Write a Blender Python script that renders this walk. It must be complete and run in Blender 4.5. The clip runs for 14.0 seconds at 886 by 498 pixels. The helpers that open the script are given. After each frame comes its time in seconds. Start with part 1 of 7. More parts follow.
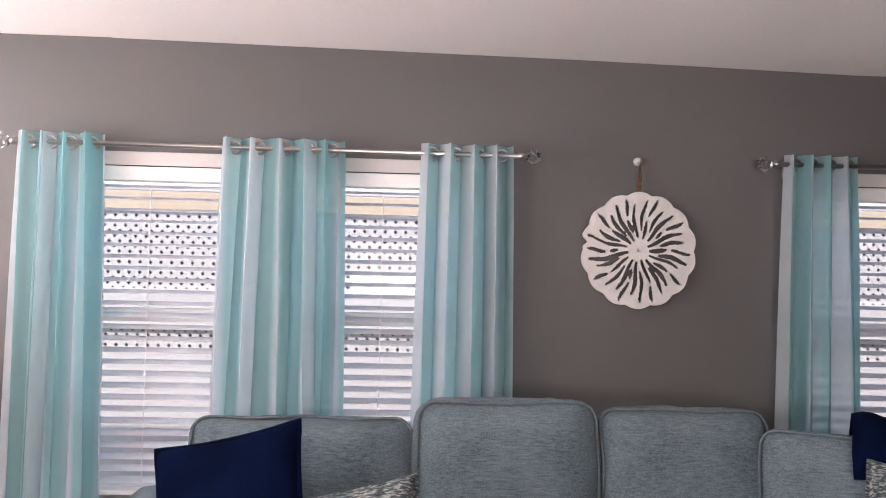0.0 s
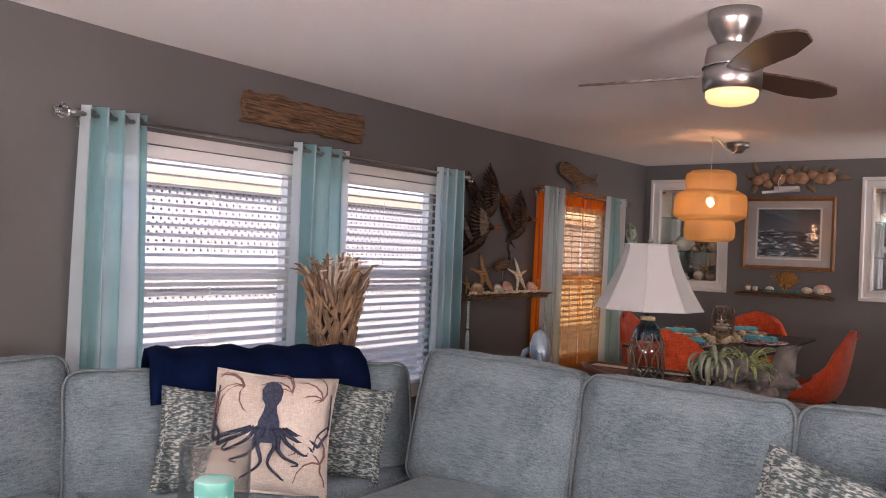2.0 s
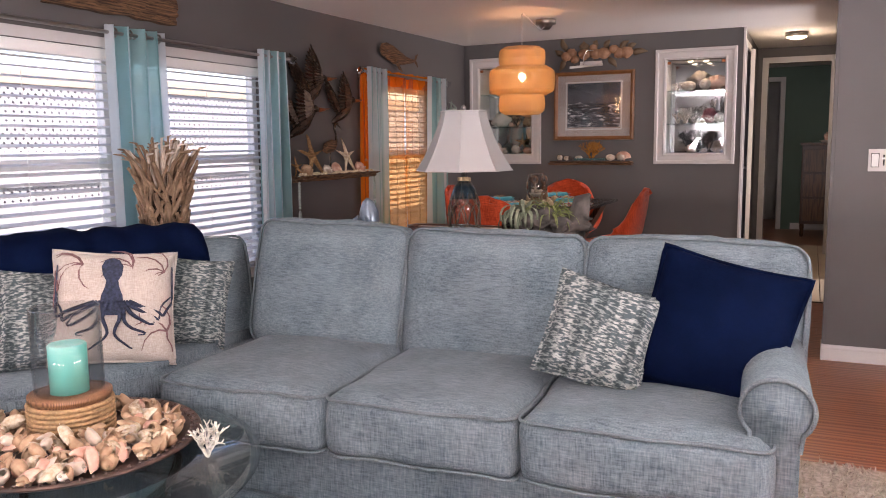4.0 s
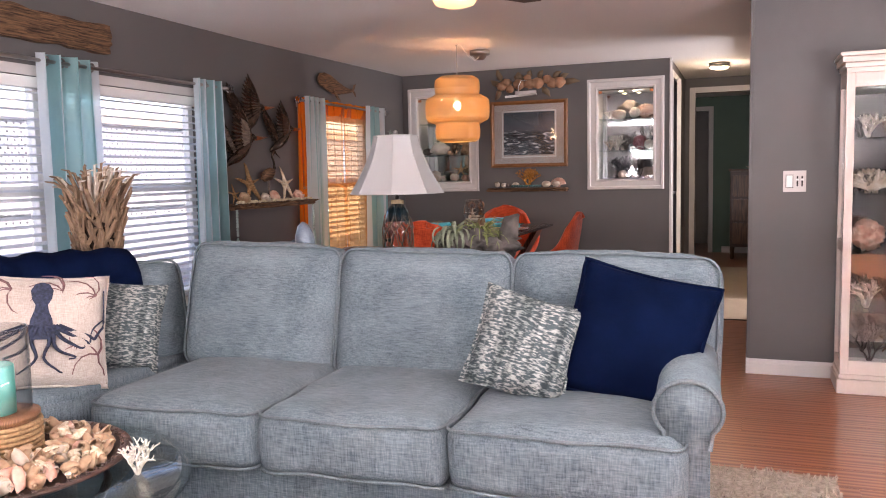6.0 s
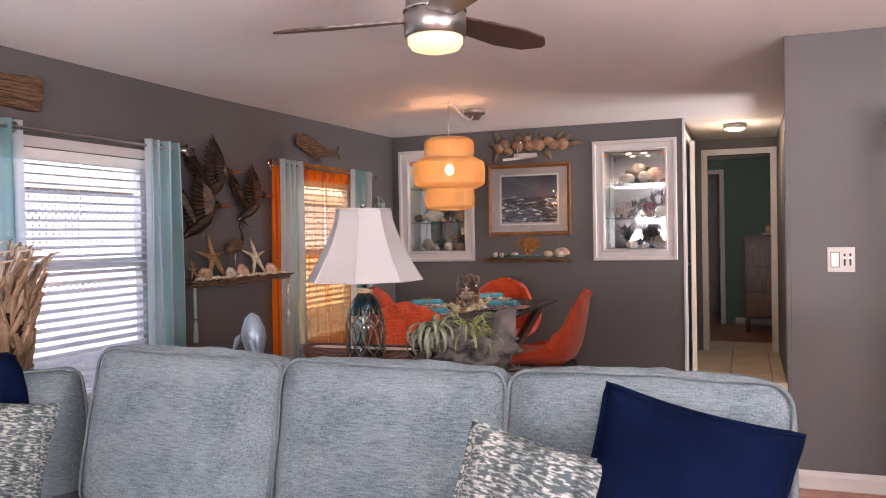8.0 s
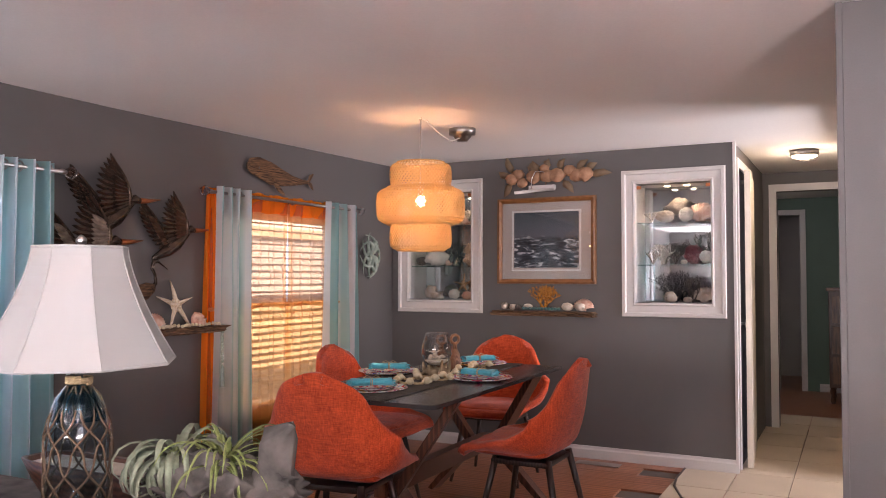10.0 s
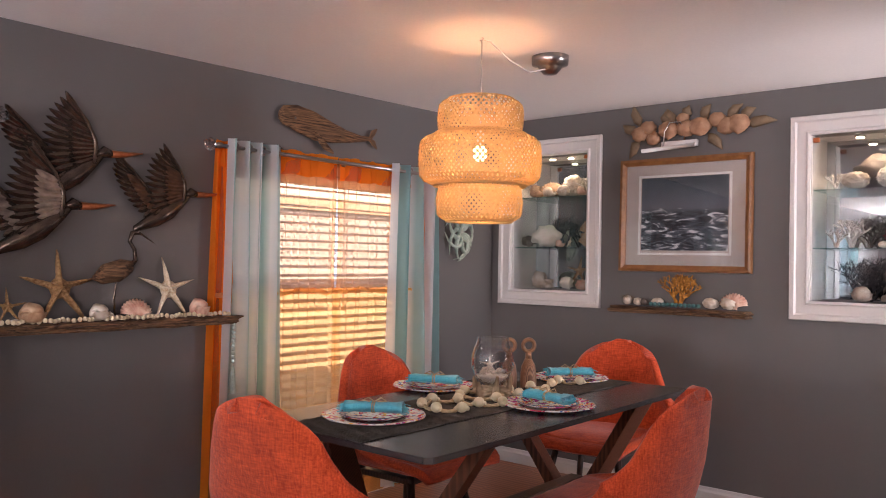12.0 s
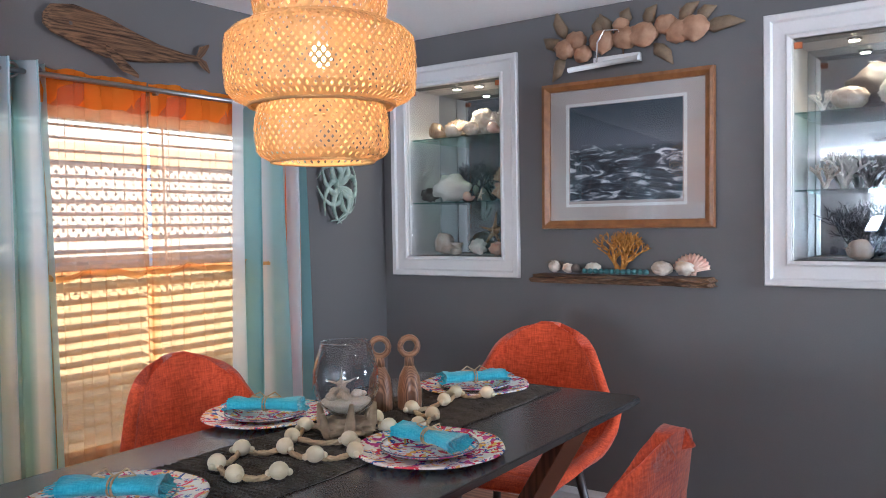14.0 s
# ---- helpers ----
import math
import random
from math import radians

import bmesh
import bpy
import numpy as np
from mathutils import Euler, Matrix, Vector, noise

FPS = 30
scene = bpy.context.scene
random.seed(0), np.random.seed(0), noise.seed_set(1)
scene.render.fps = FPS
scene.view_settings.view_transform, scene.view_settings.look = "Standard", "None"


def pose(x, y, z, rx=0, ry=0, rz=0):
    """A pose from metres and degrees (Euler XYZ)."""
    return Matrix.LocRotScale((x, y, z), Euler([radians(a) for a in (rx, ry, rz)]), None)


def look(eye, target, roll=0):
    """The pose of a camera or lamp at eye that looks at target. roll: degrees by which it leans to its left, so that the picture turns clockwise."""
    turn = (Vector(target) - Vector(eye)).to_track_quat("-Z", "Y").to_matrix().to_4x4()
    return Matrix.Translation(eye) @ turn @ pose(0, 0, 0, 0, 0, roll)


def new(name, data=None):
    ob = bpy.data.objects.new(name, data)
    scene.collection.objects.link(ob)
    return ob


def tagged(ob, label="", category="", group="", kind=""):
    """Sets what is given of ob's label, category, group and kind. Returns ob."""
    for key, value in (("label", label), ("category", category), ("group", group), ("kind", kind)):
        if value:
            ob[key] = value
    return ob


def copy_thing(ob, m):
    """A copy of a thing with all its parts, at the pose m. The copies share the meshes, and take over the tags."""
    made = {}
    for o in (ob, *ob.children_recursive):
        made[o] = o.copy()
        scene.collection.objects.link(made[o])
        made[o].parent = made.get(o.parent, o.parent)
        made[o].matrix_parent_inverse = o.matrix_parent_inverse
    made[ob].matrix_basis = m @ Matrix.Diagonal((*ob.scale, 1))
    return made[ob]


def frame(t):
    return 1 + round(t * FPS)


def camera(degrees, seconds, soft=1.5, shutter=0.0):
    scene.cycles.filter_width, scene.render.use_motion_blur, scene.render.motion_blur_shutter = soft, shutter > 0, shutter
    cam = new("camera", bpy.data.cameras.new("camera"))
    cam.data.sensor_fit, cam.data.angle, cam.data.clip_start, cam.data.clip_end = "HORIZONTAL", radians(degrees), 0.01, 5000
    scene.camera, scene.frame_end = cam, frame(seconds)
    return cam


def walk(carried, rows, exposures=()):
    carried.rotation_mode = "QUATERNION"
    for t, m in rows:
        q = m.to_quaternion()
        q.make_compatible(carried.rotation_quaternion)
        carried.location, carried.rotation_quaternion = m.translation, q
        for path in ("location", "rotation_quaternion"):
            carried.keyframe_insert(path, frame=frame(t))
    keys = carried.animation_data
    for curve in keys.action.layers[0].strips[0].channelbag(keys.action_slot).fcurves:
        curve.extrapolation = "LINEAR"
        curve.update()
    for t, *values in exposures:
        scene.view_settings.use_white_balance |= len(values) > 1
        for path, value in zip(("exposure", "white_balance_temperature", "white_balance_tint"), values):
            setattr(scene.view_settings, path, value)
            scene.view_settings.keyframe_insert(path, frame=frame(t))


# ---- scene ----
cam = camera(57.6, 14.0, soft=1.0)
PATH = [
    (0, (2.994, -0.099, 1.304), (0.997, -0.009, 1.363), 1.4),
    (0.5, (2.971, -0.177, 1.298), (1.098, 0.52, 1.371), 1.2),
    (1, (2.954, -0.201, 1.291), (1.296, 0.914, 1.365), 0.7),
    (1.5, (3.042, -0.278, 1.278), (1.609, 1.115, 1.327), 1.2),
    (2, (2.992, -0.33, 1.277), (1.804, 1.279, 1.278), 2.2),
    (2.5, (2.996, -0.372, 1.251), (1.977, 1.347, 1.177), 2.5),
    (3, (3.049, -0.428, 1.228), (2.107, 1.33, 1.07), 1.7),
    (3.5, (3.095, -0.474, 1.212), (2.211, 1.304, 0.975), 0.4),
    (3.7, (3.106, -0.489, 1.206), (2.248, 1.299, 0.943), -0.2),
    (5.8, (3.207, -0.591, 1.155), (2.51, 1.271, 0.935), -1.2),
    (6, (3.201, -0.565, 1.162), (2.5, 1.299, 0.977), -1.2),
    (6.5, (3.162, -0.476, 1.183), (2.463, 1.395, 1.072), -1.1),
    (7, (3.106, -0.342, 1.196), (2.418, 1.535, 1.133), -1.1),
    (7.5, (3.065, -0.146, 1.202), (2.373, 1.73, 1.161), -1.2),
    (8, (3.039, 0.091, 1.235), (2.335, 1.962, 1.199), -1.1),
    (8.5, (3.04, 0.392, 1.262), (2.328, 2.261, 1.245), -0.7),
    (8.7, (3.05, 0.527, 1.271), (2.33, 2.393, 1.267), -0.6),
    (9.75, (3.262, 1.225, 1.266), (2.40, 3.02, 1.318), -0.1),
    (10.3, (3.252, 1.60, 1.26), (2.30, 3.345, 1.345), 0.1),
    (10.8, (3.185, 1.964, 1.254), (2.145, 3.669, 1.355), 0.4),
    (11, (3.158, 2.094, 1.252), (2.076, 3.773, 1.348), 0.7),
    (11.5, (3.134, 2.418, 1.253), (1.945, 4.025, 1.32), 1.3),
    (12, (3.092, 2.733, 1.246), (1.804, 4.263, 1.277), 1.0),
    (12.5, (2.98, 3.017, 1.226), (1.644, 4.505, 1.225), 0.3),
    (13, (2.844, 3.269, 1.233), (1.512, 4.76, 1.203), -0.3),
    (13.5, (2.736, 3.509, 1.243), (1.444, 5.035, 1.197), -0.6),
    (14, (2.596, 3.74, 1.245), (1.44, 5.371, 1.18), -0.9),
]
walk(cam, [(t, look(eye, target, roll)) for t, eye, target, roll in PATH], [(0, 0.92, 6500, 20), (1, 1.1, 6700, 23), (2, 1.45, 6750, 24), (3.5, 1.66, 6650, 25), (6, 1.98, 6500, 24), (8.7, 2.1, 6600, 25), (11, 2.25, 6300, 24), (12.3, 2.28, 6400, 25), (13.2, 2.38, 5550, 14), (14, 2.48, 5100, 7)])

# ---------- light ----------
world = bpy.data.worlds.new("sky")
scene.world = world
world.use_nodes = True
wn = world.node_tree.nodes
sky = wn.new("ShaderNodeTexSky")
sky.sky_type = "NISHITA"
sky.sun_disc = False
sky.sun_elevation = radians(48)
sky.sun_rotation = radians(110)
world.node_tree.links.new(sky.outputs[0], wn["Background"].inputs[0])
wn["Background"].inputs[1].default_value = 0.15

sun = new("sun", bpy.data.lights.new("sun", "SUN"))
sun.data.energy = 2.6
sun.data.angle = radians(0.5)
sun.data.color = (1.0, 0.95, 0.88)
sun.matrix_world = look((8, -3, 9), (0, 0, 0))


def window_light(x, y, z, target, w, h, watts, colour=(1, 0.97, 0.94)):
    """An area lamp for daylight at a window out of view, tilted up to the ceiling."""
    ob = new("window_daylight", bpy.data.lights.new("window_daylight", "AREA"))
    ob.data.shape, ob.data.size, ob.data.size_y, ob.data.energy, ob.data.color = "RECTANGLE", w, h, watts, colour
    ob.matrix_world = look((x, y, z), target)
    return ob


window_light(1.6, -3.275, 1.15, (1.6, -2.80, 3.4), 1.5, 1.05, 118)
window_light(3.6, -3.275, 1.15, (3.6, -2.80, 3.4), 1.5, 1.05, 118)
# fill at an east window that is only assumed
window_light(5.27, 0.2, 1.15, (4.75, 0.2, 3.4), 1.9, 1.05, 102)
# kitchen fill, added to lighten the dining area; its window is invented
window_light(5.36, 6.45, 1.25, (3.6, 6.4, 3.0), 1.6, 1.1, 34)


# ---------- materials ----------
def material(name, colour, rough=0.6, metal=0.0, vary=0.12, scale=6.0, bump=0.0, bump_scale=120.0, sheen=0.0, spec=0.5, stretch=None):
    """A principled material with two scales of variation and a fine relief."""
    m = bpy.data.materials.new(name)
    m.use_nodes = True
    n, l = m.node_tree.nodes, m.node_tree.links
    p = n["Principled BSDF"]
    p.inputs["Roughness"].default_value = rough
    p.inputs["Metallic"].default_value = metal
    p.inputs["Specular IOR Level"].default_value = spec
    if sheen:
        p.inputs["Sheen Weight"].default_value = sheen
    tc = n.new("ShaderNodeTexCoord")
    mp = n.new("ShaderNodeMapping")
    l.new(tc.outputs["Object"], mp.inputs["Vector"])
    if stretch:
        mp.inputs["Scale"].default_value = stretch
    big, fine = n.new("ShaderNodeTexNoise"), n.new("ShaderNodeTexNoise")
    big.inputs["Scale"].default_value, fine.inputs["Scale"].default_value = scale, bump_scale
    big.inputs["Detail"].default_value, fine.inputs["Detail"].default_value = 4, 3
    l.new(mp.outputs[0], big.inputs["Vector"])
    l.new(mp.outputs[0], fine.inputs["Vector"])
    add = n.new("ShaderNodeMath")
    add.operation = "ADD"
    l.new(big.outputs["Fac"], add.inputs[0])
    l.new(fine.outputs["Fac"], add.inputs[1])
    ramp = n.new("ShaderNodeMapRange")
    ramp.inputs["From Min"].default_value, ramp.inputs["From Max"].default_value = 0.65, 1.35
    ramp.inputs["To Min"].default_value, ramp.inputs["To Max"].default_value = 1 - vary, 1 + vary
    l.new(add.outputs[0], ramp.inputs["Value"])
    mul = n.new("ShaderNodeVectorMath")
    mul.operation = "SCALE"
    mul.inputs[0].default_value = colour[:3]
    l.new(ramp.outputs[0], mul.inputs["Scale"])
    l.new(mul.outputs[0], p.inputs["Base Color"])
    if bump:
        b = n.new("ShaderNodeBump")
        b.inputs["Strength"].default_value = bump
        b.inputs["Distance"].default_value = 0.004
        l.new(fine.outputs["Fac"], b.inputs["Height"])
        l.new(b.outputs[0], p.inputs["Normal"])
    return m


def two_tone(name, a, b, scale, rough=0.8, edge=0.12, wave=False, stretch=(1, 1, 1), bump=0.3, distort=2.0, sheen=0.0, level=0.5):
    """A material that mixes two colours by a noise or by bands."""
    m = bpy.data.materials.new(name)
    m.use_nodes = True
    n, l = m.node_tree.nodes, m.node_tree.links
    p = n["Principled BSDF"]
    p.inputs["Roughness"].default_value = rough
    p.inputs["Sheen Weight"].default_value = sheen
    tc, mp = n.new("ShaderNodeTexCoord"), n.new("ShaderNodeMapping")
    mp.inputs["Scale"].default_value = stretch
    l.new(tc.outputs["Object"], mp.inputs["Vector"])
    if wave:
        t = n.new("ShaderNodeTexWave")
        t.bands_direction = "Y"
        t.inputs["Distortion"].default_value = distort
        t.inputs["Detail"].default_value = 3
    else:
        t = n.new("ShaderNodeTexNoise")
        t.inputs["Detail"].default_value = 5
    t.inputs["Scale"].default_value = scale
    l.new(mp.outputs[0], t.inputs["Vector"])
    r = n.new("ShaderNodeValToRGB")
    r.color_ramp.elements[0].position, r.color_ramp.elements[1].position = max(level - edge, 0), min(level + edge, 1)
    r.color_ramp.elements[0].color, r.color_ramp.elements[1].color = (*a, 1), (*b, 1)
    l.new(t.outputs["Fac"], r.inputs[0])
    l.new(r.outputs[0], p.inputs["Base Color"])
    bp = n.new("ShaderNodeBump")
    bp.inputs["Strength"].default_value, bp.inputs["Distance"].default_value = bump, 0.003
    l.new(t.outputs["Fac"], bp.inputs["Height"])
    l.new(bp.outputs[0], p.inputs["Normal"])
    return m


def woven(name, a, b, thread=420.0, rough=0.9, bump=0.35, sheen=0.25, slub=8.0):
    """Cloth: crossed threads in two tones with slubs along the weft."""
    m = bpy.data.materials.new(name)
    m.use_nodes = True
    n, l = m.node_tree.nodes, m.node_tree.links
    p = n["Principled BSDF"]
    p.inputs["Roughness"].default_value = rough
    p.inputs["Sheen Weight"].default_value = sheen
    p.inputs["Specular IOR Level"].default_value = 0.2
    tc = n.new("ShaderNodeTexCoord")
    heights = []
    for stretch in ((thread * 0.12, thread, thread), (thread, thread, thread * 0.12)):
        mp, t = n.new("ShaderNodeMapping"), n.new("ShaderNodeTexNoise")
        mp.inputs["Scale"].default_value = stretch
        t.inputs["Scale"].default_value, t.inputs["Detail"].default_value = 1.0, 2
        l.new(tc.outputs["Object"], mp.inputs["Vector"])
        l.new(mp.outputs[0], t.inputs["Vector"])
        heights.append(t)
    large = n.new("ShaderNodeTexNoise")
    large.inputs["Scale"].default_value, large.inputs["Detail"].default_value = slub, 5
    l.new(tc.outputs["Object"], large.inputs["Vector"])
    s1, s2 = n.new("ShaderNodeMath"), n.new("ShaderNodeMath")
    l.new(heights[0].outputs["Fac"], s1.inputs[0])
    l.new(heights[1].outputs["Fac"], s1.inputs[1])
    s2.operation = "MULTIPLY_ADD"
    l.new(large.outputs["Fac"], s2.inputs[0])
    s2.inputs[1].default_value = 0.7
    l.new(s1.outputs[0], s2.inputs[2])
    r = n.new("ShaderNodeValToRGB")
    r.color_ramp.elements[0].position, r.color_ramp.elements[1].position = 0.50, 0.86
    r.color_ramp.elements[0].color, r.color_ramp.elements[1].color = (*a, 1), (*b, 1)
    half = n.new("ShaderNodeMath")
    half.operation = "MULTIPLY"
    half.inputs[1].default_value = 0.5
    l.new(s2.outputs[0], half.inputs[0])
    l.new(half.outputs[0], r.inputs[0])
    l.new(r.outputs[0], p.inputs["Base Color"])
    bp = n.new("ShaderNodeBump")
    bp.inputs["Strength"].default_value, bp.inputs["Distance"].default_value = bump, 0.002
    l.new(s1.outputs[0], bp.inputs["Height"])
    l.new(bp.outputs[0], p.inputs["Normal"])
    return m


def glass(name, tint=(1, 1, 1), rough=0.0, clear=0.9):
    """Thin clear glass: mostly see-through with a mirror gloss at grazing angles."""
    m = bpy.data.materials.new(name)
    m.use_nodes = True
    n, l = m.node_tree.nodes, m.node_tree.links
    n.remove(n["Principled BSDF"])
    t, g, mix, f = n.new("ShaderNodeBsdfTransparent"), n.new("ShaderNodeBsdfGlossy"), n.new("ShaderNodeMixShader"), n.new("ShaderNodeLayerWeight")
    t.inputs[0].default_value = (*[c * clear for c in tint], 1)
    g.inputs["Roughness"].default_value = rough
    f.inputs["Blend"].default_value = 0.5
    pw, sc = n.new("ShaderNodeMath"), n.new("ShaderNodeMath")
    pw.operation, sc.operation = "POWER", "MULTIPLY_ADD"
    pw.inputs[1].default_value, sc.inputs[1].default_value, sc.inputs[2].default_value = 3.2, 0.75, 0.05
    l.new(f.outputs["Facing"], pw.inputs[0])
    l.new(pw.outputs[0], sc.inputs[0])
    l.new(sc.outputs[0], mix.inputs[0])
    l.new(t.outputs[0], mix.inputs[1])
    l.new(g.outputs[0], mix.inputs[2])
    l.new(mix.outputs[0], n["Material Output"].inputs[0])
    return m


def sheer(name, bands, thin=0.35, glow=0.45, rough=0.9):
    """Thin cloth that lets light through, in upright bands along its width (UV x)."""
    m = bpy.data.materials.new(name)
    m.use_nodes = True
    n, l = m.node_tree.nodes, m.node_tree.links
    n.remove(n["Principled BSDF"])
    uv, sep = n.new("ShaderNodeUVMap"), n.new("ShaderNodeSeparateXYZ")
    uv.uv_map = "cloth"
    l.new(uv.outputs[0], sep.inputs[0])
    r = n.new("ShaderNodeValToRGB")
    r.color_ramp.interpolation = "LINEAR"
    els = r.color_ramp.elements
    els[0].position, els[0].color = bands[0][0], (*bands[0][1], 1)
    els[1].position, els[1].color = bands[-1][0], (*bands[-1][1], 1)
    for pos, c in bands[1:-1]:
        els.new(pos).color = (*c, 1)
    fr = n.new("ShaderNodeMath")
    fr.operation = "FRACT"
    l.new(sep.outputs[0], fr.inputs[0])
    l.new(fr.outputs[0], r.inputs[0])
    weave = n.new("ShaderNodeTexNoise")
    weave.inputs["Scale"].default_value = 300
    d, tl, tr = n.new("ShaderNodeBsdfDiffuse"), n.new("ShaderNodeBsdfTranslucent"), n.new("ShaderNodeBsdfTransparent")
    for b in (d, tl, tr):
        l.new(r.outputs[0], b.inputs[0])
    m1, m2 = n.new("ShaderNodeMixShader"), n.new("ShaderNodeMixShader")
    m1.inputs[0].default_value = glow
    l.new(d.outputs[0], m1.inputs[1])
    l.new(tl.outputs[0], m1.inputs[2])
    thinner = n.new("ShaderNodeMapRange")
    thinner.inputs["To Min"].default_value, thinner.inputs["To Max"].default_value = thin * 0.7, thin * 1.3
    l.new(weave.outputs["Fac"], thinner.inputs["Value"])
    l.new(thinner.outputs[0], m2.inputs[0])
    l.new(m1.outputs[0], m2.inputs[1])
    l.new(tr.outputs[0], m2.inputs[2])
    l.new(m2.outputs[0], n["Material Output"].inputs[0])
    return m


def glowing(name, colour, strength):
    m = bpy.data.materials.new(name)
    m.use_nodes = True
    p = m.node_tree.nodes["Principled BSDF"]
    p.inputs["Base Color"].default_value = (*colour, 1)
    p.inputs["Emission Color"].default_value = (*colour, 1)
    p.inputs["Emission Strength"].default_value = strength
    return m


WALL = material("grey_wall_paint", (0.108, 0.100, 0.098), 0.55, vary=0.05, scale=1.5, bump=0.12, bump_scale=180)
CEILING = material("white_ceiling_paint", (0.90, 0.885, 0.865), 0.8, vary=0.03, scale=1.2, bump=0.15, bump_scale=90)
WHITE = material("white_trim_paint", (0.60, 0.57, 0.55), 0.4, vary=0.03, bump=0.03)
VINYL = material("white_vinyl", (0.82, 0.82, 0.80), 0.35, vary=0.03)
SLAT = material("white_blind_slat", (0.86, 0.86, 0.87), 0.45, vary=0.04)
slat_n, slat_l = SLAT.node_tree.nodes, SLAT.node_tree.links
slat_thin, slat_mix = slat_n.new("ShaderNodeBsdfTranslucent"), slat_n.new("ShaderNodeMixShader")
slat_thin.inputs[0].default_value = (0.86, 0.88, 0.92, 1)
slat_mix.inputs[0].default_value = 0.45
slat_l.new(slat_n["Principled BSDF"].outputs[0], slat_mix.inputs[1])
slat_l.new(slat_thin.outputs[0], slat_mix.inputs[2])
slat_l.new(slat_mix.outputs[0], slat_n["Material Output"].inputs[0])
WOODFLOOR = two_tone("cherry_wood_grain", (0.20, 0.062, 0.028), (0.38, 0.15, 0.075), 9.0, 0.28, 0.45, True, (0.12, 1, 1), 0.06, 7.0)
TILE = material("beige_floor_tile", (0.50, 0.40, 0.29), 0.35, vary=0.10, scale=5)
GROUT = material("dark_grout", (0.10, 0.075, 0.06), 0.9)
SOFA = woven("blue_grey_linen", (0.060, 0.086, 0.102), (0.185, 0.228, 0.252), 240, 0.92, 0.5, 0.06, 7)
PIPING = woven("blue_grey_piping", (0.065, 0.085, 0.095), (0.17, 0.20, 0.215), sheen=0.05)
NAVY = material("navy_velvet", (0.0020, 0.0052, 0.021), 0.95, vary=0.55, scale=7, bump=0.25, bump_scale=500, spec=0.03)
NICKEL = material("brushed_nickel", (0.42, 0.40, 0.385), 0.28, 1.0, vary=0.08, scale=20)
CHROME = material("chrome", (0.75, 0.75, 0.75), 0.1, 1.0, vary=0.02)
CLEAR = glass("clear_glass")
PANE = glass("window_pane", clear=0.97)
DARKWOOD = two_tone("espresso_wood", (0.018, 0.011, 0.009), (0.05, 0.03, 0.024), 20, 0.3, 0.45, True, (0.2, 1, 0.2), 0.05, 4)
ORANGE = woven("orange_tweed", (0.34, 0.032, 0.010), (0.70, 0.105, 0.030), 200, 0.95, 0.6, 0.2, 16)


# ---------- mesh helpers ----------
def mesh_of(name, bm, mat, smooth=False):
    me = bpy.data.meshes.new(name)
    bm.normal_update()
    bm.to_mesh(me)
    bm.free()
    if mat:
        me.materials.append(mat)
    if smooth:
        for p in me.polygons:
            p.use_smooth = True
    return me


def part(name, bm, mat, parent=None, label="", smooth=False, at=None):
    """One mesh object, under its thing if there is one."""
    ob = new(name, mesh_of(name, bm, mat, smooth))
    if parent:
        ob.parent = parent
    if at is not None:
        ob.matrix_basis = at
    if label:
        tagged(ob, label)
    return ob


def thing(name, label, category, at=None, group=""):
    """An empty at the base of a thing."""
    ob = new(name)
    ob.empty_display_size = 0.05
    if at is not None:
        ob.matrix_basis = at
    return tagged(ob, label, category, group)


def structure(name, bm, mat, label, category="", smooth=False):
    return tagged(part(name, bm, mat, None, "", smooth), label, category or name.split("_")[0], kind="structure")


def add_box(bm, x0, y0, z0, x1, y1, z1, bevel=0.0, m=None):
    """A box between two corners, with its edges eased."""
    made = bmesh.ops.create_cube(bm, size=1.0)["verts"]
    c = Vector(((x0 + x1) / 2, (y0 + y1) / 2, (z0 + z1) / 2))
    for v in made:
        v.co = Vector((v.co.x * (x1 - x0), v.co.y * (y1 - y0), v.co.z * (z1 - z0))) + c
    if bevel:
        es = {e for v in made for e in v.link_edges}
        got = bmesh.ops.bevel(bm, geom=list(es), offset=bevel, segments=2, affect="EDGES", profile=0.7)
        made = list({v for f in got["faces"] for v in f.verts} | {v for v in made if v.is_valid})
    if m is not None:
        bmesh.ops.transform(bm, matrix=m, verts=made)
    return made


def box(x0, y0, z0, x1, y1, z1, bevel=0.0, m=None):
    bm = bmesh.new()
    add_box(bm, x0, y0, z0, x1, y1, z1, bevel, m)
    return bm


def add_lathe(bm, profile, n=24, m=None, cap=True, squash=None):
    """A turned shape from (radius, height) pairs."""
    rings = []
    for r, z in profile:
        rings.append([bm.verts.new((r * math.cos(2 * math.pi * i / n), r * math.sin(2 * math.pi * i / n), z)) for i in range(n)])
    for a, b in zip(rings, rings[1:]):
        for i in range(n):
            bm.faces.new((a[i], a[(i + 1) % n], b[(i + 1) % n], b[i]))
    if cap:
        if profile[0][0] > 1e-5:
            bm.faces.new(list(reversed(rings[0])))
        if profile[-1][0] > 1e-5:
            bm.faces.new(rings[-1])
    vs = [v for r in rings for v in r]
    if m is not None:
        bmesh.ops.transform(bm, matrix=m, verts=vs)
    return vs


def lathe(profile, n=24, m=None, cap=True):
    bm = bmesh.new()
    add_lathe(bm, profile, n, m, cap)
    return bm


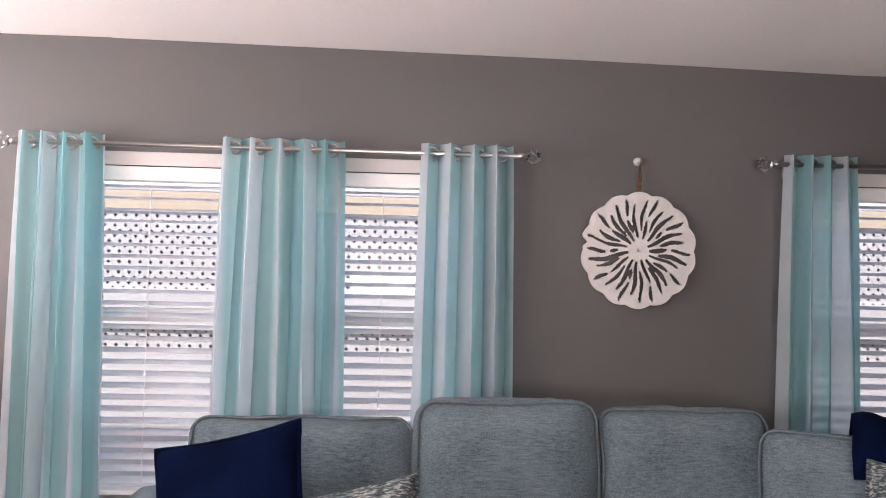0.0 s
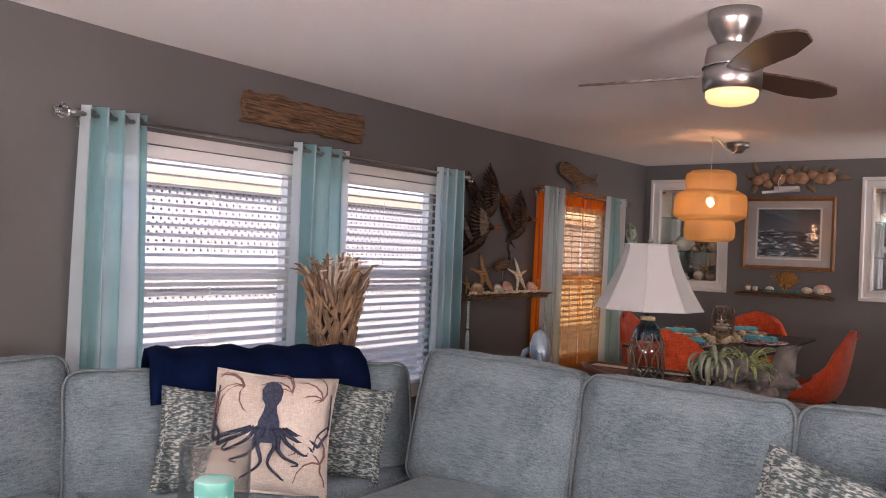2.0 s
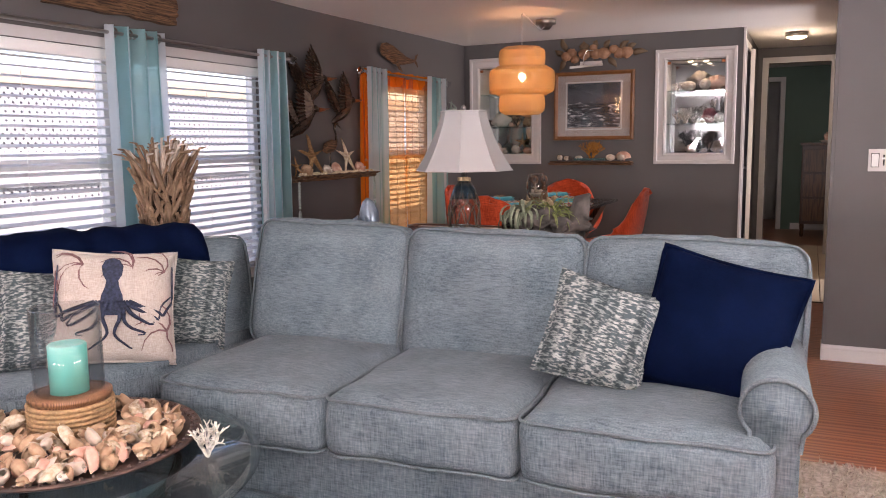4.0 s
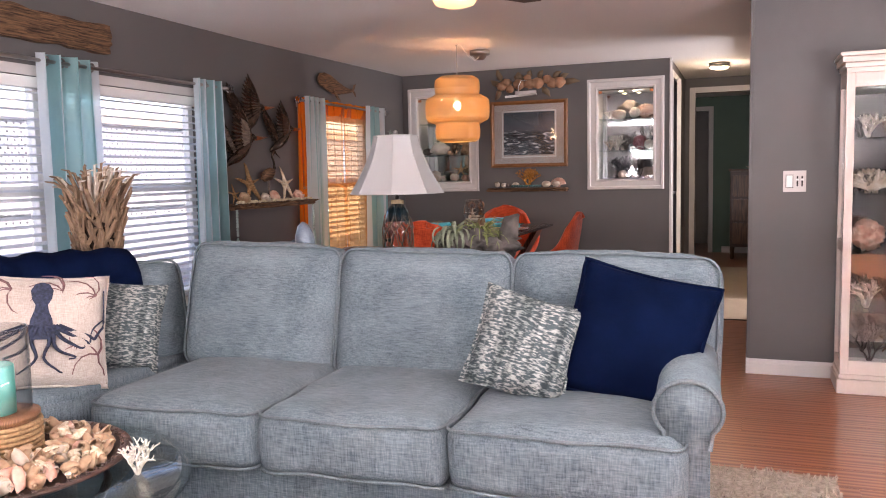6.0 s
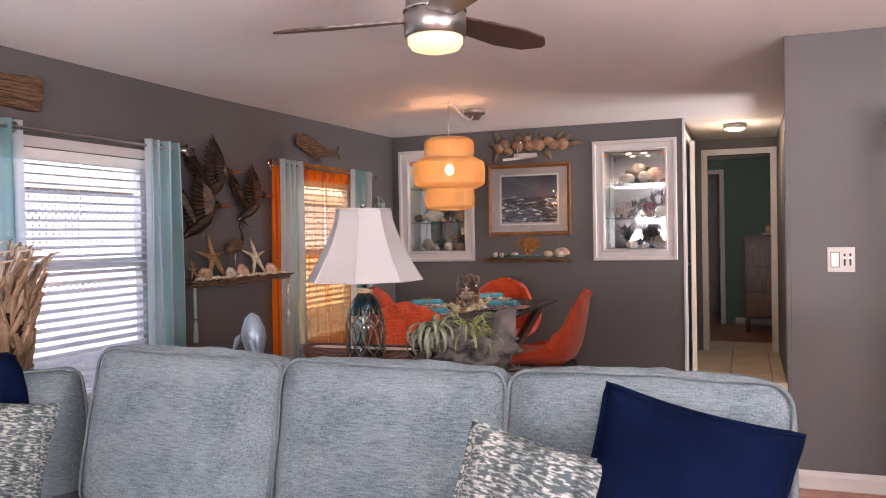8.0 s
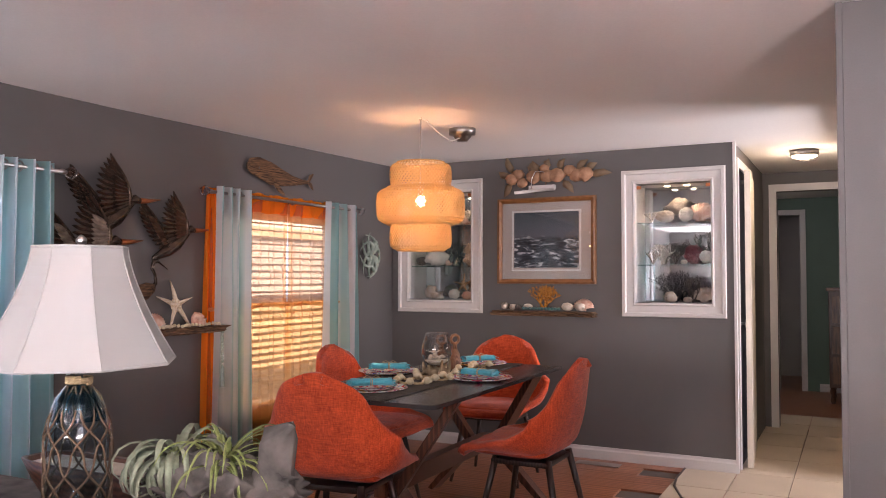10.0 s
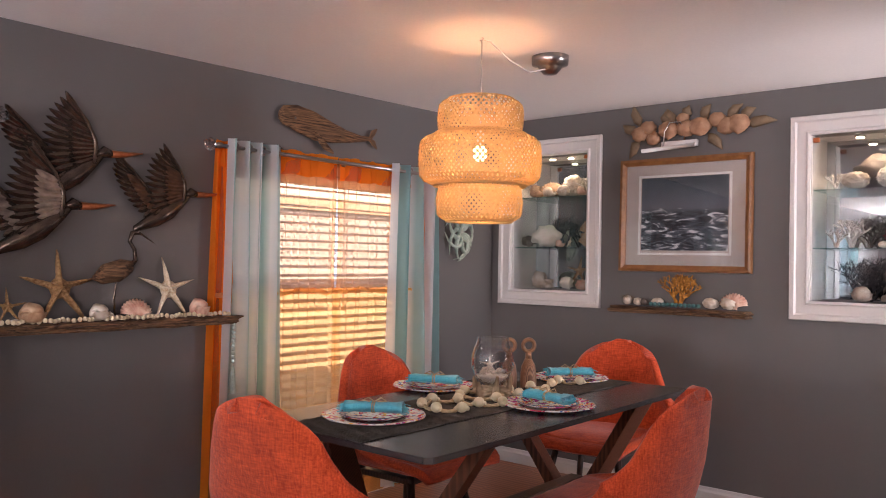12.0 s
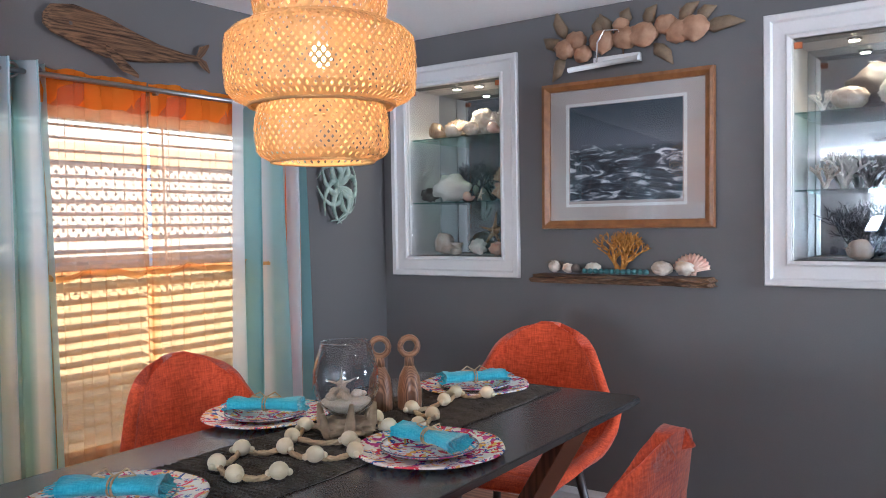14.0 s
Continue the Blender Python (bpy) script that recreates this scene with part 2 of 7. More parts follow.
def add_tube(bm, points, radius, n=8, closed=False, taper=None):
    """A round bar along points; taper gives a factor on the radius for each point."""
    pts = [Vector(p) for p in points]
    rings = []
    k = len(pts)
    up = Vector((0.13, 0.21, 0.97))
    for i, p in enumerate(pts):
        a = pts[(i - 1) % k] if (closed or i) else p
        b = pts[(i + 1) % k] if (closed or i < k - 1) else p
        d = (b - a).normalized()
        s = d.cross(up)
        if s.length < 0.1:
            s = d.cross(Vector((1, 0, 0)))
        s.normalize()
        t = d.cross(s)
        r = radius * (taper[i] if taper else 1)
        rings.append([bm.verts.new(p + r * (math.cos(2 * math.pi * j / n) * s + math.sin(2 * math.pi * j / n) * t)) for j in range(n)])
    for i in range(k if closed else k - 1):
        a, b = rings[i], rings[(i + 1) % k]
        for j in range(n):
            bm.faces.new((a[j], a[(j + 1) % n], b[(j + 1) % n], b[j]))
    if not closed:
        bm.faces.new(rings[0])
        bm.faces.new(list(reversed(rings[-1])))
    return rings


def tube(points, radius, n=8, closed=False, taper=None):
    bm = bmesh.new()
    add_tube(bm, points, radius, n, closed, taper)
    return bm


def add_ball(bm, c, r, scale=(1, 1, 1), u=12, v=8, rot=None):
    vs = bmesh.ops.create_uvsphere(bm, u_segments=u, v_segments=v, radius=r)["verts"]
    m = Matrix.Translation(c) @ (rot.to_4x4() if rot is not None else Matrix()) @ Matrix.Diagonal((*scale, 1))
    bmesh.ops.transform(bm, matrix=m, verts=vs)
    return vs


def rough_up(bm, amount, scale=8.0, seed=0.0):
    for v in bm.verts:
        v.co += noise.noise_vector(v.co * scale + Vector((seed, seed * 1.7, 0))) * amount


def add_prism(bm, outline, z0, z1, m=None):
    """A flat outline (x, y) given a thickness."""
    a = [bm.verts.new((x, y, z0)) for x, y in outline]
    b = [bm.verts.new((x, y, z1)) for x, y in outline]
    n = len(a)
    bm.faces.new(list(reversed(a)))
    bm.faces.new(b)
    for i in range(n):
        bm.faces.new((a[i], a[(i + 1) % n], b[(i + 1) % n], b[i]))
    if m is not None:
        bmesh.ops.transform(bm, matrix=m, verts=a + b)
    return a + b


def cells(along, u0, u1, z0, z1, openings, near, far):
    """A wall with openings (u0, u1, z0, z1), as one mesh. along: 'x' or 'y'."""
    us = sorted({u0, u1, *[o[0] for o in openings], *[o[1] for o in openings]})
    zs = sorted({z0, z1, *[o[2] for o in openings], *[o[3] for o in openings]})
    bm = bmesh.new()
    for a, b in zip(us, us[1:]):
        for c, d in zip(zs, zs[1:]):
            mu, mz = (a + b) / 2, (c + d) / 2
            if any(o[0] < mu < o[1] and o[2] < mz < o[3] for o in openings):
                continue
            if along == "x":
                add_box(bm, a, near, c, b, far, d)
            else:
                add_box(bm, near, a, c, far, b, d)
    return bm


# ---------- the shell ----------
H = 2.14
YB = 6.90
HALL_L, HALL_R, HALL_END = 2.57, 3.33, 8.72
SILL, HEAD = 0.44, 1.67
WINDOWS = [(-1.42, -0.66), (-0.54, 0.16), (1.42, 2.52), (2.60, 3.70), (4.91, 6.16)]

structure("wall_west", cells("y", -3.3, YB + 0.45, 0, H, [(a, b, SILL, HEAD) for a, b in WINDOWS], -0.14, 0.0), WALL, "matte dark grey painted outer wall with windows", "wall")
NICHES = [(0.155, 0.69, 1.085, 1.905), (1.93, 2.425, 1.085, 1.895)]
structure("wall_north", cells("x", 0.0, HALL_L, 0, H, [(a, b, c, d) for a, b, c, d in NICHES], YB, YB + 0.10), WALL, "matte grey painted wall with two display niches", "wall")
structure("wall_hall_left", cells("y", YB + 0.10, HALL_END, 0, H, [(7.05, 7.78, 0, 1.99)], HALL_L - 0.10, HALL_L), WALL, "grey hall wall with a door", "wall")
structure("wall_hall_end", cells("x", HALL_L - 0.1, 3.6, 0, H, [(2.68, 3.31, 0, 1.98)], HALL_END, HALL_END + 0.10), WALL, "grey wall at the end of the hall with a doorway", "wall")
structure("wall_partition", cells("x", 3.235, 5.3, 0, H, [], 4.25, 4.36), WALL, "grey partition wall beside the living room", "wall")
# the opening is assumed, it lets the kitchen fill through
structure("wall_hall_right", cells("y", 4.36, HALL_END, 0, H, [(6.0, 7.0, 0, 2.0)], HALL_R, HALL_R + 0.1), WALL, "grey wall on the kitchen side of the hall", "wall")
SOUTH = [(0.85, 2.35, 0.62, 1.68), (2.85, 4.35, 0.62, 1.68)]
structure("wall_south", cells("x", -0.14, 5.44, 0, H, SOUTH, -3.4, -3.3), WALL, "grey wall with two windows", "wall")
structure("wall_east", cells("y", -3.3, 4.46, 0, H, [(-0.75, 1.15, 0.62, 1.68)], 5.3, 5.4), WALL, "grey wall with an assumed, unseen window", "wall")
structure("wall_kitchen_north", box(HALL_R + 0.1, 8.62, 0, 5.3, 8.72, H), WALL, "grey kitchen wall", "wall")
# invented window opening that holds the kitchen fill lamp
structure("wall_kitchen_east", cells("y", 4.36, 8.72, 0, H, [(5.65, 7.25, 0.7, 1.8)], 5.3, 5.4), WALL, "grey kitchen wall with an added, unseen window for fill light", "wall")
structure("ceiling", box(-0.14, -3.4, H, 5.44, 8.82, H + 0.1), CEILING, "smooth white painted ceiling", "ceiling")
structure("floor_base", box(-0.14, -3.4, -0.12, 5.44, 8.82, -0.012), GROUT, "sub floor under the boards", "floor")

# ---------- floor, skirting, hall ----------
PLANK = mesh_of("plank", box(0, 0, -0.012, 1.2, 0.19, 0.0, 0.0015), WOODFLOOR)
TILE_MESH = mesh_of("tile", box(0.003, 0.003, -0.012, 0.327, 0.497, 0.002, 0.002), TILE)


def tiled(x, y):
    """True inside the tiled hall, whose edge curves round the dining floor."""
    if y >= YB:
        return x > HALL_L
    edge = 2.26 if y > 6.55 else 2.26 + 0.3 * ((6.55 - y) / 0.6) ** 1.7
    return y > 5.95 and x > edge


floor = tagged(new("floor"), "reddish cherry wood laminate floor", "floor", kind="structure")
rest = bmesh.new()
row = 0
y = -3.3
while y < YB:
    x = -0.0 - 0.4 * (row % 3)
    while x < 5.3:
        if not tiled(x + 0.6, y + 0.1):
            inside = x >= 0 and x + 1.2 <= 5.3
            if inside and (x > 2.0 and 1.5 < y < 6.9 or (y > 3.9 and x < 2.5)):
                ob = new("plank", PLANK)
                ob.parent = floor
                ob.location = (x, y, 0)
            else:
                add_box(rest, max(x, 0.0), y, -0.012, min(x + 1.199, 5.3), y + 0.1895, 0)
        x += 1.2
    y += 0.19
    row += 1
tagged(part("far_planks", rest, WOODFLOOR, floor), kind="stuff")
hall_floor = tagged(new("hall_floor"), "beige ceramic tile hall floor with dark grout", "floor", kind="structure")
for i in range(4):
    for j in range(7):
        x, y = 2.24 + 0.33 * i, 5.93 + 0.5 * j
        if x < HALL_R and not (y > 6.6 and x < 2.5):
            ob = new("tile", TILE_MESH)
            ob.parent = hall_floor
            ob.location = (x, y, 0.001)
structure("threshold_strip", tube([(2.245, 6.89, 0.0), (2.245, 6.6, 0.0), (2.27, 6.4, 0.0), (2.36, 6.15, 0.0), (2.52, 5.98, 0.0), (2.75, 5.935, 0.0), (3.33, 5.93, 0.0)], 0.009, 6),
          DARKWOOD, "dark strip between wood and tile floor", "trim")


def skirting(name, a, b, m=WHITE, h=0.085, t=0.014):
    """A moulded baseboard from a to b, its back to the left of that way."""
    d = Vector((b[0] - a[0], b[1] - a[1], 0))
    length, ang = d.length, math.atan2(d.y, d.x)
    bm = bmesh.new()
    add_prism(bm, [(0, 0), (t, 0), (t, h * 0.7), (t * 0.55, h * 0.82), (t * 0.4, h), (0, h)], 0, length, Matrix(((0, 0, 1, 0), (-1, 0, 0, 0), (0, 1, 0, 0), (0, 0, 0, 1))))
    bmesh.ops.transform(bm, matrix=Matrix.Translation((a[0], a[1], 0.001)) @ Matrix.Rotation(ang, 4, "Z"), verts=bm.verts)
    bmesh.ops.recalc_face_normals(bm, faces=bm.faces)
    return structure(name, bm, m, "white painted baseboard", "baseboard")


skirting("baseboard_north", (0.002, YB), (HALL_L, YB))
skirting("baseboard_west", (0, -3.29), (0, YB - 0.02))
# shallow wedge added under the ceiling so its line sags along the wall
bm = bmesh.new()
sag = [(-1.2, 0.002), (0.6, 0.022), (1.6, 0.042), (4.2, 0.042), (5.6, 0.024), (YB - 0.002, 0.006)]
for (ya, ha), (yb, hb) in zip(sag, sag[1:]):
    q = [bm.verts.new(c) for c in ((0.001, ya, H), (1.5, ya, H), (0.004, ya, H - ha), (0.001, ya, H - ha), (0.001, yb, H), (1.5, yb, H), (0.004, yb, H - hb), (0.001, yb, H - hb))]
    for f in ((0, 1, 2, 3), (7, 6, 5, 4), (0, 4, 5, 1), (1, 5, 6, 2), (2, 6, 7, 3), (3, 7, 4, 0)):
        bm.faces.new([q[k] for k in f])
structure("ceiling_trim", bm, CEILING, "wide shallow white wedge that lowers the ceiling line at the wall", "trim")
skirting("baseboard_partition", (3.22, 4.25), (5.3, 4.25))
skirting("baseboard_partition_end", (3.215, 4.235), (3.215, 4.37))


def door_casing(name, u0, u1, top, face, along, side, w=0.06, t=0.015):
    """White trim round a doorway, on one face of a wall."""
    bm = bmesh.new()
    lo, hi = (face, face + side * t) if side > 0 else (face + side * t, face)
    for a, b, c, d in ((u0 - w, u0, 0, top + w), (u1, u1 + w, 0, top + w), (u0, u1, top, top + w)):
        if along == "x":
            add_box(bm, a, lo, c, b, hi, d, 0.003)
        else:
            add_box(bm, lo, a, c, hi, b, d, 0.003)
    return structure(name, bm, WHITE, "white painted door casing", "trim")


door_casing("casing_hall_left", 7.05, 7.78, 1.99, HALL_L, "y", 1)
door_casing("casing_hall_end", 2.68, 3.27, 1.98, HALL_END, "x", -1)
structure("corner_trim_hall", box(HALL_L - 0.006, YB - 0.012, 0, HALL_L + 0.012, YB + 0.03, H, 0.003), WHITE, "white corner bead of the hall", "trim")
structure("corner_trim_partition", box(3.217, 4.238, 0.09, 3.237, 4.262, H, 0.003), WALL, "corner bead of the partition", "trim")

CREAM = material("cream_door_paint", (0.66, 0.58, 0.48), 0.4, vary=0.03)


def hall_door(name, label, at, w=0.72, h=1.97):
    d = tagged(new(name), label, "door", kind="structure")
    d.matrix_basis = at
    part("leaf", box(0, -0.018, 0.008, w, 0.018, h, 0.003), CREAM, d)
    knob = lathe([(0.026, 0), (0.026, 0.006), (0.011, 0.01), (0.011, 0.035), (0.024, 0.042), (0.027, 0.055), (0.02, 0.066), (0.0, 0.07)], 16)
    bmesh.ops.transform(knob, matrix=Matrix.Translation((w - 0.06, -0.018, 0.95)) @ Matrix.Rotation(radians(90), 4, "X"), verts=knob.verts)
    part("door_knob", knob, NICKEL, d, "satin nickel knob", True)
    for z in (0.25, 1.0, 1.75):
        part("hinge", tube([(0.0, -0.02, z - 0.04), (0.0, -0.02, z + 0.04)], 0.006, 8), NICKEL, d)
    return d


hall_door("door_closet", "cream painted closet door standing slightly open", pose(HALL_L + 0.012, 7.78, 0, 0, 0, -86))
hall_door("door_bedroom", "cream painted bedroom door standing open", pose(3.29, 8.72, 0, 0, 0, 84))

# the green room beyond the hall
GREEN = material("green_wall_paint", (0.11, 0.175, 0.14), 0.6, vary=0.05)
structure("wall_green_back", cells("x", 1.2, 4.8, 0, H, [(2.50, 2.72, 0, 1.95)], 11.2, 11.3), GREEN, "muted green bedroom wall", "wall")
structure("wall_green_left", box(1.1, 8.82, 0, 1.2, 11.3, H), GREEN, "muted green bedroom side wall", "wall")
structure("wall_green_right", box(4.8, 8.82, 0, 4.9, 11.3, H), GREEN, "muted green bedroom side wall", "wall")
structure("ceiling_green", box(1.1, 8.82, H, 4.9, 13.0, H + 0.1), CEILING, "white bedroom ceiling", "ceiling")
structure("floor_green", box(1.1, 8.72, -0.1, 4.9, 13.0, 0.0), WOODFLOOR, "dark wood bedroom floor", "floor")
structure("wall_beyond", box(1.6, 12.6, 0, 3.8, 12.7, H), WHITE, "pale wall beyond the bedroom", "wall")
door_casing("casing_green", 2.50, 2.72, 1.95, 11.2, "x", -1)
# unseen side walls, added so the sky doesn't light the space beyond
structure("wall_beyond_left", box(1.5, 11.3, 0, 1.6, 12.7, H), WHITE, "unseen side wall added to keep sky light out beyond the bedroom", "wall")
structure("wall_beyond_right", box(3.8, 11.3, 0, 3.9, 12.7, H), WHITE, "unseen side wall added to keep sky light out beyond the bedroom", "wall")
skirting("baseboard_green", (2.9, 11.2), (4.79, 11.2))

# ---------- windows ----------
SLAT_MESHES = {}


def blind_slat(w):
    key = round(w, 3)
    if key not in SLAT_MESHES:
        bm = bmesh.new()
        k = 6
        top, low = [], []
        for i in range(k + 1):
            s = i / k * 2 - 1
            top.append((s * 0.025, 0.0035 * (1 - s * s) + 0.0013))
            low.append((s * 0.025, 0.0035 * (1 - s * s) - 0.0013))
        add_prism(bm, top + low[::-1], -w / 2, w / 2, Matrix(((1, 0, 0, 0), (0, 0, 1, 0), (0, 1, 0, 0), (0, 0, 0, 1))))
        bmesh.ops.recalc_face_normals(bm, faces=bm.faces)
        SLAT_MESHES[key] = mesh_of("slat", bm, SLAT)
    return SLAT_MESHES[key]


def blind(y0, y1, x=-0.028, tilt=14, low=SILL + 0.03, m=None):
    """A horizontal blind with a head rail, slats, ladder cords and a bottom rail."""
    w = y1 - y0 - 0.02
    yc = (y0 + y1) / 2
    b = thing("window_blind", "white horizontal slat blind, lowered and half open", "blind", m if m is not None else pose(x, yc, 0), "window blinds")
    part("head_rail", box(-0.03, -w / 2, HEAD - 0.055, 0.034, w / 2, HEAD - 0.003, 0.004), VINYL, b)
    part("bottom_rail", box(-0.026, -w / 2, low, 0.026, w / 2, low + 0.018, 0.004), VINYL, b)
    z = low + 0.05
    while z < HEAD - 0.07:
        s = new("slat", blind_slat(w))
        s.parent = b
        s.matrix_basis = pose(0, 0, z, 0, tilt + random.uniform(-2.5, 2.5), random.uniform(-0.15, 0.15))
        z += 0.043
    for y in (-w * 0.36, 0, w * 0.36):
        part("cord", tube([(0.027, y, low), (0.027, y, HEAD - 0.05)], 0.0016, 5), VINYL, b)
    part("wand", tube([(0.045, -w * 0.42, 0.98), (0.04, -w * 0.42, HEAD - 0.05)], 0.004, 6), VINYL, b)
    return b


def window(i, y0, y1):
    """A vinyl sash window in its opening, with sill, casing and panes."""
    win = tagged(new("window_%d" % i), "white vinyl sash window with a horizontal blind", "window", kind="structure")
    bm = bmesh.new()
    x0, x1 = -0.125, -0.075
    mid = 1.12
    for a, b, c, d in ((y0, y0 + 0.04, SILL, HEAD), (y1 - 0.04, y1, SILL, HEAD), (y0 + 0.04, y1 - 0.04, SILL, SILL + 0.045), (y0 + 0.04, y1 - 0.04, HEAD - 0.045, HEAD), (y0 + 0.04, y1 - 0.04, mid - 0.025, mid + 0.025)):
        add_box(bm, x0, a, c, x1, b, d, 0.004)
    part("window_frame", bm, VINYL, win)
    for c, d in ((SILL + 0.045, mid - 0.025), (mid + 0.025, HEAD - 0.045)):
        p = part("pane", box(-0.102, y0 + 0.04, c, -0.098, y1 - 0.04, d), PANE, win)
        p.visible_shadow = False
    bm = bmesh.new()
    w, t = 0.05, 0.012
    for a, b, c, d in ((y0 - w, y0, SILL - w, HEAD + w), (y1, y1 + w, SILL - w, HEAD + w), (y0, y1, HEAD, HEAD + w), (y0, y1, SILL - w, SILL)):
        add_box(bm, 0.0, a, c, t, b, d, 0.003)
    part("casing", bm, WHITE, win)
    part("window_sill", box(-0.07, y0 - 0.03, SILL - 0.002, 0.03, y1 + 0.03, SILL + 0.018, 0.004), WHITE, win)


for i, (a, b) in enumerate(WINDOWS):
    window(i + 1, a, b)
    if b - a > 1.2:
        blind(a, (a + b) / 2)
        blind((a + b) / 2, b)
    else:
        blind(a, b)
for x0, x1, z0, z1 in SOUTH:
    blind(0, x1 - x0, m=pose((x0 + x1) / 2, -3.33, 0, 0, 0, 90))
# blind of the assumed east window
blind(0, 1.9, m=pose(5.32, 0.2, 0, 0, 0, 180))

AQUA, PALE, DEEP = (0.44, 0.67, 0.69), (0.82, 0.87, 0.91), (0.33, 0.56, 0.59)
STRIPED = sheer("striped_sheer", [(0.0, PALE), (0.10, PALE), (0.16, AQUA), (0.42, DEEP), (0.50, PALE), (0.62, PALE), (0.70, AQUA), (0.92, AQUA), (1.0, PALE)], 0.17, 0.70)
ORANGE_SHEER = sheer("orange_sheer", [(0.0, (1.0, 0.58, 0.30)), (0.06, (1.0, 0.68, 0.43)), (0.94, (1.0, 0.68, 0.43)), (1.0, (1.0, 0.58, 0.30))], 0.74, 0.75)
ORANGE_LOWER = sheer("orange_lower_sheer", [(0.0, (1.0, 0.50, 0.16)), (0.06, (1.0, 0.58, 0.24)), (0.94, (1.0, 0.58, 0.24)), (1.0, (1.0, 0.50, 0.16))], 0.72, 0.75)
ORANGE_BAND = sheer("orange_band", [(0.0, (1.0, 0.66, 0.30)), (1.0, (1.0, 0.66, 0.30))], 0.45, 0.8)
ORANGE_HEM = sheer("orange_hem", [(0.0, (0.95, 0.30, 0.03)), (1.0, (0.95, 0.30, 0.03))], 0.22, 0.6)
CRYSTAL = material("crystal", (0.95, 0.97, 1.0), 0.03, vary=0.01)
CRYSTAL.node_tree.nodes["Principled BSDF"].inputs["Transmission Weight"].default_value = 1.0


def drape(width_top, width_low, top, low, folds, depth=0.03, repeat=2.0, seed=0, n=96, rows=26, lean=0.0):
    """Hanging cloth in soft folds; u runs along the cloth for its bands."""
    bm = bmesh.new()
    uv = bm.loops.layers.uv.new("cloth")
    rnd = random.Random(seed)
    ph = [rnd.uniform(-0.42, 0.42) for _ in range(folds + 2)]
    grid = []
    for r in range(rows + 1):
        f = r / rows
        z = top + (low - top) * f
        w = width_top + (width_low - width_top) * f ** 0.8
        line = []
        for c in range(n + 1):
            s = c / n
            k = s * folds
            a = 2 * math.pi * (k + ph[int(k)] * (0.3 + 0.7 * f) * math.sin(math.pi * (k - int(k))))
            d = depth * (1 + 0.35 * ph[int(k) + 1] * f)
            yy = (s - 0.5) * w + 0.010 * math.sin(a * 2) * (1 - 0.3 * f) + lean * f
            xx = d * math.sin(a) + 0.008 * math.sin(3 * f + c * 0.17 + seed)
            line.append(bm.verts.new((xx, yy, z)))
        grid.append(line)
    for r in range(rows):
        for c in range(n):
            fc = bm.faces.new((grid[r][c], grid[r][c + 1], grid[r + 1][c + 1], grid[r + 1][c]))
            fc.smooth = True
            for lp, (rr, cc) in zip(fc.loops, ((r, c), (r, c + 1), (r + 1, c + 1), (r + 1, c))):
                lp[uv].uv = (cc / n * repeat, rr / rows)
    return bm


def curtain(y0, y1, low, z=1.735, x=0.085, folds=4, seed=0, spread=1.25, lean=0.0, mat=None):
    w = y1 - y0
    c = thing("curtain", "sheer aqua and white striped grommet curtain panel", "curtain", pose(x, (y0 + y1) / 2, 0), "striped curtains")
    part("cloth", drape(w, w * spread, z + 0.035, low, folds, 0.034, folds * (0.34 + 0.05 * (seed % 4)), seed, lean=lean), mat or STRIPED, c)
    for i in range(folds):
        g = bmesh.new()
        yy = ((i + 0.5) / folds - 0.5) * w
        pts = [(0.006 * math.sin(a) , yy + 0.021 * math.cos(a), z + 0.021 * math.sin(a)) for a in [2 * math.pi * k / 14 for k in range(14)]]
        add_tube(g, pts, 0.005, 6, True)
        part("grommet", g, NICKEL, c, "", True)
    return c


def curtain_rod(y0, y1, z=1.735, x=0.085):
    r = thing("curtain_rod", "brushed nickel curtain rod with faceted crystal finials", "curtain rod", pose(x, 0, z), "curtain rods")
    part("rod", tube([(0, y0, 0), (0, y1, 0)], 0.0095, 12), NICKEL, r, "", True)
    for y, s in ((y0, -1), (y1, 1)):
        collar = lathe([(0.013, 0), (0.013, 0.018), (0.009, 0.022), (0.009, 0.03)], 14)
        bmesh.ops.transform(collar, matrix=Matrix.Translation((0, y, 0)) @ Matrix.Rotation(radians(-90 * s), 4, "X"), verts=collar.verts)
        part("collar", collar, NICKEL, r, "", True)
        f = bmesh.new()
        bmesh.ops.create_icosphere(f, subdivisions=1, radius=0.031)
        bmesh.ops.transform(f, matrix=Matrix.Translation((0, y + s * 0.055, 0)) @ Matrix.Rotation(0.4, 4, "Z"), verts=f.verts)
        part("finial", f, CRYSTAL, r, "clear faceted crystal finial")
    for y in (y0 + 0.06, (y0 + y1) / 2, y1 - 0.06):
        bm = bmesh.new()
        add_tube(bm, [(0, y, 0), (0.0, y, -0.012), (-x + 0.004, y, -0.012)], 0.006, 8)
        add_box(bm, -x, y - 0.012, -0.04, -x + 0.005, y + 0.012, 0.025, 0.002)
        part("bracket", bm, NICKEL, r)
    return r


curtain_rod(-1.49, 0.30)
curtain_rod(1.27, 3.83)
curtain_rod(4.79, 6.26)
curtain(-1.48, -1.185, 0.04, folds=4, seed=1)
curtain(-0.765, -0.33, 0.04, folds=5, seed=2, spread=1.15)
curtain(-0.055, 0.28, 0.04, folds=4, seed=3, spread=1.15)
curtain(1.29, 1.56, 0.04, folds=4, seed=4, spread=1.3)
curtain(2.37, 2.75, 0.04, folds=4, seed=5, spread=1.1)
curtain(3.52, 3.80, 0.04, folds=4, seed=6, spread=1.2)
curtain(4.82, 5.12, 0.04, folds=4, seed=7, spread=1.15)
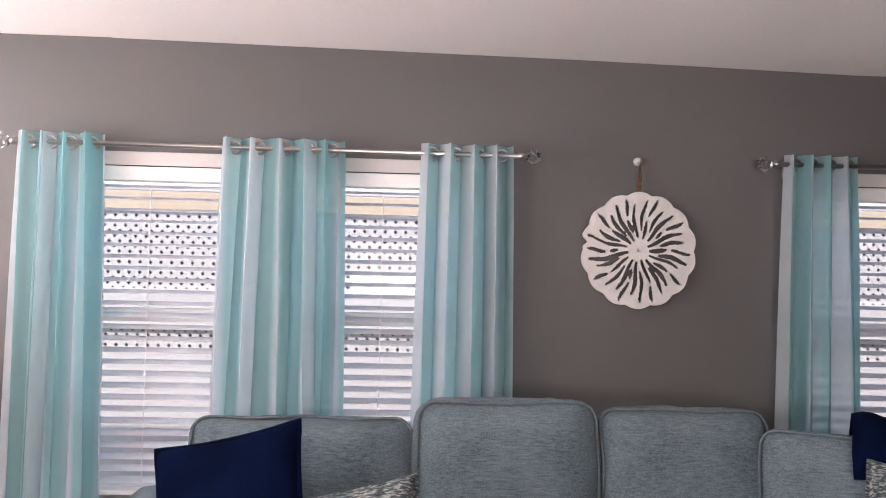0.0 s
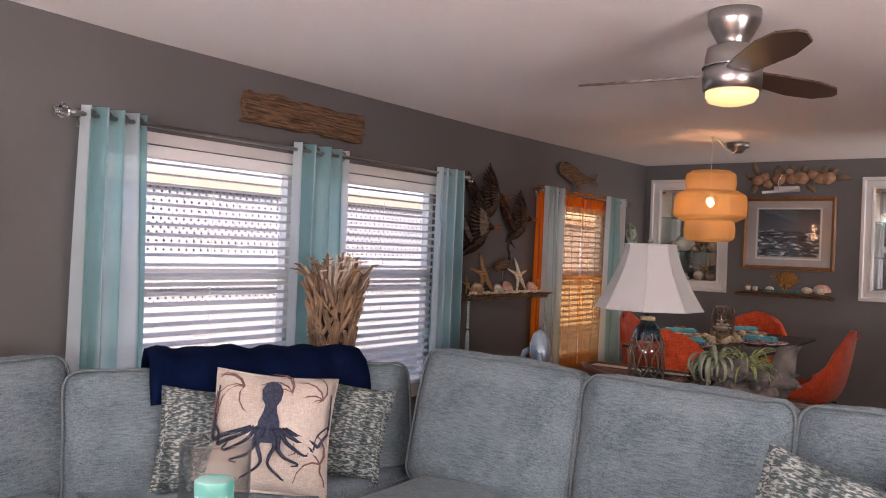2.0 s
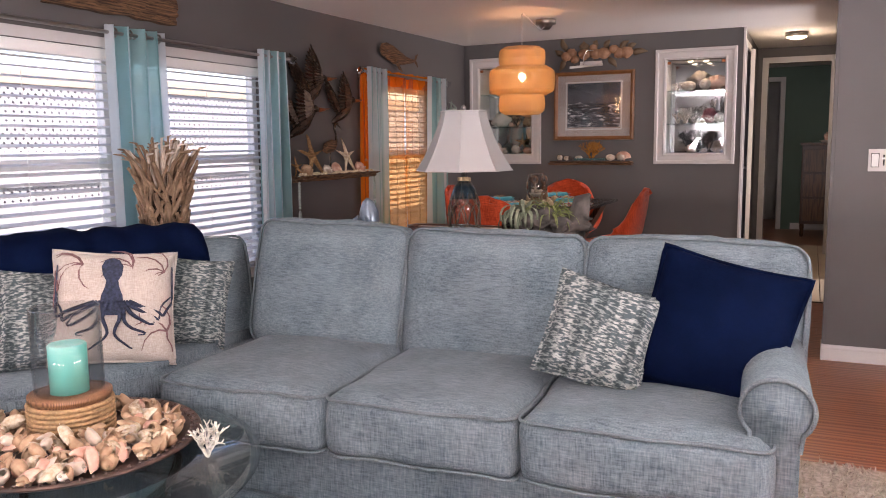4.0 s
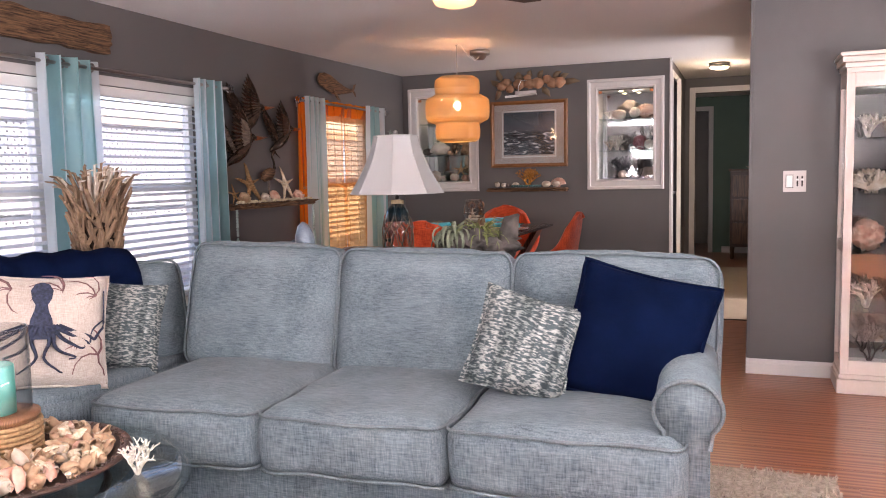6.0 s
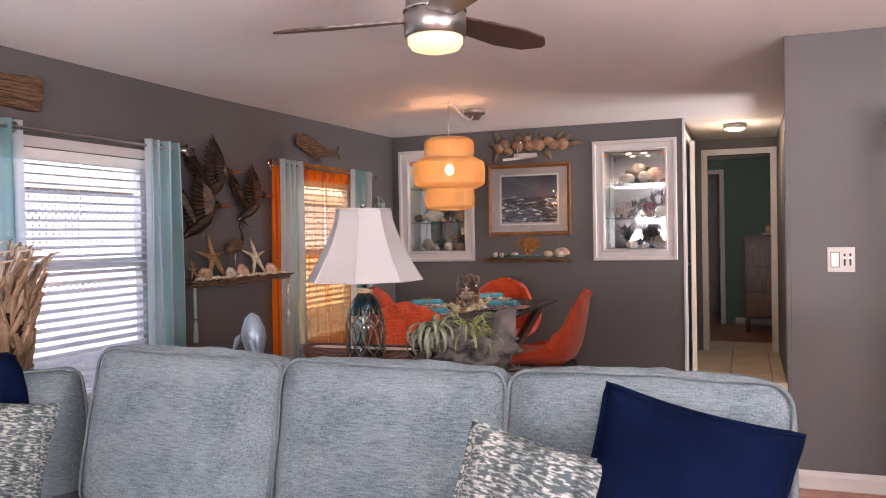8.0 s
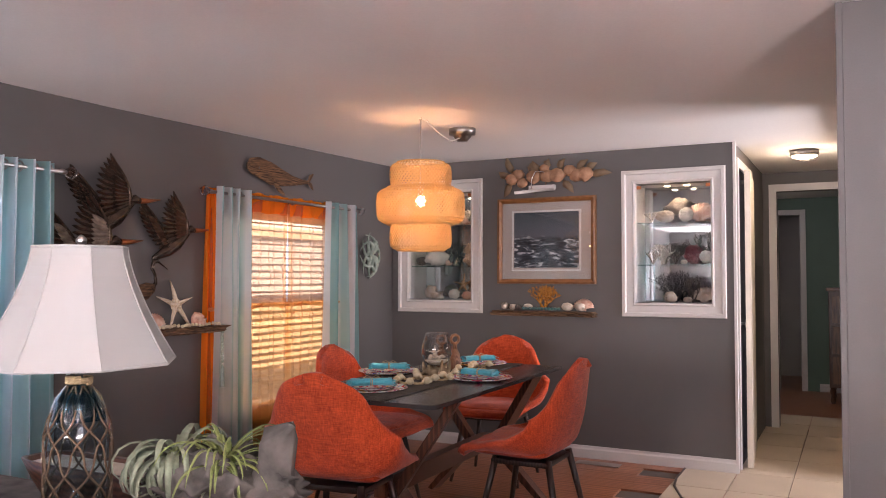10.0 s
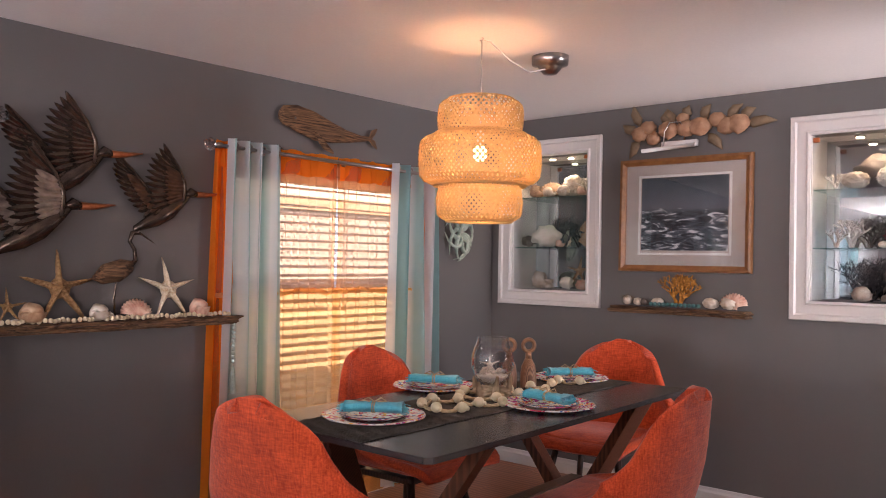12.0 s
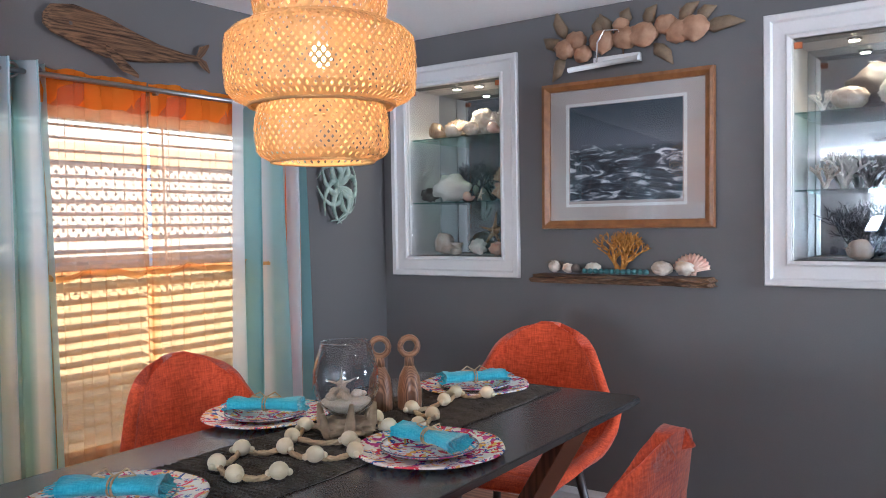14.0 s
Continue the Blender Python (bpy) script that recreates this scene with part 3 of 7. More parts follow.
curtain(5.86, 6.26, 0.04, folds=4, seed=8, spread=1.15)
def wavy(bm, amount, rate, seed):
    for v in bm.verts:
        v.co.z += amount * (math.sin(v.co.y * rate + seed) + 0.5 * math.sin(v.co.y * rate * 2.3 + seed * 2))
    return bm


for y0, y1, sd, side in ((4.79, 5.50, 11, -1), (5.51, 6.22, 12, 1)):
    w = y1 - y0
    p = thing("orange_sheer_curtain", "thin orange sheer curtain panel with a wavy gathered band", "curtain", pose(0.05, (y0 + y1) / 2, 0), "orange sheers")
    part("upper_cloth", drape(w, w * 1.01, 1.75, 1.09, 7, 0.009, 1.0, sd), ORANGE_SHEER, p)
    part("lower_cloth", drape(w * 1.01, w * 1.05, 1.105, 0.02, 7, 0.009, 1.0, sd), ORANGE_LOWER, p, "deeper orange lower cloth", False, pose(0.004, 0, 0))
    part("heading", wavy(drape(w * 0.995, w * 0.995, 1.765, 1.65, 7, 0.009, 1.0, sd, rows=3), 0.004, 40, sd), ORANGE_HEM, p, "doubled orange heading", False, pose(0.006, 0, 0))
    part("gathered_band", wavy(drape(w * 1.0, w * 1.0, 1.10, 1.078, 7, 0.010, 1.0, sd, rows=2), 0.009, 21, sd), ORANGE_BAND, p, "pale wavy gathered band", False, pose(0.012, 0, 0))
    part("edge_hem", drape(0.075, 0.17, 1.76, 0.02, 2, 0.012, 1.0, sd + 5), ORANGE_HEM, p, "folded orange side hem", False, pose(0.008, side * (w / 2 - 0.03), 0))

# ---------- outdoors ----------
CONCRETE = material("concrete", (0.55, 0.53, 0.50), 0.85, vary=0.1, scale=2)
SIDING = material("white_siding", (0.66, 0.66, 0.65), 0.5, vary=0.03)
BEIGE = material("beige_siding", (0.62, 0.52, 0.38), 0.6, vary=0.05)
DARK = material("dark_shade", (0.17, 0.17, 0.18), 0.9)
structure("ground", box(-400, -400, -0.9, 400, 400, -0.75), CONCRETE, "pale concrete ground", "ground")
fence = thing("lattice_fence", "white lattice carport screen with a beige rail", "fence", pose(-1.9, 2.5, -0.75))
bm = bmesh.new()
for z0, z1 in ((1.92, 2.39), (1.55, 1.68)):
    hgt = z1 - z0
    y = -12.0
    while y < 26.0:
        for s, xo in ((1, 0.0), (-1, 0.0032)):
            q = []
            for xx in (xo - 0.0015, xo + 0.0015):
                for dy, zz in ((-0.0185, z0), (0.0185, z0), (0.0185 + s * hgt, z1), (-0.0185 + s * hgt, z1)):
                    q.append(bm.verts.new((xx, y + dy, zz)))
            for f in ((0, 1, 2, 3), (7, 6, 5, 4), (0, 4, 5, 1), (2, 6, 7, 3), (1, 5, 6, 2), (3, 7, 4, 0)):
                bm.faces.new([q[k] for k in f])
        y += 0.062
tagged(part("lattice", bm, SIDING, fence, "white crossed lattice strips"), kind="stuff")
# dark sheets close behind the strips: shade in the holes, put in as colour
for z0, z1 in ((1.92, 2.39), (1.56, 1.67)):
    part("shade_backing", box(-0.045, -12, z0, -0.02, 26, z1), DARK, fence, "dark sheet that stands in for shade behind the lattice holes")
for z0, z1, m in ((2.39, 2.50, BEIGE), (1.68, 1.92, SIDING), (0.0, 1.55, SIDING)):
    part("rail", box(-0.03, -12, z0, 0.03, 26, z1, 0.004), m, fence)
for y in (-9.4, -7, -4.6, -2.2, 0.2, 2.6, 5.0, 7.4, 9.8, 12.2, 14.6, 17.0):
    part("post", box(-0.06, y - 0.045, 0, 0.0 - 0.032, y + 0.045, 2.52, 0.004), SIDING, fence)
house = thing("neighbour_house", "white sided neighbouring home", "house", pose(-5.5, 2.5, -0.75))
bm = bmesh.new()
for k in range(14):
    add_box(bm, -0.05, -12, 0.2 * k, 0.012 if k % 2 else 0.0, 30, 0.2 * k + 0.2)
part("wall", bm, SIDING, house)
part("roof", box(-4, -12.4, 2.8, 0.45, 12.4, 2.95, 0.01), SIDING, house)
part("window", box(0.0, 0.5, 1.5, 0.03, 2.0, 2.5, 0.004), DARK, house)

# two unseen slabs, added only to block the sun east and south
structure("carport_roof", box(5.44, -6.5, 2.16, 8.6, 5.0, 2.26), SIDING, "unseen white slab added to keep sun out of the east window", "roof")
structure("porch_roof", box(-0.2, -6.5, 2.16, 5.44, -3.4, 2.26), SIDING, "unseen white slab added to keep sun out of the south windows", "roof")
structure("roof", box(-0.14, -3.4, H + 0.1, 5.44, 13.0, H + 0.16), SIDING, "flat white roof", "roof")

# ---------- sofa ----------
def cushion_mesh(w, d, t, r=0.05, puff=0.03, seed=0, n=9, wrinkle=0.006):
    """A stuffed box cushion: w along x, d along y, t thick in z, about its centre."""
    bm = bmesh.new()
    bmesh.ops.create_cube(bm, size=2.0)
    bmesh.ops.subdivide_edges(bm, edges=bm.edges[:], cuts=n, use_grid_fill=True)
    hx, hy, hz = w / 2, d / 2, t / 2
    for v in bm.verts:
        u, q, s = v.co
        p = Vector((u * hx, q * hy, s * hz))
        inner = Vector((max(-hx + r, min(hx - r, p.x)), max(-hy + r, min(hy - r, p.y)), max(-hz + r, min(hz - r, p.z))))
        o = p - inner
        if o.length > 1e-6:
            p = inner + o.normalized() * min(o.length, r)
        bulge = puff * (1 - u ** 4) * (1 - q ** 4)
        p.z += (1 if s > 0 else -1) * bulge * abs(s)
        p.x += 0.35 * puff * (1 - s * s) * (1 - q ** 4) * u
        p.y += 0.35 * puff * (1 - s * s) * (1 - u ** 4) * q
        p += noise.noise_vector(p * 7 + Vector((seed * 3.1, 0, 0))) * wrinkle + noise.noise_vector(p * 22 + Vector((0, seed, 0))) * wrinkle * (0.25 + 0.7 * max(0.0, q) ** 4)
        v.co = p
    return bm


def rim(w, d, z, r=0.05, seed=0, wrinkle=0.006):
    """The line of a cushion's welt, all the way round."""
    pts = []
    hx, hy = w / 2, d / 2
    for cx, cy, a0 in ((hx - r, hy - r, 0), (-hx + r, hy - r, 90), (-hx + r, -hy + r, 180), (hx - r, -hy + r, 270)):
        for k in range(6):
            a = radians(a0 + 18 * k)
            pts.append(Vector((cx + r * math.cos(a), cy + r * math.sin(a), z)))
    out = []
    for a, b in zip(pts, pts[1:] + pts[:1]):
        steps = max(1, int((b - a).length / 0.05))
        out += [a.lerp(b, i / steps) for i in range(steps)]
    return [p + noise.noise_vector(p * 7 + Vector((seed * 3.1, 0, 0))) * wrinkle for p in out]


def sofa_cushion(name, parent, w, d, t, at, seed, puff=0.03):
    c = part(name, cushion_mesh(w, d, t, 0.045, puff, seed, 15, 0.007), SOFA, parent, "", True, at)
    for z in (t / 2 - 0.012, -t / 2 + 0.012):
        part("piping", tube(rim(w - 0.004, d - 0.004, z, 0.05, seed, 0.008), 0.0048, 7, True), PIPING, c, "", True)
    return c


sofa = thing("sectional_sofa", "large pale blue-grey linen sectional sofa with loose cushions", "sofa", pose(0, 0, 0))
TURN = 3.0


def along(x, y, z, rx=0, ry=0, rz=0):
    """A pose in the wing that stands across the room, slightly turned."""
    return Matrix.Translation((1.25, 1.9, 0)) @ Matrix.Rotation(radians(TURN), 4, "Z") @ pose(x, y, z, rx, ry, rz)


# wing across the room: x runs from its corner to its arm
part("base", box(-0.1, -0.54, 0.05, 1.80, 0.36, 0.32, 0.02, along(0, 0, 0)), SOFA, sofa, "", True)
part("base_rail", box(-0.12, -0.575, 0.05, 1.81, -0.541, 0.16, 0.012, along(0, 0, 0)), SOFA, sofa, "", True)
part("back_frame", box(-0.05, 0.16, 0.27, 1.86, 0.37, 0.82, 0.05, along(0, 0, 0)), SOFA, sofa, "", True)
for i, (x0, x1) in enumerate(((0.05, 0.63), (0.63, 1.19), (1.19, 1.80))):
    sofa_cushion("seat_cushion", sofa, x1 - x0, 0.74, 0.18, along((x0 + x1) / 2, -0.25, 0.415), 3 + i, 0.02)
for i, (x0, x1) in enumerate(((0.0, 0.61), (0.61, 1.235), (1.235, 1.885))):
    lift, tip = ((0.022, -2.2), (0.006, -0.8), (0.0, -1.6))[i]
    sofa_cushion("back_cushion", sofa, x1 - x0 - 0.006, 0.46, 0.17, along((x0 + x1) / 2, 0.065, 0.655 + lift, 78) @ pose(0, 0, 0, 0, 0, tip), 11 + i, 0.05)
# the rolled arm
bm = bmesh.new()
ROLL = [(0.005 + 0.082 * math.cos(radians(a)), 0.575 + 0.075 * math.sin(radians(a))) for a in range(-45, 226, 15)]
prof = [(-0.055, 0.05), (0.058, 0.05), (0.058, 0.48), *ROLL, (-0.055, 0.46)]
add_prism(bm, prof, -0.56, 0.14, along(1.795, 0, 0) @ Matrix(((1, 0, 0, 0), (0, 0, 1, 0), (0, 1, 0, 0), (0, 0, 0, 1))))
bmesh.ops.recalc_face_normals(bm, faces=bm.faces)
bmesh.ops.bevel(bm, geom=[e for e in bm.edges if e.calc_length() < 0.45], offset=0.006, segments=2, affect="EDGES")
part("arm", bm, SOFA, sofa, "", True)
part("piping", tube([along(1.795, 0, 0) @ Vector((x, -0.562, z)) for x, z in prof[2:]], 0.006, 7), PIPING, sofa, "", True)
# wing along the windows
part("base", box(0.12, -0.78, 0.05, 1.02, 0.95, 0.32, 0.02), SOFA, sofa, "", True)
part("back_frame", box(0.17, -0.76, 0.27, 0.40, 0.95, 0.74, 0.05), SOFA, sofa, "", True)
part("arm", box(0.14, -0.99, 0.05, 1.02, -0.785, 0.56, 0.06), SOFA, sofa, "", True)
for i, (y0, y1) in enumerate(((-0.76, -0.19), (-0.19, 0.38), (0.38, 0.94))):
    sofa_cushion("seat_cushion", sofa, y1 - y0, 0.66, 0.18, pose(0.74, (y0 + y1) / 2, 0.415, 0, 0, 90), 20 + i, 0.02)
for i, (y0, y1, dz, lean) in enumerate(((-0.74, -0.06, -0.045, 66), (-0.055, 0.50, 0.018, 79), (0.505, 1.035, 0.0, 78))):
    sofa_cushion("back_cushion", sofa, y1 - y0 - 0.006, 0.46, 0.17, pose(0.50, (y0 + y1) / 2, 0.655 + dz, 0, 0, 90) @ pose(0, 0, 0, lean, 0, (1.5, -1.2, 0.6)[i]), 30 + i, (0.045, 0.05, 0.04)[i])
# corner wedge with a slanting back
CORNER = pose(0.80, 1.46, 0, 0, 0, 62)
wedge = [(1.02, 0.95), (1.22, 1.38), (1.20, 2.24), (1.0, 2.22), (0.42, 1.05), (0.40, 0.95)]
bm = bmesh.new()
add_prism(bm, wedge, 0.05, 0.315)
part("base", bm, SOFA, sofa)
bm = bmesh.new()
add_prism(bm, [(1.02, 0.96), (1.26, 1.36), (1.24, 1.98), (0.98, 2.02), (0.55, 1.12), (0.55, 0.96)], 0.325, 0.50)
bmesh.ops.bevel(bm, geom=bm.edges[:], offset=0.03, segments=3, affect="EDGES")
part("seat_cushion", bm, SOFA, sofa, "", True)
part("back_frame", box(-0.52, 0.06, 0.27, 0.56, 0.2, 0.72, 0.05, CORNER), SOFA, sofa, "", True)
sofa_cushion("back_cushion", sofa, 1.16, 0.46, 0.17, CORNER @ pose(0.06, 0.0, 0.612, 78), 41, 0.03)
for x, y in ((1.2, 1.42), (3.05, 1.5), (3.02, 2.2), (0.2, -0.9), (0.95, -0.9), (0.2, 0.9)):
    part("foot", lathe([(0.02, 0), (0.028, 0.05)], 12, pose(x, y, 0.0)), DARKWOOD, sofa)

# ---------- shared small-thing builders ----------
def west(y, z, x=0.0):
    """A frame on the window wall: x to the right, y up, z out of the wall."""
    return Matrix(((0, 0, 1, x), (1, 0, 0, y), (0, 1, 0, z), (0, 0, 0, 1)))


def north(x, z, y=YB):
    """A frame on a wall that faces the walker."""
    return Matrix(((1, 0, 0, x), (0, 0, -1, y), (0, 1, 0, z), (0, 0, 0, 1)))


DRIFT = two_tone("weathered_driftwood", (0.030, 0.013, 0.006), (0.20, 0.105, 0.05), 7, 0.9, 0.16, False, (0.9, 20, 20), 1.0)
GREYDRIFT = two_tone("grey_driftwood", (0.018, 0.015, 0.014), (0.15, 0.128, 0.115), 14, 0.9, 0.22, False, (1, 1, 1), 0.9)
PALEDRIFT = two_tone("pale_driftwood", (0.12, 0.075, 0.04), (0.48, 0.36, 0.23), 22, 0.85, 0.3, False, (1, 1, 1), 0.6)
SHELL_W = two_tone("white_shell", (0.40, 0.29, 0.20), (0.72, 0.66, 0.58), 24, 0.45, 0.25, bump=0.6)
SHELL_P = two_tone("pink_shell", (0.50, 0.19, 0.13), (0.78, 0.60, 0.47), 26, 0.45, 0.25)
SHELL_T = two_tone("tan_shell", (0.26, 0.125, 0.06), (0.62, 0.45, 0.29), 30, 0.5, 0.25)
SHELL_D = two_tone("dark_shell", (0.025, 0.02, 0.02), (0.15, 0.12, 0.10), 40, 0.6, 0.3)
STAR_T = two_tone("tan_starfish", (0.18, 0.085, 0.03), (0.44, 0.265, 0.12), 90, 0.9, 0.2, bump=0.8)
STAR_W = two_tone("pale_starfish", (0.45, 0.33, 0.20), (0.76, 0.67, 0.53), 90, 0.9, 0.2, bump=0.8)
CORAL_O = two_tone("orange_coral", (0.26, 0.095, 0.012), (0.52, 0.24, 0.04), 60, 0.95, 0.2, bump=0.8)
CORAL_R = two_tone("wine_red_coral", (0.11, 0.006, 0.014), (0.28, 0.03, 0.045), 60, 0.95, 0.2)
CORAL_W = material("white_coral", (0.74, 0.70, 0.62), 0.9, vary=0.15, scale=40, bump=0.6, bump_scale=200)
BLACKCORAL = two_tone("black_coral", (0.008, 0.012, 0.016), (0.04, 0.05, 0.06), 60, 0.9, 0.3)
BRONZE = two_tone("dark_bronze", (0.024, 0.017, 0.015), (0.17, 0.115, 0.085), 22, 0.22, 0.3, False, (1, 1, 1), 0.3)
bronze_p = BRONZE.node_tree.nodes["Principled BSDF"]
bronze_p.inputs["Metallic"].default_value = 0.75
COPPER = material("copper_patina", (0.40, 0.13, 0.05), 0.35, 0.8, vary=0.3, scale=20)
MIRROR = material("mirror_back", (0.50, 0.54, 0.55), 0.02, 1.0, vary=0.01)
GLASSEDGE = glass("green_edge_glass", (0.70, 0.93, 0.90), 0.0, 0.85)
BULB = glowing("warm_bulb", (1.0, 0.70, 0.36), 14.0)
LENS = glowing("warm_lens", (1.0, 0.80, 0.50), 14.0)


def place(name, bm, mat, at, label, category, smooth=True, group=""):
    """A small thing of one mesh."""
    return tagged(part(name, bm, mat, None, "", smooth, at), label, category, group)


def star_mesh(r, arms=5, thick=0.16, lean=0.0, seed=0):
    """A starfish in the xy plane with tapered, humped arms."""
    bm = bmesh.new()
    rnd = random.Random(seed)
    n, rings = arms * 12, 7
    angs = [rnd.uniform(-0.12, 0.12) for _ in range(arms)]
    rows = {0: [], 1: []}
    for side in (0, 1):
        c = bm.verts.new((0, 0, r * thick * (1 if side else -0.1)))
        last = None
        for k in range(1, rings + 1):
            f = k / rings
            ring = []
            for i in range(n):
                ph = (i / n * arms) % 1.0
                arm = int(i / n * arms + 0.5) % arms
                tip = abs(ph - 0.5) * 2
                rad = r * f * (0.26 + 0.74 * tip ** 5.5)
                a = 2 * math.pi * i / n + math.pi / 2 + angs[arm] * f * tip
                h = r * thick * (1 - 0.75 * f) * (0.55 + 0.45 * tip) if k < rings else 0.0
                if not side:
                    h = -0.05 * r
                ring.append(bm.verts.new((rad * math.cos(a), rad * math.sin(a), h)))
            if last is None:
                for i in range(n):
                    t = (c, ring[i], ring[(i + 1) % n]) if side else (c, ring[(i + 1) % n], ring[i])
                    bm.faces.new(t)
            else:
                for i in range(n):
                    q = (last[i], ring[i], ring[(i + 1) % n], last[(i + 1) % n])
                    bm.faces.new(q if side else q[::-1])
            last = ring
        rows[side] = last
    for i in range(n):
        bm.faces.new((rows[1][i], rows[0][i], rows[0][(i + 1) % n], rows[1][(i + 1) % n]))
    rough_up(bm, r * 0.035, 30 / (r * 10), seed)
    return bm


def scallop_mesh(r, ribs=13):
    """A ribbed fan shell standing in the xy plane, hinge at the foot."""
    bm = bmesh.new()
    n, k = ribs * 4, 8
    grid = []
    for j in range(k + 1):
        f = j / k
        line = []
        for i in range(n + 1):
            a = radians(-72 + 144 * i / n) + math.pi / 2
            w = 1 + 0.05 * math.cos(2 * math.pi * i / 4) * f
            rad = r * 1.75 * (0.06 + 0.94 * f) * w * (1 - 0.10 * abs(i / n * 2 - 1) ** 3)
            line.append(bm.verts.new((rad * math.cos(a), rad * math.sin(a), r * 0.45 * math.sin(math.pi * min(f * 0.9 + 0.1, 1)) + 0.03 * r * math.cos(2 * math.pi * i / 4) * f)))
        grid.append(line)
    for j in range(k):
        for i in range(n):
            bm.faces.new((grid[j][i], grid[j][i + 1], grid[j + 1][i + 1], grid[j + 1][i]))
    bm.normal_update()
    bmesh.ops.solidify(bm, geom=bm.faces[:], thickness=r * 0.06)
    for s in (-1, 1):
        add_box(bm, s * r * 0.05, 0, 0.0, s * r * 0.45, r * 0.28, r * 0.1, 0.0)
    return bm


def conch_mesh(r, turns=4.2, spikes=7, seed=0, opening=1.0):
    """A spiral shell lying along x with knobs round its shoulder."""
    bm = bmesh.new()
    steps, m = int(turns * 18), 10
    rings = []
    for i in range(steps + 1):
        f = i / steps
        a = 2 * math.pi * turns * f
        size = r * 0.95 * (0.04 + 0.96 * f ** 1.7)
        off = size * 0.55
        c = Vector((-1.6 * r * (1 - f) + 0.35 * r, off * math.cos(a), off * math.sin(a)))
        out = Vector((0, math.cos(a), math.sin(a)))
        knob = 1 + (0.35 if (i % 5 == 0 and f > 0.35) else 0.0)
        ring = []
        for j in range(m):
            b = 2 * math.pi * j / m
            rr = size * 0.62 * (knob if j in (0, 1, m - 1) else 1)
            ring.append(bm.verts.new(c + out * (rr * math.cos(b)) + Vector((1, 0, 0)) * (size * (0.75 + 0.5 * f * opening) * math.sin(b))))
        rings.append(ring)
    for p, q in zip(rings, rings[1:]):
        for j in range(m):
            bm.faces.new((p[j], p[(j + 1) % m], q[(j + 1) % m], q[j]))
    bm.faces.new(rings[0])
    return bm


def coral_mesh(h, seed=0, spread=0.8, depth=4, thick=0.07, stems=4, flat=False):
    """Branching coral that grows up from its foot."""
    bm = bmesh.new()
    rnd = random.Random(seed)

    def grow(p, d, length, r, level):
        q = p + d * length
        bend = (p + q) / 2 + Vector((rnd.uniform(-1, 1), 0 if flat else rnd.uniform(-1, 1), rnd.uniform(-1, 1))) * length * 0.12
        add_tube(bm, [p, bend, q], r, 5, False, [1, 0.85, 0.65])
        if level:
            for _ in range(rnd.choice((2, 2, 3))):
                e = d + Vector((rnd.uniform(-1, 1), rnd.uniform(-1, 1) * (0.15 if flat else 1), rnd.uniform(-0.3, 0.9))) * spread
                grow(q, e.normalized(), length * rnd.uniform(0.6, 0.85), r * 0.68, level - 1)

    for s in range(stems):
        a = 2 * math.pi * s / stems + rnd.uniform(-0.4, 0.4)
        d = Vector((math.cos(a) * 0.55 * spread, math.sin(a) * (0.1 if flat else 0.55) * spread, 1)).normalized()
        grow(Vector((0, 0, -0.003)), d, h * 0.34, h * thick, depth - 1)
    return bm


def lump_mesh(rx, ry, rz, seed=0, rough=0.1, sub=3, freq=3.0):
    """A rounded, uneven lump that rests on z = 0."""
    bm = bmesh.new()
    bmesh.ops.create_icosphere(bm, subdivisions=sub, radius=1.0)
    for v in bm.verts:
        k = 1 + rough * noise.noise(v.co * freq + Vector((seed * 5.3, 0, 0))) + rough * 0.5 * noise.noise(v.co * freq * 3 + Vector((0, seed, 0)))
        v.co = Vector((v.co.x * rx * k, v.co.y * ry * k, v.co.z * rz * k))
    low = min(v.co.z for v in bm.verts)
    for v in bm.verts:
        v.co.z -= low
    return bm


def loft(sections, n=14):
    """A body through (centre, half width, half height) sections that face along x."""
    bm = bmesh.new()
    rings = []
    for (x, y, z), w, h in sections:
        rings.append([bm.verts.new((x, y + h * math.sin(2 * math.pi * i / n), z + w * math.cos(2 * math.pi * i / n))) for i in range(n)])
    for a, b in zip(rings, rings[1:]):
        for i in range(n):
            bm.faces.new((a[i], a[(i + 1) % n], b[(i + 1) % n], b[i]))
    bm.faces.new(rings[0])
    bm.faces.new(rings[-1][::-1])
    bmesh.ops.recalc_face_normals(bm, faces=bm.faces)
    return bm


def moulded_frame(w, h, prof, inner=True):
    """A mitred frame round an opening w by h; prof: (outwards, proud) pairs."""
    bm = bmesh.new()
    rings = []
    for o, p in prof:
        rings.append([bm.verts.new((sx * (w / 2 + o), sy * (h / 2 + o), p)) for sx, sy in ((-1, -1), (1, -1), (1, 1), (-1, 1))])
    for a, b in zip(rings, rings[1:] + rings[:1]):
        for i in range(4):
            bm.faces.new((a[i], a[(i + 1) % 4], b[(i + 1) % 4], b[i]))
    bmesh.ops.recalc_face_normals(bm, faces=bm.faces)
    return bm


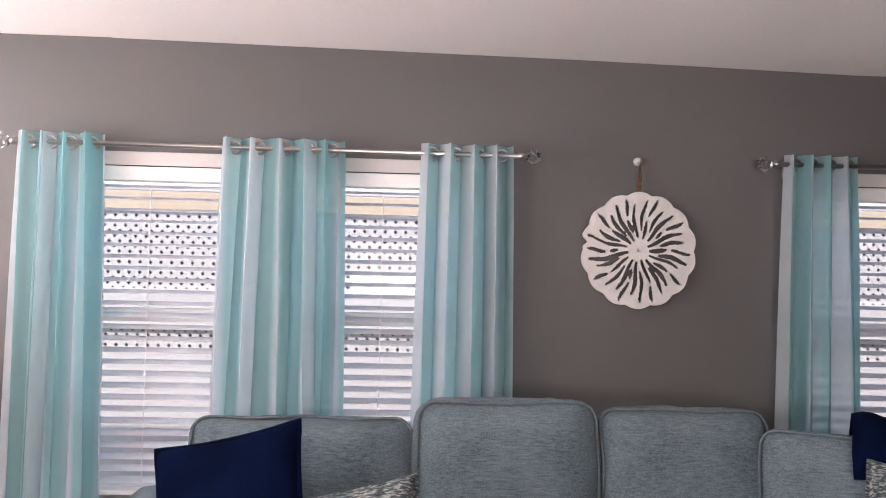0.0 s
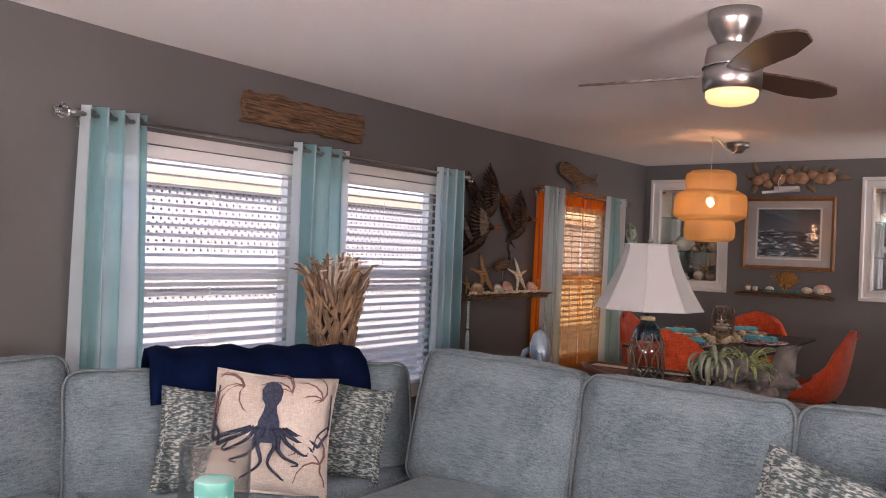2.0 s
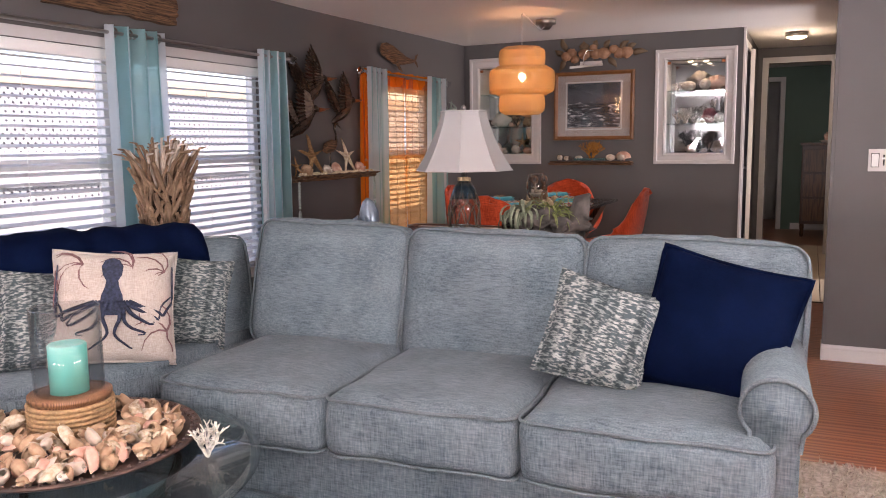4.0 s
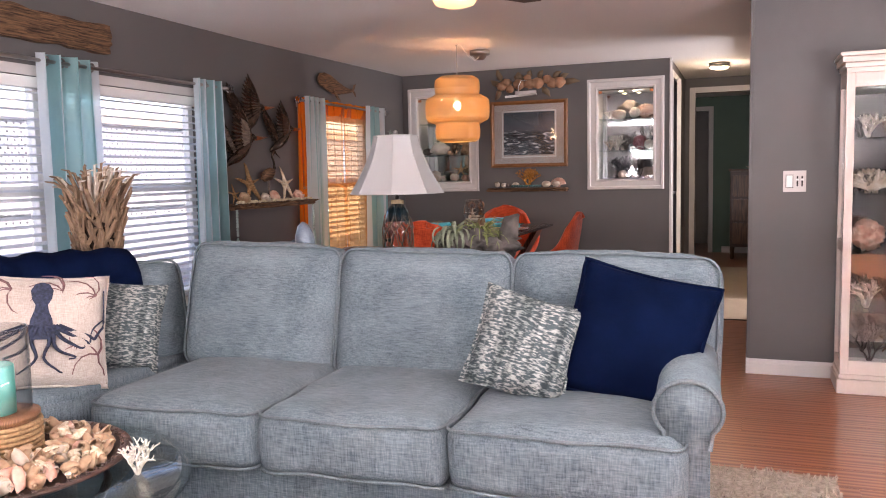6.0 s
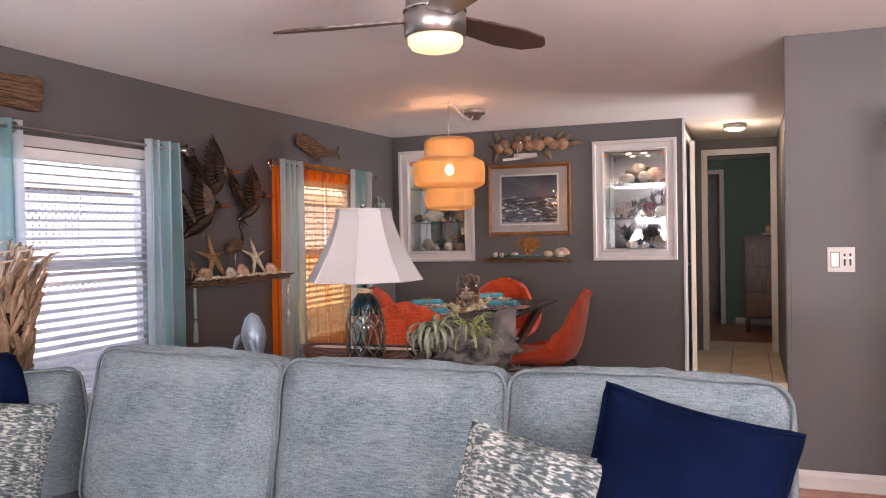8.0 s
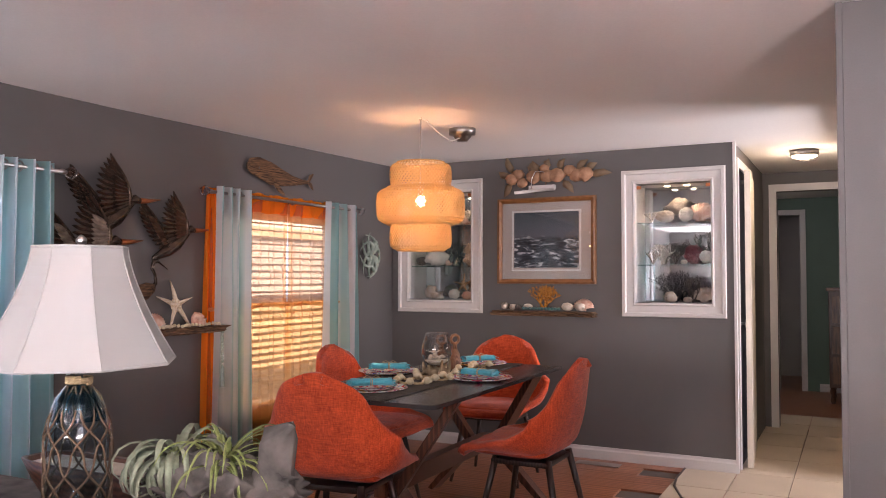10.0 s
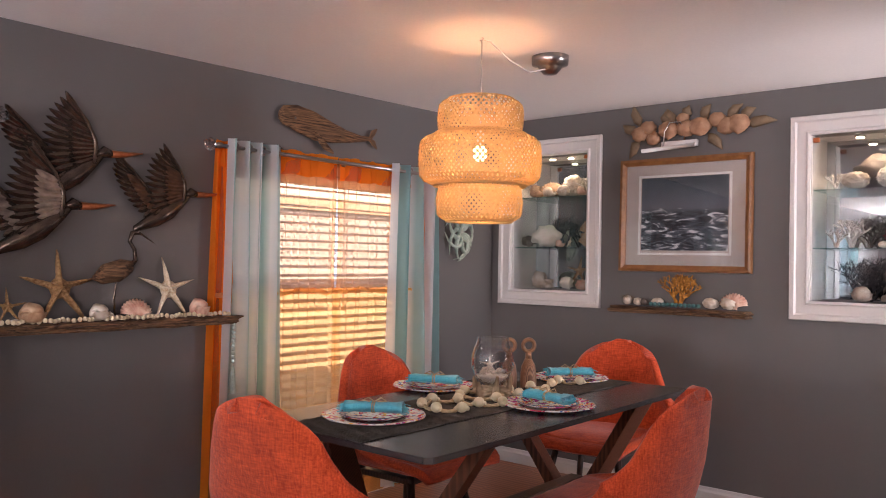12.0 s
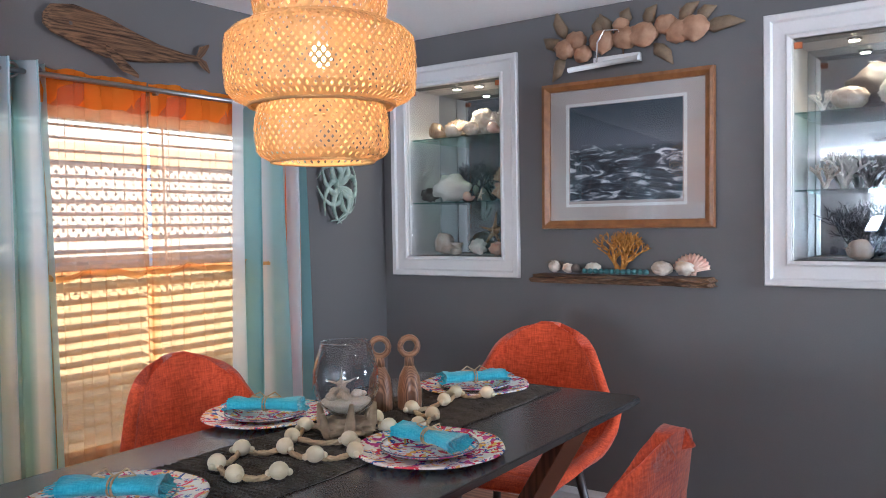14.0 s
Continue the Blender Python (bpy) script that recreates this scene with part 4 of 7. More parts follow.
# ---------- north wall: niches, picture, shelf ----------
def niche(x0, x1, z0, z1, shelves, label):
    """A recessed display case with a mirror back, glass shelves and a glass front."""
    c = thing("display_niche", label, "display cabinet", north((x0 + x1) / 2, (z0 + z1) / 2), "wall niches")
    w, h, d = x1 - x0, z1 - z0, 0.27
    bm = bmesh.new()
    t = 0.008
    for a, b, e, f in ((-w / 2 - t, -h / 2 - t, -w / 2, h / 2 + t), (w / 2, -h / 2 - t, w / 2 + t, h / 2 + t), (-w / 2, -h / 2 - t, w / 2, -h / 2), (-w / 2, h / 2, w / 2, h / 2 + t)):
        add_box(bm, a, b, -d, e, f, -0.102)
    add_box(bm, -w / 2 - t, -h / 2 - t, -d - t, w / 2 + t, h / 2 + t, -d)
    part("case", bm, WHITE, c)
    part("lining", box(-w / 2, -h / 2, -0.101, -w / 2 + 0.003, h / 2, -0.001), WHITE, c)
    part("mirror", box(-w / 2 + 0.003, -h / 2 + 0.002, -d + 0.001, w / 2 - 0.003, h / 2 - 0.002, -d + 0.005), MIRROR, c, "mirror back")
    part("frame", moulded_frame(w, h, [(0.0, -0.02), (0.0, 0.012), (0.012, 0.018), (0.02, 0.012), (0.062, 0.014), (0.07, 0.024), (0.09, 0.024), (0.094, 0.018), (0.094, 0.0)]), WHITE, c, "white moulded frame")
    for z in shelves:
        zz = z - (z0 + z1) / 2
        part("shelf", box(-w / 2 + 0.004, zz - 0.006, -d + 0.008, w / 2 - 0.004, zz, -0.03, 0.001), GLASSEDGE, c, "clear glass shelf with a green edge")
    front = part("glass_door", box(-w / 2 + 0.004, -h / 2 + 0.004, -0.018, w / 2 - 0.004, h / 2 - 0.004, -0.014), CLEAR, c)
    front.visible_shadow = False
    for s in (-1, 1):
        part("hinge", box(s * (w / 2 - 0.02) - 0.014, h / 2 - 0.035, -0.024, s * (w / 2 - 0.02) + 0.014, h / 2 - 0.012, -0.008, 0.002), COPPER, c)
    for dx in (-0.06, 0.07):
        spot = lathe([(0.026, 0), (0.026, 0.006), (0.02, 0.008), (0.0, 0.008)], 16, Matrix.Translation((dx, h / 2 - 0.001, -0.13)) @ Matrix.Rotation(radians(90), 4, "X"))
        part("spotlight", spot, NICKEL, c)
        part("lens", lathe([(0.018, 0), (0.018, 0.002), (0.0, 0.002)], 16, Matrix.Translation((dx, h / 2 - 0.009, -0.13)) @ Matrix.Rotation(radians(90), 4, "X")), LENS, c, "glowing warm lens")
    return c


niche(*NICHES[0][:2], *NICHES[0][2:], (1.345, 1.655), "white framed wall niche with shells on glass shelves")
niche(*NICHES[1][:2], *NICHES[1][2:], (1.345, 1.63), "white framed wall niche with corals on glass shelves")
for x in (0.42, 2.18):
    lamp = new("niche_lamp", bpy.data.lights.new("niche_lamp", "SPOT"))
    lamp.data.energy, lamp.data.color, lamp.data.spot_size, lamp.data.shadow_soft_size = 1.0, (1.0, 0.78, 0.5), radians(120), 0.02
    lamp.matrix_world = look((x, 7.03, 1.875), (x, 7.04, 1.0))

NY = 7.03


def shells_in(kind, x, z, s, mat, seed, label, category, y=NY, rz=0.0):
    make = {
        "conch": lambda: conch_mesh(s, 4.0, 7, seed), "fan": lambda: scallop_mesh(s), "star": lambda: star_mesh(s, 5, 0.2, 0, seed),
        "coral": lambda: coral_mesh(s, seed, 0.9, 4, 0.075, 5), "egg": lambda: lump_mesh(s, s * 0.62, s * 0.66, seed, 0.16, 4, 4.0), "rock": lambda: lump_mesh(s, s * 0.7, s * 0.75, seed, 0.45, 3, 2.4),
        "sponge": lambda: coral_mesh(s, seed, 1.25, 5, 0.05, 9, True), "brush": lambda: coral_mesh(s, seed, 1.1, 5, 0.028, 7), "sea_fan": lambda: coral_mesh(s, seed, 0.9, 5, 0.03, 4, True), "brain": lambda: lump_mesh(s, s, s, seed, 0.30, 4, 7.0)}
    bm = make[kind]()
    if kind in ("star", "fan"):
        bmesh.ops.transform(bm, matrix=Matrix.Rotation(radians(76), 4, "X"), verts=bm.verts)
    if rz:
        bmesh.ops.transform(bm, matrix=Matrix.Rotation(radians(rz), 4, "Z"), verts=bm.verts)
    low = min(v.co.z for v in bm.verts)
    place(category.replace(" ", "_"), bm, mat, pose(x, y, z - low + 0.0005), label, category, group="shells and corals")


for row in (
    ("fan", 0.31, 1.656, 0.060, SHELL_T, 1, "large tan bowl shell on a glass shelf", "shell", 7.09), ("conch", 0.26, 1.656, 0.045, SHELL_T, 2, "ribbed brown conch shell on a glass shelf", "shell", 7.0),
    ("conch", 0.36, 1.656, 0.035, SHELL_W, 3, "white murex shell on a glass shelf", "shell", 6.98), ("brain", 0.49, 1.656, 0.062, SHELL_W, 4, "round cream brain coral on a glass shelf", "coral", 7.07),
    ("egg", 0.48, 1.656, 0.05, SHELL_W, 5, "smooth cream shell on a glass shelf", "shell", 6.97), ("coral", 0.60, 1.656, 0.14, CORAL_W, 6, "white branching coral on a glass shelf", "coral", 7.06),
    ("conch", 0.61, 1.656, 0.03, SHELL_P, 7, "small pink shell on a glass shelf", "shell", 6.96),
    ("rock", 0.34, 1.346, 0.085, CORAL_W, 8, "chunky white coral on a glass shelf", "coral", 7.0), ("rock", 0.22, 1.346, 0.045, SHELL_D, 9, "dark rough shell on a glass shelf", "shell", 6.99),
    ("brush", 0.43, 1.346, 0.20, BLACKCORAL, 10, "black wiry sea whip on a glass shelf", "coral", 7.08), ("rock", 0.61, 1.346, 0.06, SHELL_T, 11, "tan ridged coral on a glass shelf", "coral", 7.07),
    ("fan", 0.61, 1.42, 0.065, SHELL_T, 12, "tall peach fan coral on a glass shelf", "coral", 7.10), ("star", 0.53, 1.346, 0.036, STAR_W, 13, "small pale starfish on a glass shelf", "starfish", 6.97),
    ("conch", 0.46, 1.346, 0.024, SHELL_P, 14, "small pink shell on a glass shelf", "shell", 6.96),
    ("conch", 0.30, 1.086, 0.06, SHELL_W, 15, "spiny white murex shell in the niche", "shell", 7.0), ("egg", 0.40, 1.086, 0.028, SHELL_W, 16, "white oval shell in the niche", "shell", 6.95),
    ("star", 0.53, 1.12, 0.095, STAR_T, 17, "brown starfish leaning in the niche", "starfish", 7.09), ("rock", 0.50, 1.086, 0.05, CORAL_W, 18, "white coral lump in the niche", "coral", 6.99), ("rock", 0.62, 1.086, 0.04, SHELL_P, 19, "pinkish shell in the niche", "shell", 6.97),
    # niche beside the hall
    ("coral", 2.02, 1.631, 0.09, CORAL_W, 21, "cream frilly coral on a glass shelf", "coral", 6.98), ("egg", 2.11, 1.631, 0.062, SHELL_W, 22, "smooth cream shell on a glass shelf", "shell", 6.99),
    ("rock", 2.19, 1.631, 0.105, SHELL_D, 23, "black mussel cluster on a glass shelf", "shell", 7.09), ("brain", 2.25, 1.631, 0.045, CORAL_W, 24, "knobbly cream coral on a glass shelf", "coral", 6.98), ("fan", 2.34, 1.631, 0.075, SHELL_P, 25, "tall cream and tan conch on a glass shelf", "shell", 7.02),
    ("coral", 2.09, 1.346, 0.16, CORAL_W, 26, "white staghorn coral on a glass shelf", "coral", 7.0), ("coral", 2.03, 1.346, 0.10, SHELL_W, 27, "pale branching coral on a glass shelf", "coral", 6.97), ("brush", 2.16, 1.346, 0.17, SHELL_D, 28, "dark bushy coral on a glass shelf", "coral", 7.09),
    ("brain", 2.29, 1.346, 0.06, CORAL_R, 29, "deep red coral mound on a glass shelf", "coral", 7.03), ("sea_fan", 2.34, 1.346, 0.22, SHELL_D, 30, "thin dark sea fan on a glass shelf", "coral", 7.10), ("brain", 2.38, 1.346, 0.04, CORAL_W, 31, "small white coral on a glass shelf", "coral", 6.97), ("egg", 2.24, 1.346, 0.022, SHELL_W, 32, "small white shell on a glass shelf", "shell", 6.95),
    ("brush", 2.13, 1.086, 0.22, BLACKCORAL, 33, "bushy blue-black coral in the niche", "coral", 7.02), ("brush", 2.17, 1.086, 0.18, BLACKCORAL, 36, "bushy blue-black coral in the niche", "coral", 7.05), ("conch", 2.14, 1.086, 0.042, SHELL_W, 34, "spiny white shell in the niche", "shell", 6.96), ("sea_fan", 2.28, 1.086, 0.17, SHELL_D, 35, "thin dark twig coral in the niche", "coral", 7.05), ("egg", 2.26, 1.086, 0.03, SHELL_W, 37, "flat white shell in the niche", "shell", 6.96), ("fan", 2.35, 1.086, 0.06, SHELL_W, 38, "large white fan shell in the niche", "shell", 7.08),
):
    shells_in(*row[:8], y=row[8], rz=(row[5] * 37) % 60 - 30)

# framed seascape
OAK = two_tone("golden_oak_frame", (0.15, 0.055, 0.016), (0.27, 0.115, 0.034), 30, 0.35, 0.3, False, (1, 1, 1), 0.08)
MAT = material("cream_mat_board", (0.52, 0.455, 0.42), 0.7, vary=0.03)


def sea_paint():
    m = bpy.data.materials.new("stormy_sea_print")
    m.use_nodes = True
    n, l = m.node_tree.nodes, m.node_tree.links
    p = n["Principled BSDF"]
    p.inputs["Roughness"].default_value = 0.5
    tc, sep, mp, t = n.new("ShaderNodeTexCoord"), n.new("ShaderNodeSeparateXYZ"), n.new("ShaderNodeMapping"), n.new("ShaderNodeTexNoise")
    l.new(tc.outputs["Object"], sep.inputs[0])
    mp.inputs["Scale"].default_value = (7, 24, 1)
    l.new(tc.outputs["Object"], mp.inputs["Vector"])
    l.new(mp.outputs[0], t.inputs["Vector"])
    t.inputs["Scale"].default_value, t.inputs["Detail"].default_value, t.inputs["Distortion"].default_value = 1.4, 7, 1.3
    waves = n.new("ShaderNodeValToRGB")
    e = waves.color_ramp.elements
    e[0].position, e[0].color = 0.40, (0.012, 0.014, 0.022, 1)
    e[1].position, e[1].color = 0.66, (0.72, 0.74, 0.78, 1)
    e.new(0.55).color = (0.07, 0.085, 0.11, 1)
    l.new(t.outputs["Fac"], waves.inputs[0])
    upper = n.new("ShaderNodeValToRGB")
    e = upper.color_ramp.elements
    e[0].position, e[0].color = 0.0, (0.12, 0.13, 0.16, 1)
    e[1].position, e[1].color = 1.0, (0.022, 0.045, 0.065, 1)
    hgt = n.new("ShaderNodeMapRange")
    hgt.inputs["From Min"].default_value, hgt.inputs["From Max"].default_value = 0.0, 0.22
    l.new(sep.outputs["Y"], hgt.inputs["Value"])
    l.new(hgt.outputs[0], upper.inputs[0])
    split = n.new("ShaderNodeMapRange")
    split.inputs["From Min"].default_value, split.inputs["From Max"].default_value = 0.015, 0.04
    wob = n.new("ShaderNodeMath")
    wob.operation = "MULTIPLY_ADD"
    l.new(t.outputs["Fac"], wob.inputs[0])
    wob.inputs[1].default_value = -0.06
    l.new(sep.outputs["Y"], wob.inputs[2])
    wob2 = n.new("ShaderNodeMath")
    wob2.inputs[1].default_value = 0.03
    l.new(wob.outputs[0], wob2.inputs[0])
    l.new(wob2.outputs[0], split.inputs["Value"])
    mix = n.new("ShaderNodeMix")
    mix.data_type = "RGBA"
    l.new(split.outputs[0], mix.inputs[0])
    l.new(waves.outputs[0], mix.inputs[6])
    l.new(upper.outputs[0], mix.inputs[7])
    l.new(mix.outputs[2], p.inputs["Base Color"])
    return m


pic = thing("framed_picture", "oak framed seascape print behind glass on the wall", "picture", north(1.287, 1.522) @ pose(0, 0, 0.012, -1.0))
part("frame", moulded_frame(0.672, 0.552, [(0.0, 0.0), (0.0, 0.016), (0.008, 0.02), (0.02, 0.026), (0.034, 0.024), (0.036, 0.0)]), OAK, pic, "golden oak frame")
part("mat_board", box(-0.336, -0.276, 0.0, 0.336, 0.276, 0.004), MAT, pic, "cream double mat")
part("mat_bevel", moulded_frame(0.50, 0.415, [(0.0, 0.004), (0.0, 0.0065), (0.012, 0.0065), (0.012, 0.004)]), VINYL, pic, "white inner mat line")
part("print", box(-0.244, -0.20, 0.004, 0.244, 0.2, 0.0055, 0, Matrix.Translation((0, 0.005, 0))), sea_paint(), pic, "dark print of waves breaking")
g = part("glass", box(-0.336, -0.276, 0.0085, 0.336, 0.276, 0.0105), CLEAR, pic)
g.visible_shadow = False
art_light = thing("picture_light", "white picture light on a chrome gooseneck", "lamp", north(1.26, 1.90, YB))
part("housing", box(-0.10, -0.012, 0.001, 0.10, 0.022, 0.03, 0.004), WHITE, art_light)
part("gooseneck", tube([(0.03, 0.02, 0.02), (0.03, 0.085, 0.03), (0.02, 0.115, 0.06), (-0.02, 0.11, 0.10), (-0.04, 0.06, 0.12), (-0.045, -0.02, 0.12)], 0.004, 8), CHROME, art_light, "", True)
part("tube_shade", tube([(-0.17, -0.035, 0.12), (0.13, -0.02, 0.12)], 0.011, 12), WHITE, art_light, "", True)

# carved swag of shells
PEACH = two_tone("peach_carved_wood", (0.24, 0.115, 0.06), (0.46, 0.27, 0.16), 24, 0.7, 0.3)
OLIVE = material("olive_brown_carving", (0.16, 0.105, 0.06), 0.7, vary=0.2, scale=20)
swag = thing("carved_wall_swag", "carved wooden swag of peach shells and leaves", "wall decoration", north(1.33, 1.985))
rs = random.Random(5)
for i, (x, y, s) in enumerate(((-0.30, -0.01, 0.042), (-0.25, 0.02, 0.04), (-0.22, -0.04, 0.035), (-0.13, 0.0, 0.048), (-0.05, 0.055, 0.032), (-0.03, 0.0, 0.045), (0.05, 0.0, 0.05), (0.14, 0.03, 0.04), (0.19, -0.005, 0.045), (0.25, 0.0, 0.05))):
    bm = lump_mesh(s * 1.18, s * 1.0, s * 0.6, i, 0.2, 3, 2.5)
    part("carved_shell", bm, PEACH, swag, "", True, pose(x, y, 0.0))
for i, (x, y, a, ln) in enumerate(((-0.36, 0.06, 110, 0.10), (-0.38, 0.0, 150, 0.08), (-0.37, -0.06, 240, 0.09), (-0.12, 0.07, 120, 0.07), (-0.04, 0.11, 80, 0.05), (0.06, 0.07, 60, 0.07), (0.10, -0.06, -50, 0.09), (0.22, 0.06, 40, 0.08), (0.33, 0.0, 0, 0.12), (0.30, 0.05, 30, 0.07), (-0.17, 0.05, 100, 0.06))):
    bm = loft([((0, 0, 0.004), 0.003, 0.003), ((ln * 0.3, 0, 0.014), 0.012, 0.024), ((ln * 0.65, 0.006, 0.014), 0.010, 0.020), ((ln, 0, 0.006), 0.002, 0.002)], 8)
    part("carved_leaf", bm, OLIVE, swag, "", True, pose(x * 0.84, y * 0.55, 0.0, 0, 0, a) @ Matrix.Diagonal((1.35, 1.2, 1.2, 1)))


def driftwood_board(name, w, h, d, at, label, seed, mat=DRIFT):
    bm = bmesh.new()
    bmesh.ops.create_cube(bm, size=1.0)
    long = [e for e in bm.edges if abs((e.verts[0].co - e.verts[1].co).x) > 0.5]
    bmesh.ops.subdivide_edges(bm, edges=long, cuts=40)
    rest_e = [e for e in bm.edges if abs((e.verts[0].co - e.verts[1].co).x) < 0.01]
    bmesh.ops.subdivide_edges(bm, edges=rest_e, cuts=7, use_grid_fill=True)
    bmesh.ops.recalc_face_normals(bm, faces=bm.faces)
    for v in bm.verts:
        p = Vector((v.co.x * w, v.co.y * h, v.co.z * d))
        k = noise.noise(Vector((p.x * 5, p.y * 40, seed))) * 0.5 + noise.noise(Vector((p.x * 16, p.y * 90, seed + 4))) * 0.35
        p.z += k * d * 0.55 * (1 if v.co.z > 0 else 0)
        p.y += noise.noise(Vector((p.x * 7, seed, v.co.y * 2))) * h * 0.13
        p.x += noise.noise(Vector((p.y * 60, seed, v.co.x))) * 0.026
        v.co = p
    return place(name, bm, mat, at, label, "wall decoration" if "plank" in name else "shelf", False)


driftwood_board("driftwood_plank", 0.80, 0.145, 0.04, west(2.50, 1.905, 0.022) @ pose(0, 0, 0, 0, 0, -0.5), "weathered brown driftwood plank hung above the window", 3)
driftwood_board("driftwood_shelf", 1.06, 0.036, 0.12, west(4.34, 0.975, 0.062), "driftwood wall shelf loaded with sea finds", 8)
driftwood_board("driftwood_shelf", 0.76, 0.034, 0.10, north(1.275, 1.0, YB - 0.052), "small driftwood wall shelf with shells", 12)
SZ = 1.022
for kind, x, s, mat, sd, lab, cat in (("brain", 0.985, 0.024, SHELL_W, 51, "small pale sea urchin on a driftwood shelf", "shell"), ("brush", 0.985, 0.06, OLIVE, 52, "tiny air plant on a driftwood shelf", "plant"), ("rock", 1.05, 0.025, SHELL_W, 53, "grey and white shell on a driftwood shelf", "shell"), ("conch", 1.085, 0.022, SHELL_D, 54, "small dark shell on a driftwood shelf", "shell"),
                                      ("egg", 1.165, 0.034, SHELL_W, 55, "white clam shell on a driftwood shelf", "shell"), ("sponge", 1.285, 0.17, CORAL_O, 56, "bushy orange-brown sponge coral on a shelf", "coral"), ("egg", 1.46, 0.042, SHELL_W, 57, "white oval shell on a driftwood shelf", "shell"), ("fan", 1.565, 0.048, SHELL_P, 58, "coral pink scallop shell on a driftwood shelf", "shell"), ("rock", 1.55, 0.035, SHELL_W, 59, "white barnacle cluster on a driftwood shelf", "shell")):
    shells_in(kind, x, SZ, s, mat, sd, lab, cat, y=YB - (0.03 if kind in ("fan",) else 0.06))
TEAL = material("teal_sea_glass", (0.05, 0.14, 0.14), 0.3, vary=0.3, scale=40)
bm = bmesh.new()
for i in range(12):
    add_ball(bm, (1.14 + i * 0.024, YB - 0.088, SZ + 0.014), 0.0125, (1.1, 0.9, 0.9), 8, 6)
place("bead_string", bm, TEAL, Matrix(), "string of dark teal beads on a driftwood shelf", "beads")

# ---------- window wall: art, birds, shelf, whale ----------
bm = bmesh.new()
R0 = 0.216
NA, NR = 340, 56
slots = []
rs = random.Random(9)
for i in range(30):
    a = 2 * math.pi * i / 30 + rs.uniform(-0.03, 0.03)
    inner = 0.16 + 0.16 * (i % 2) + rs.uniform(0, 0.06)
    outer = rs.uniform(0.5, 0.62) if i % 3 == 0 else rs.uniform(0.78, 0.93)
    slots.append((a, inner, outer, rs.uniform(0.028, 0.040)))
    if i % 3 == 0:
        slots.append((a + rs.uniform(-0.02, 0.02), outer + 0.06, 0.93, 0.032))
grid = []
for j in range(NR + 1):
    f = 0.03 + 0.97 * j / NR
    line = []
    for i in range(NA):
        a = 2 * math.pi * i / NA
        edge = 1 + 0.05 * abs(math.sin(a * 7)) - 0.04 - 0.10 * math.exp(-((a - 3.0) / 0.06) ** 2)
        line.append(bm.verts.new((R0 * f * edge * math.cos(a), R0 * f * edge * math.sin(a), 0)))
    grid.append(line)


def cut_out(a, f):
    for sa, i0, i1, w in slots:
        if i0 < f < i1:
            d = abs((a - sa + math.pi) % (2 * math.pi) - math.pi) * f
            t = (f - i0) / (i1 - i0)
            if d < w * (0.55 + 0.6 * math.sin(math.pi * t)):
                return True
    return False


for j in range(NR):
    for i in range(NA):
        if not cut_out(2 * math.pi * (i + 0.5) / NA + 0.04 * math.sin(9 * (j / NR)), 0.03 + 0.97 * (j + 0.5) / NR):
            bm.faces.new((grid[j][i], grid[j][(i + 1) % NA], grid[j + 1][(i + 1) % NA], grid[j + 1][i]))
bm.faces.new(grid[0])
bm.normal_update()
bmesh.ops.solidify(bm, geom=bm.faces[:], thickness=0.012)
disc = thing("wall_art_disc", "white wooden coral cut-out disc hung from a hook", "wall art", west(0.762, 1.405, 0.026))
part("disc", bm, material("whitewashed_wood", (0.66, 0.63, 0.60), 0.7, vary=0.08, scale=25, bump=0.2), disc)
part("rope", tube([(-0.006, 0.205, 0.008), (-0.004, 0.27, 0.008), (0.0, 0.325, 0.012), (0.006, 0.27, 0.008), (0.008, 0.205, 0.008)], 0.0035, 6), DRIFT, disc)
hook = lathe([(0.016, 0), (0.016, 0.004), (0.006, 0.008), (0.006, 0.022), (0.012, 0.028), (0.0, 0.034)], 12)
part("hook", hook, WHITE, disc, "white ceramic hook", True, pose(0, 0.335, -0.024))


COPPER_DULL = two_tone("dull_copper", (0.05, 0.022, 0.014), (0.20, 0.105, 0.065), 30, 0.38, 0.3, False, (1, 1, 1), 0.3)
COPPER_DULL.node_tree.nodes["Principled BSDF"].inputs["Metallic"].default_value = 0.6
AGED = two_tone("rubbed_bronze", (0.05, 0.03, 0.022), (0.30, 0.23, 0.18), 40, 0.32, 0.3, False, (1, 1, 1), 0.3)


def along_line(pts, f):
    """The point at share f of a bent line."""
    x = min(f, 0.9999) * (len(pts) - 1)
    i = int(x)
    return Vector(pts[i]).lerp(Vector(pts[i + 1]), x - i)


def feather(bm, root, tip, width, z0, z1, bend=0.0):
    """A pointed plate with a raised spine from root to tip."""
    root, tip = Vector(root), Vector(tip)
    d = tip - root
    side = Vector((-d.y, d.x)).normalized()
    last = None
    for f, w in ((0.0, 0.55), (0.25, 0.9), (0.55, 1.0), (0.8, 0.8), (0.94, 0.4), (1.0, 0.04)):
        c = root + d * f + side * bend * math.sin(math.pi * f)
        z = z0 + (z1 - z0) * f
        ring = [bm.verts.new((*(c + side * width * w), z)), bm.verts.new((*c, z + 0.0055)), bm.verts.new((*(c - side * width * w), z)), bm.verts.new((*c, z - 0.003))]
        if last:
            for i in range(4):
                bm.faces.new((last[i], last[(i + 1) % 4], ring[(i + 1) % 4], ring[i]))
        else:
            bm.faces.new(ring[::-1])
        last = ring
    bm.faces.new(last)


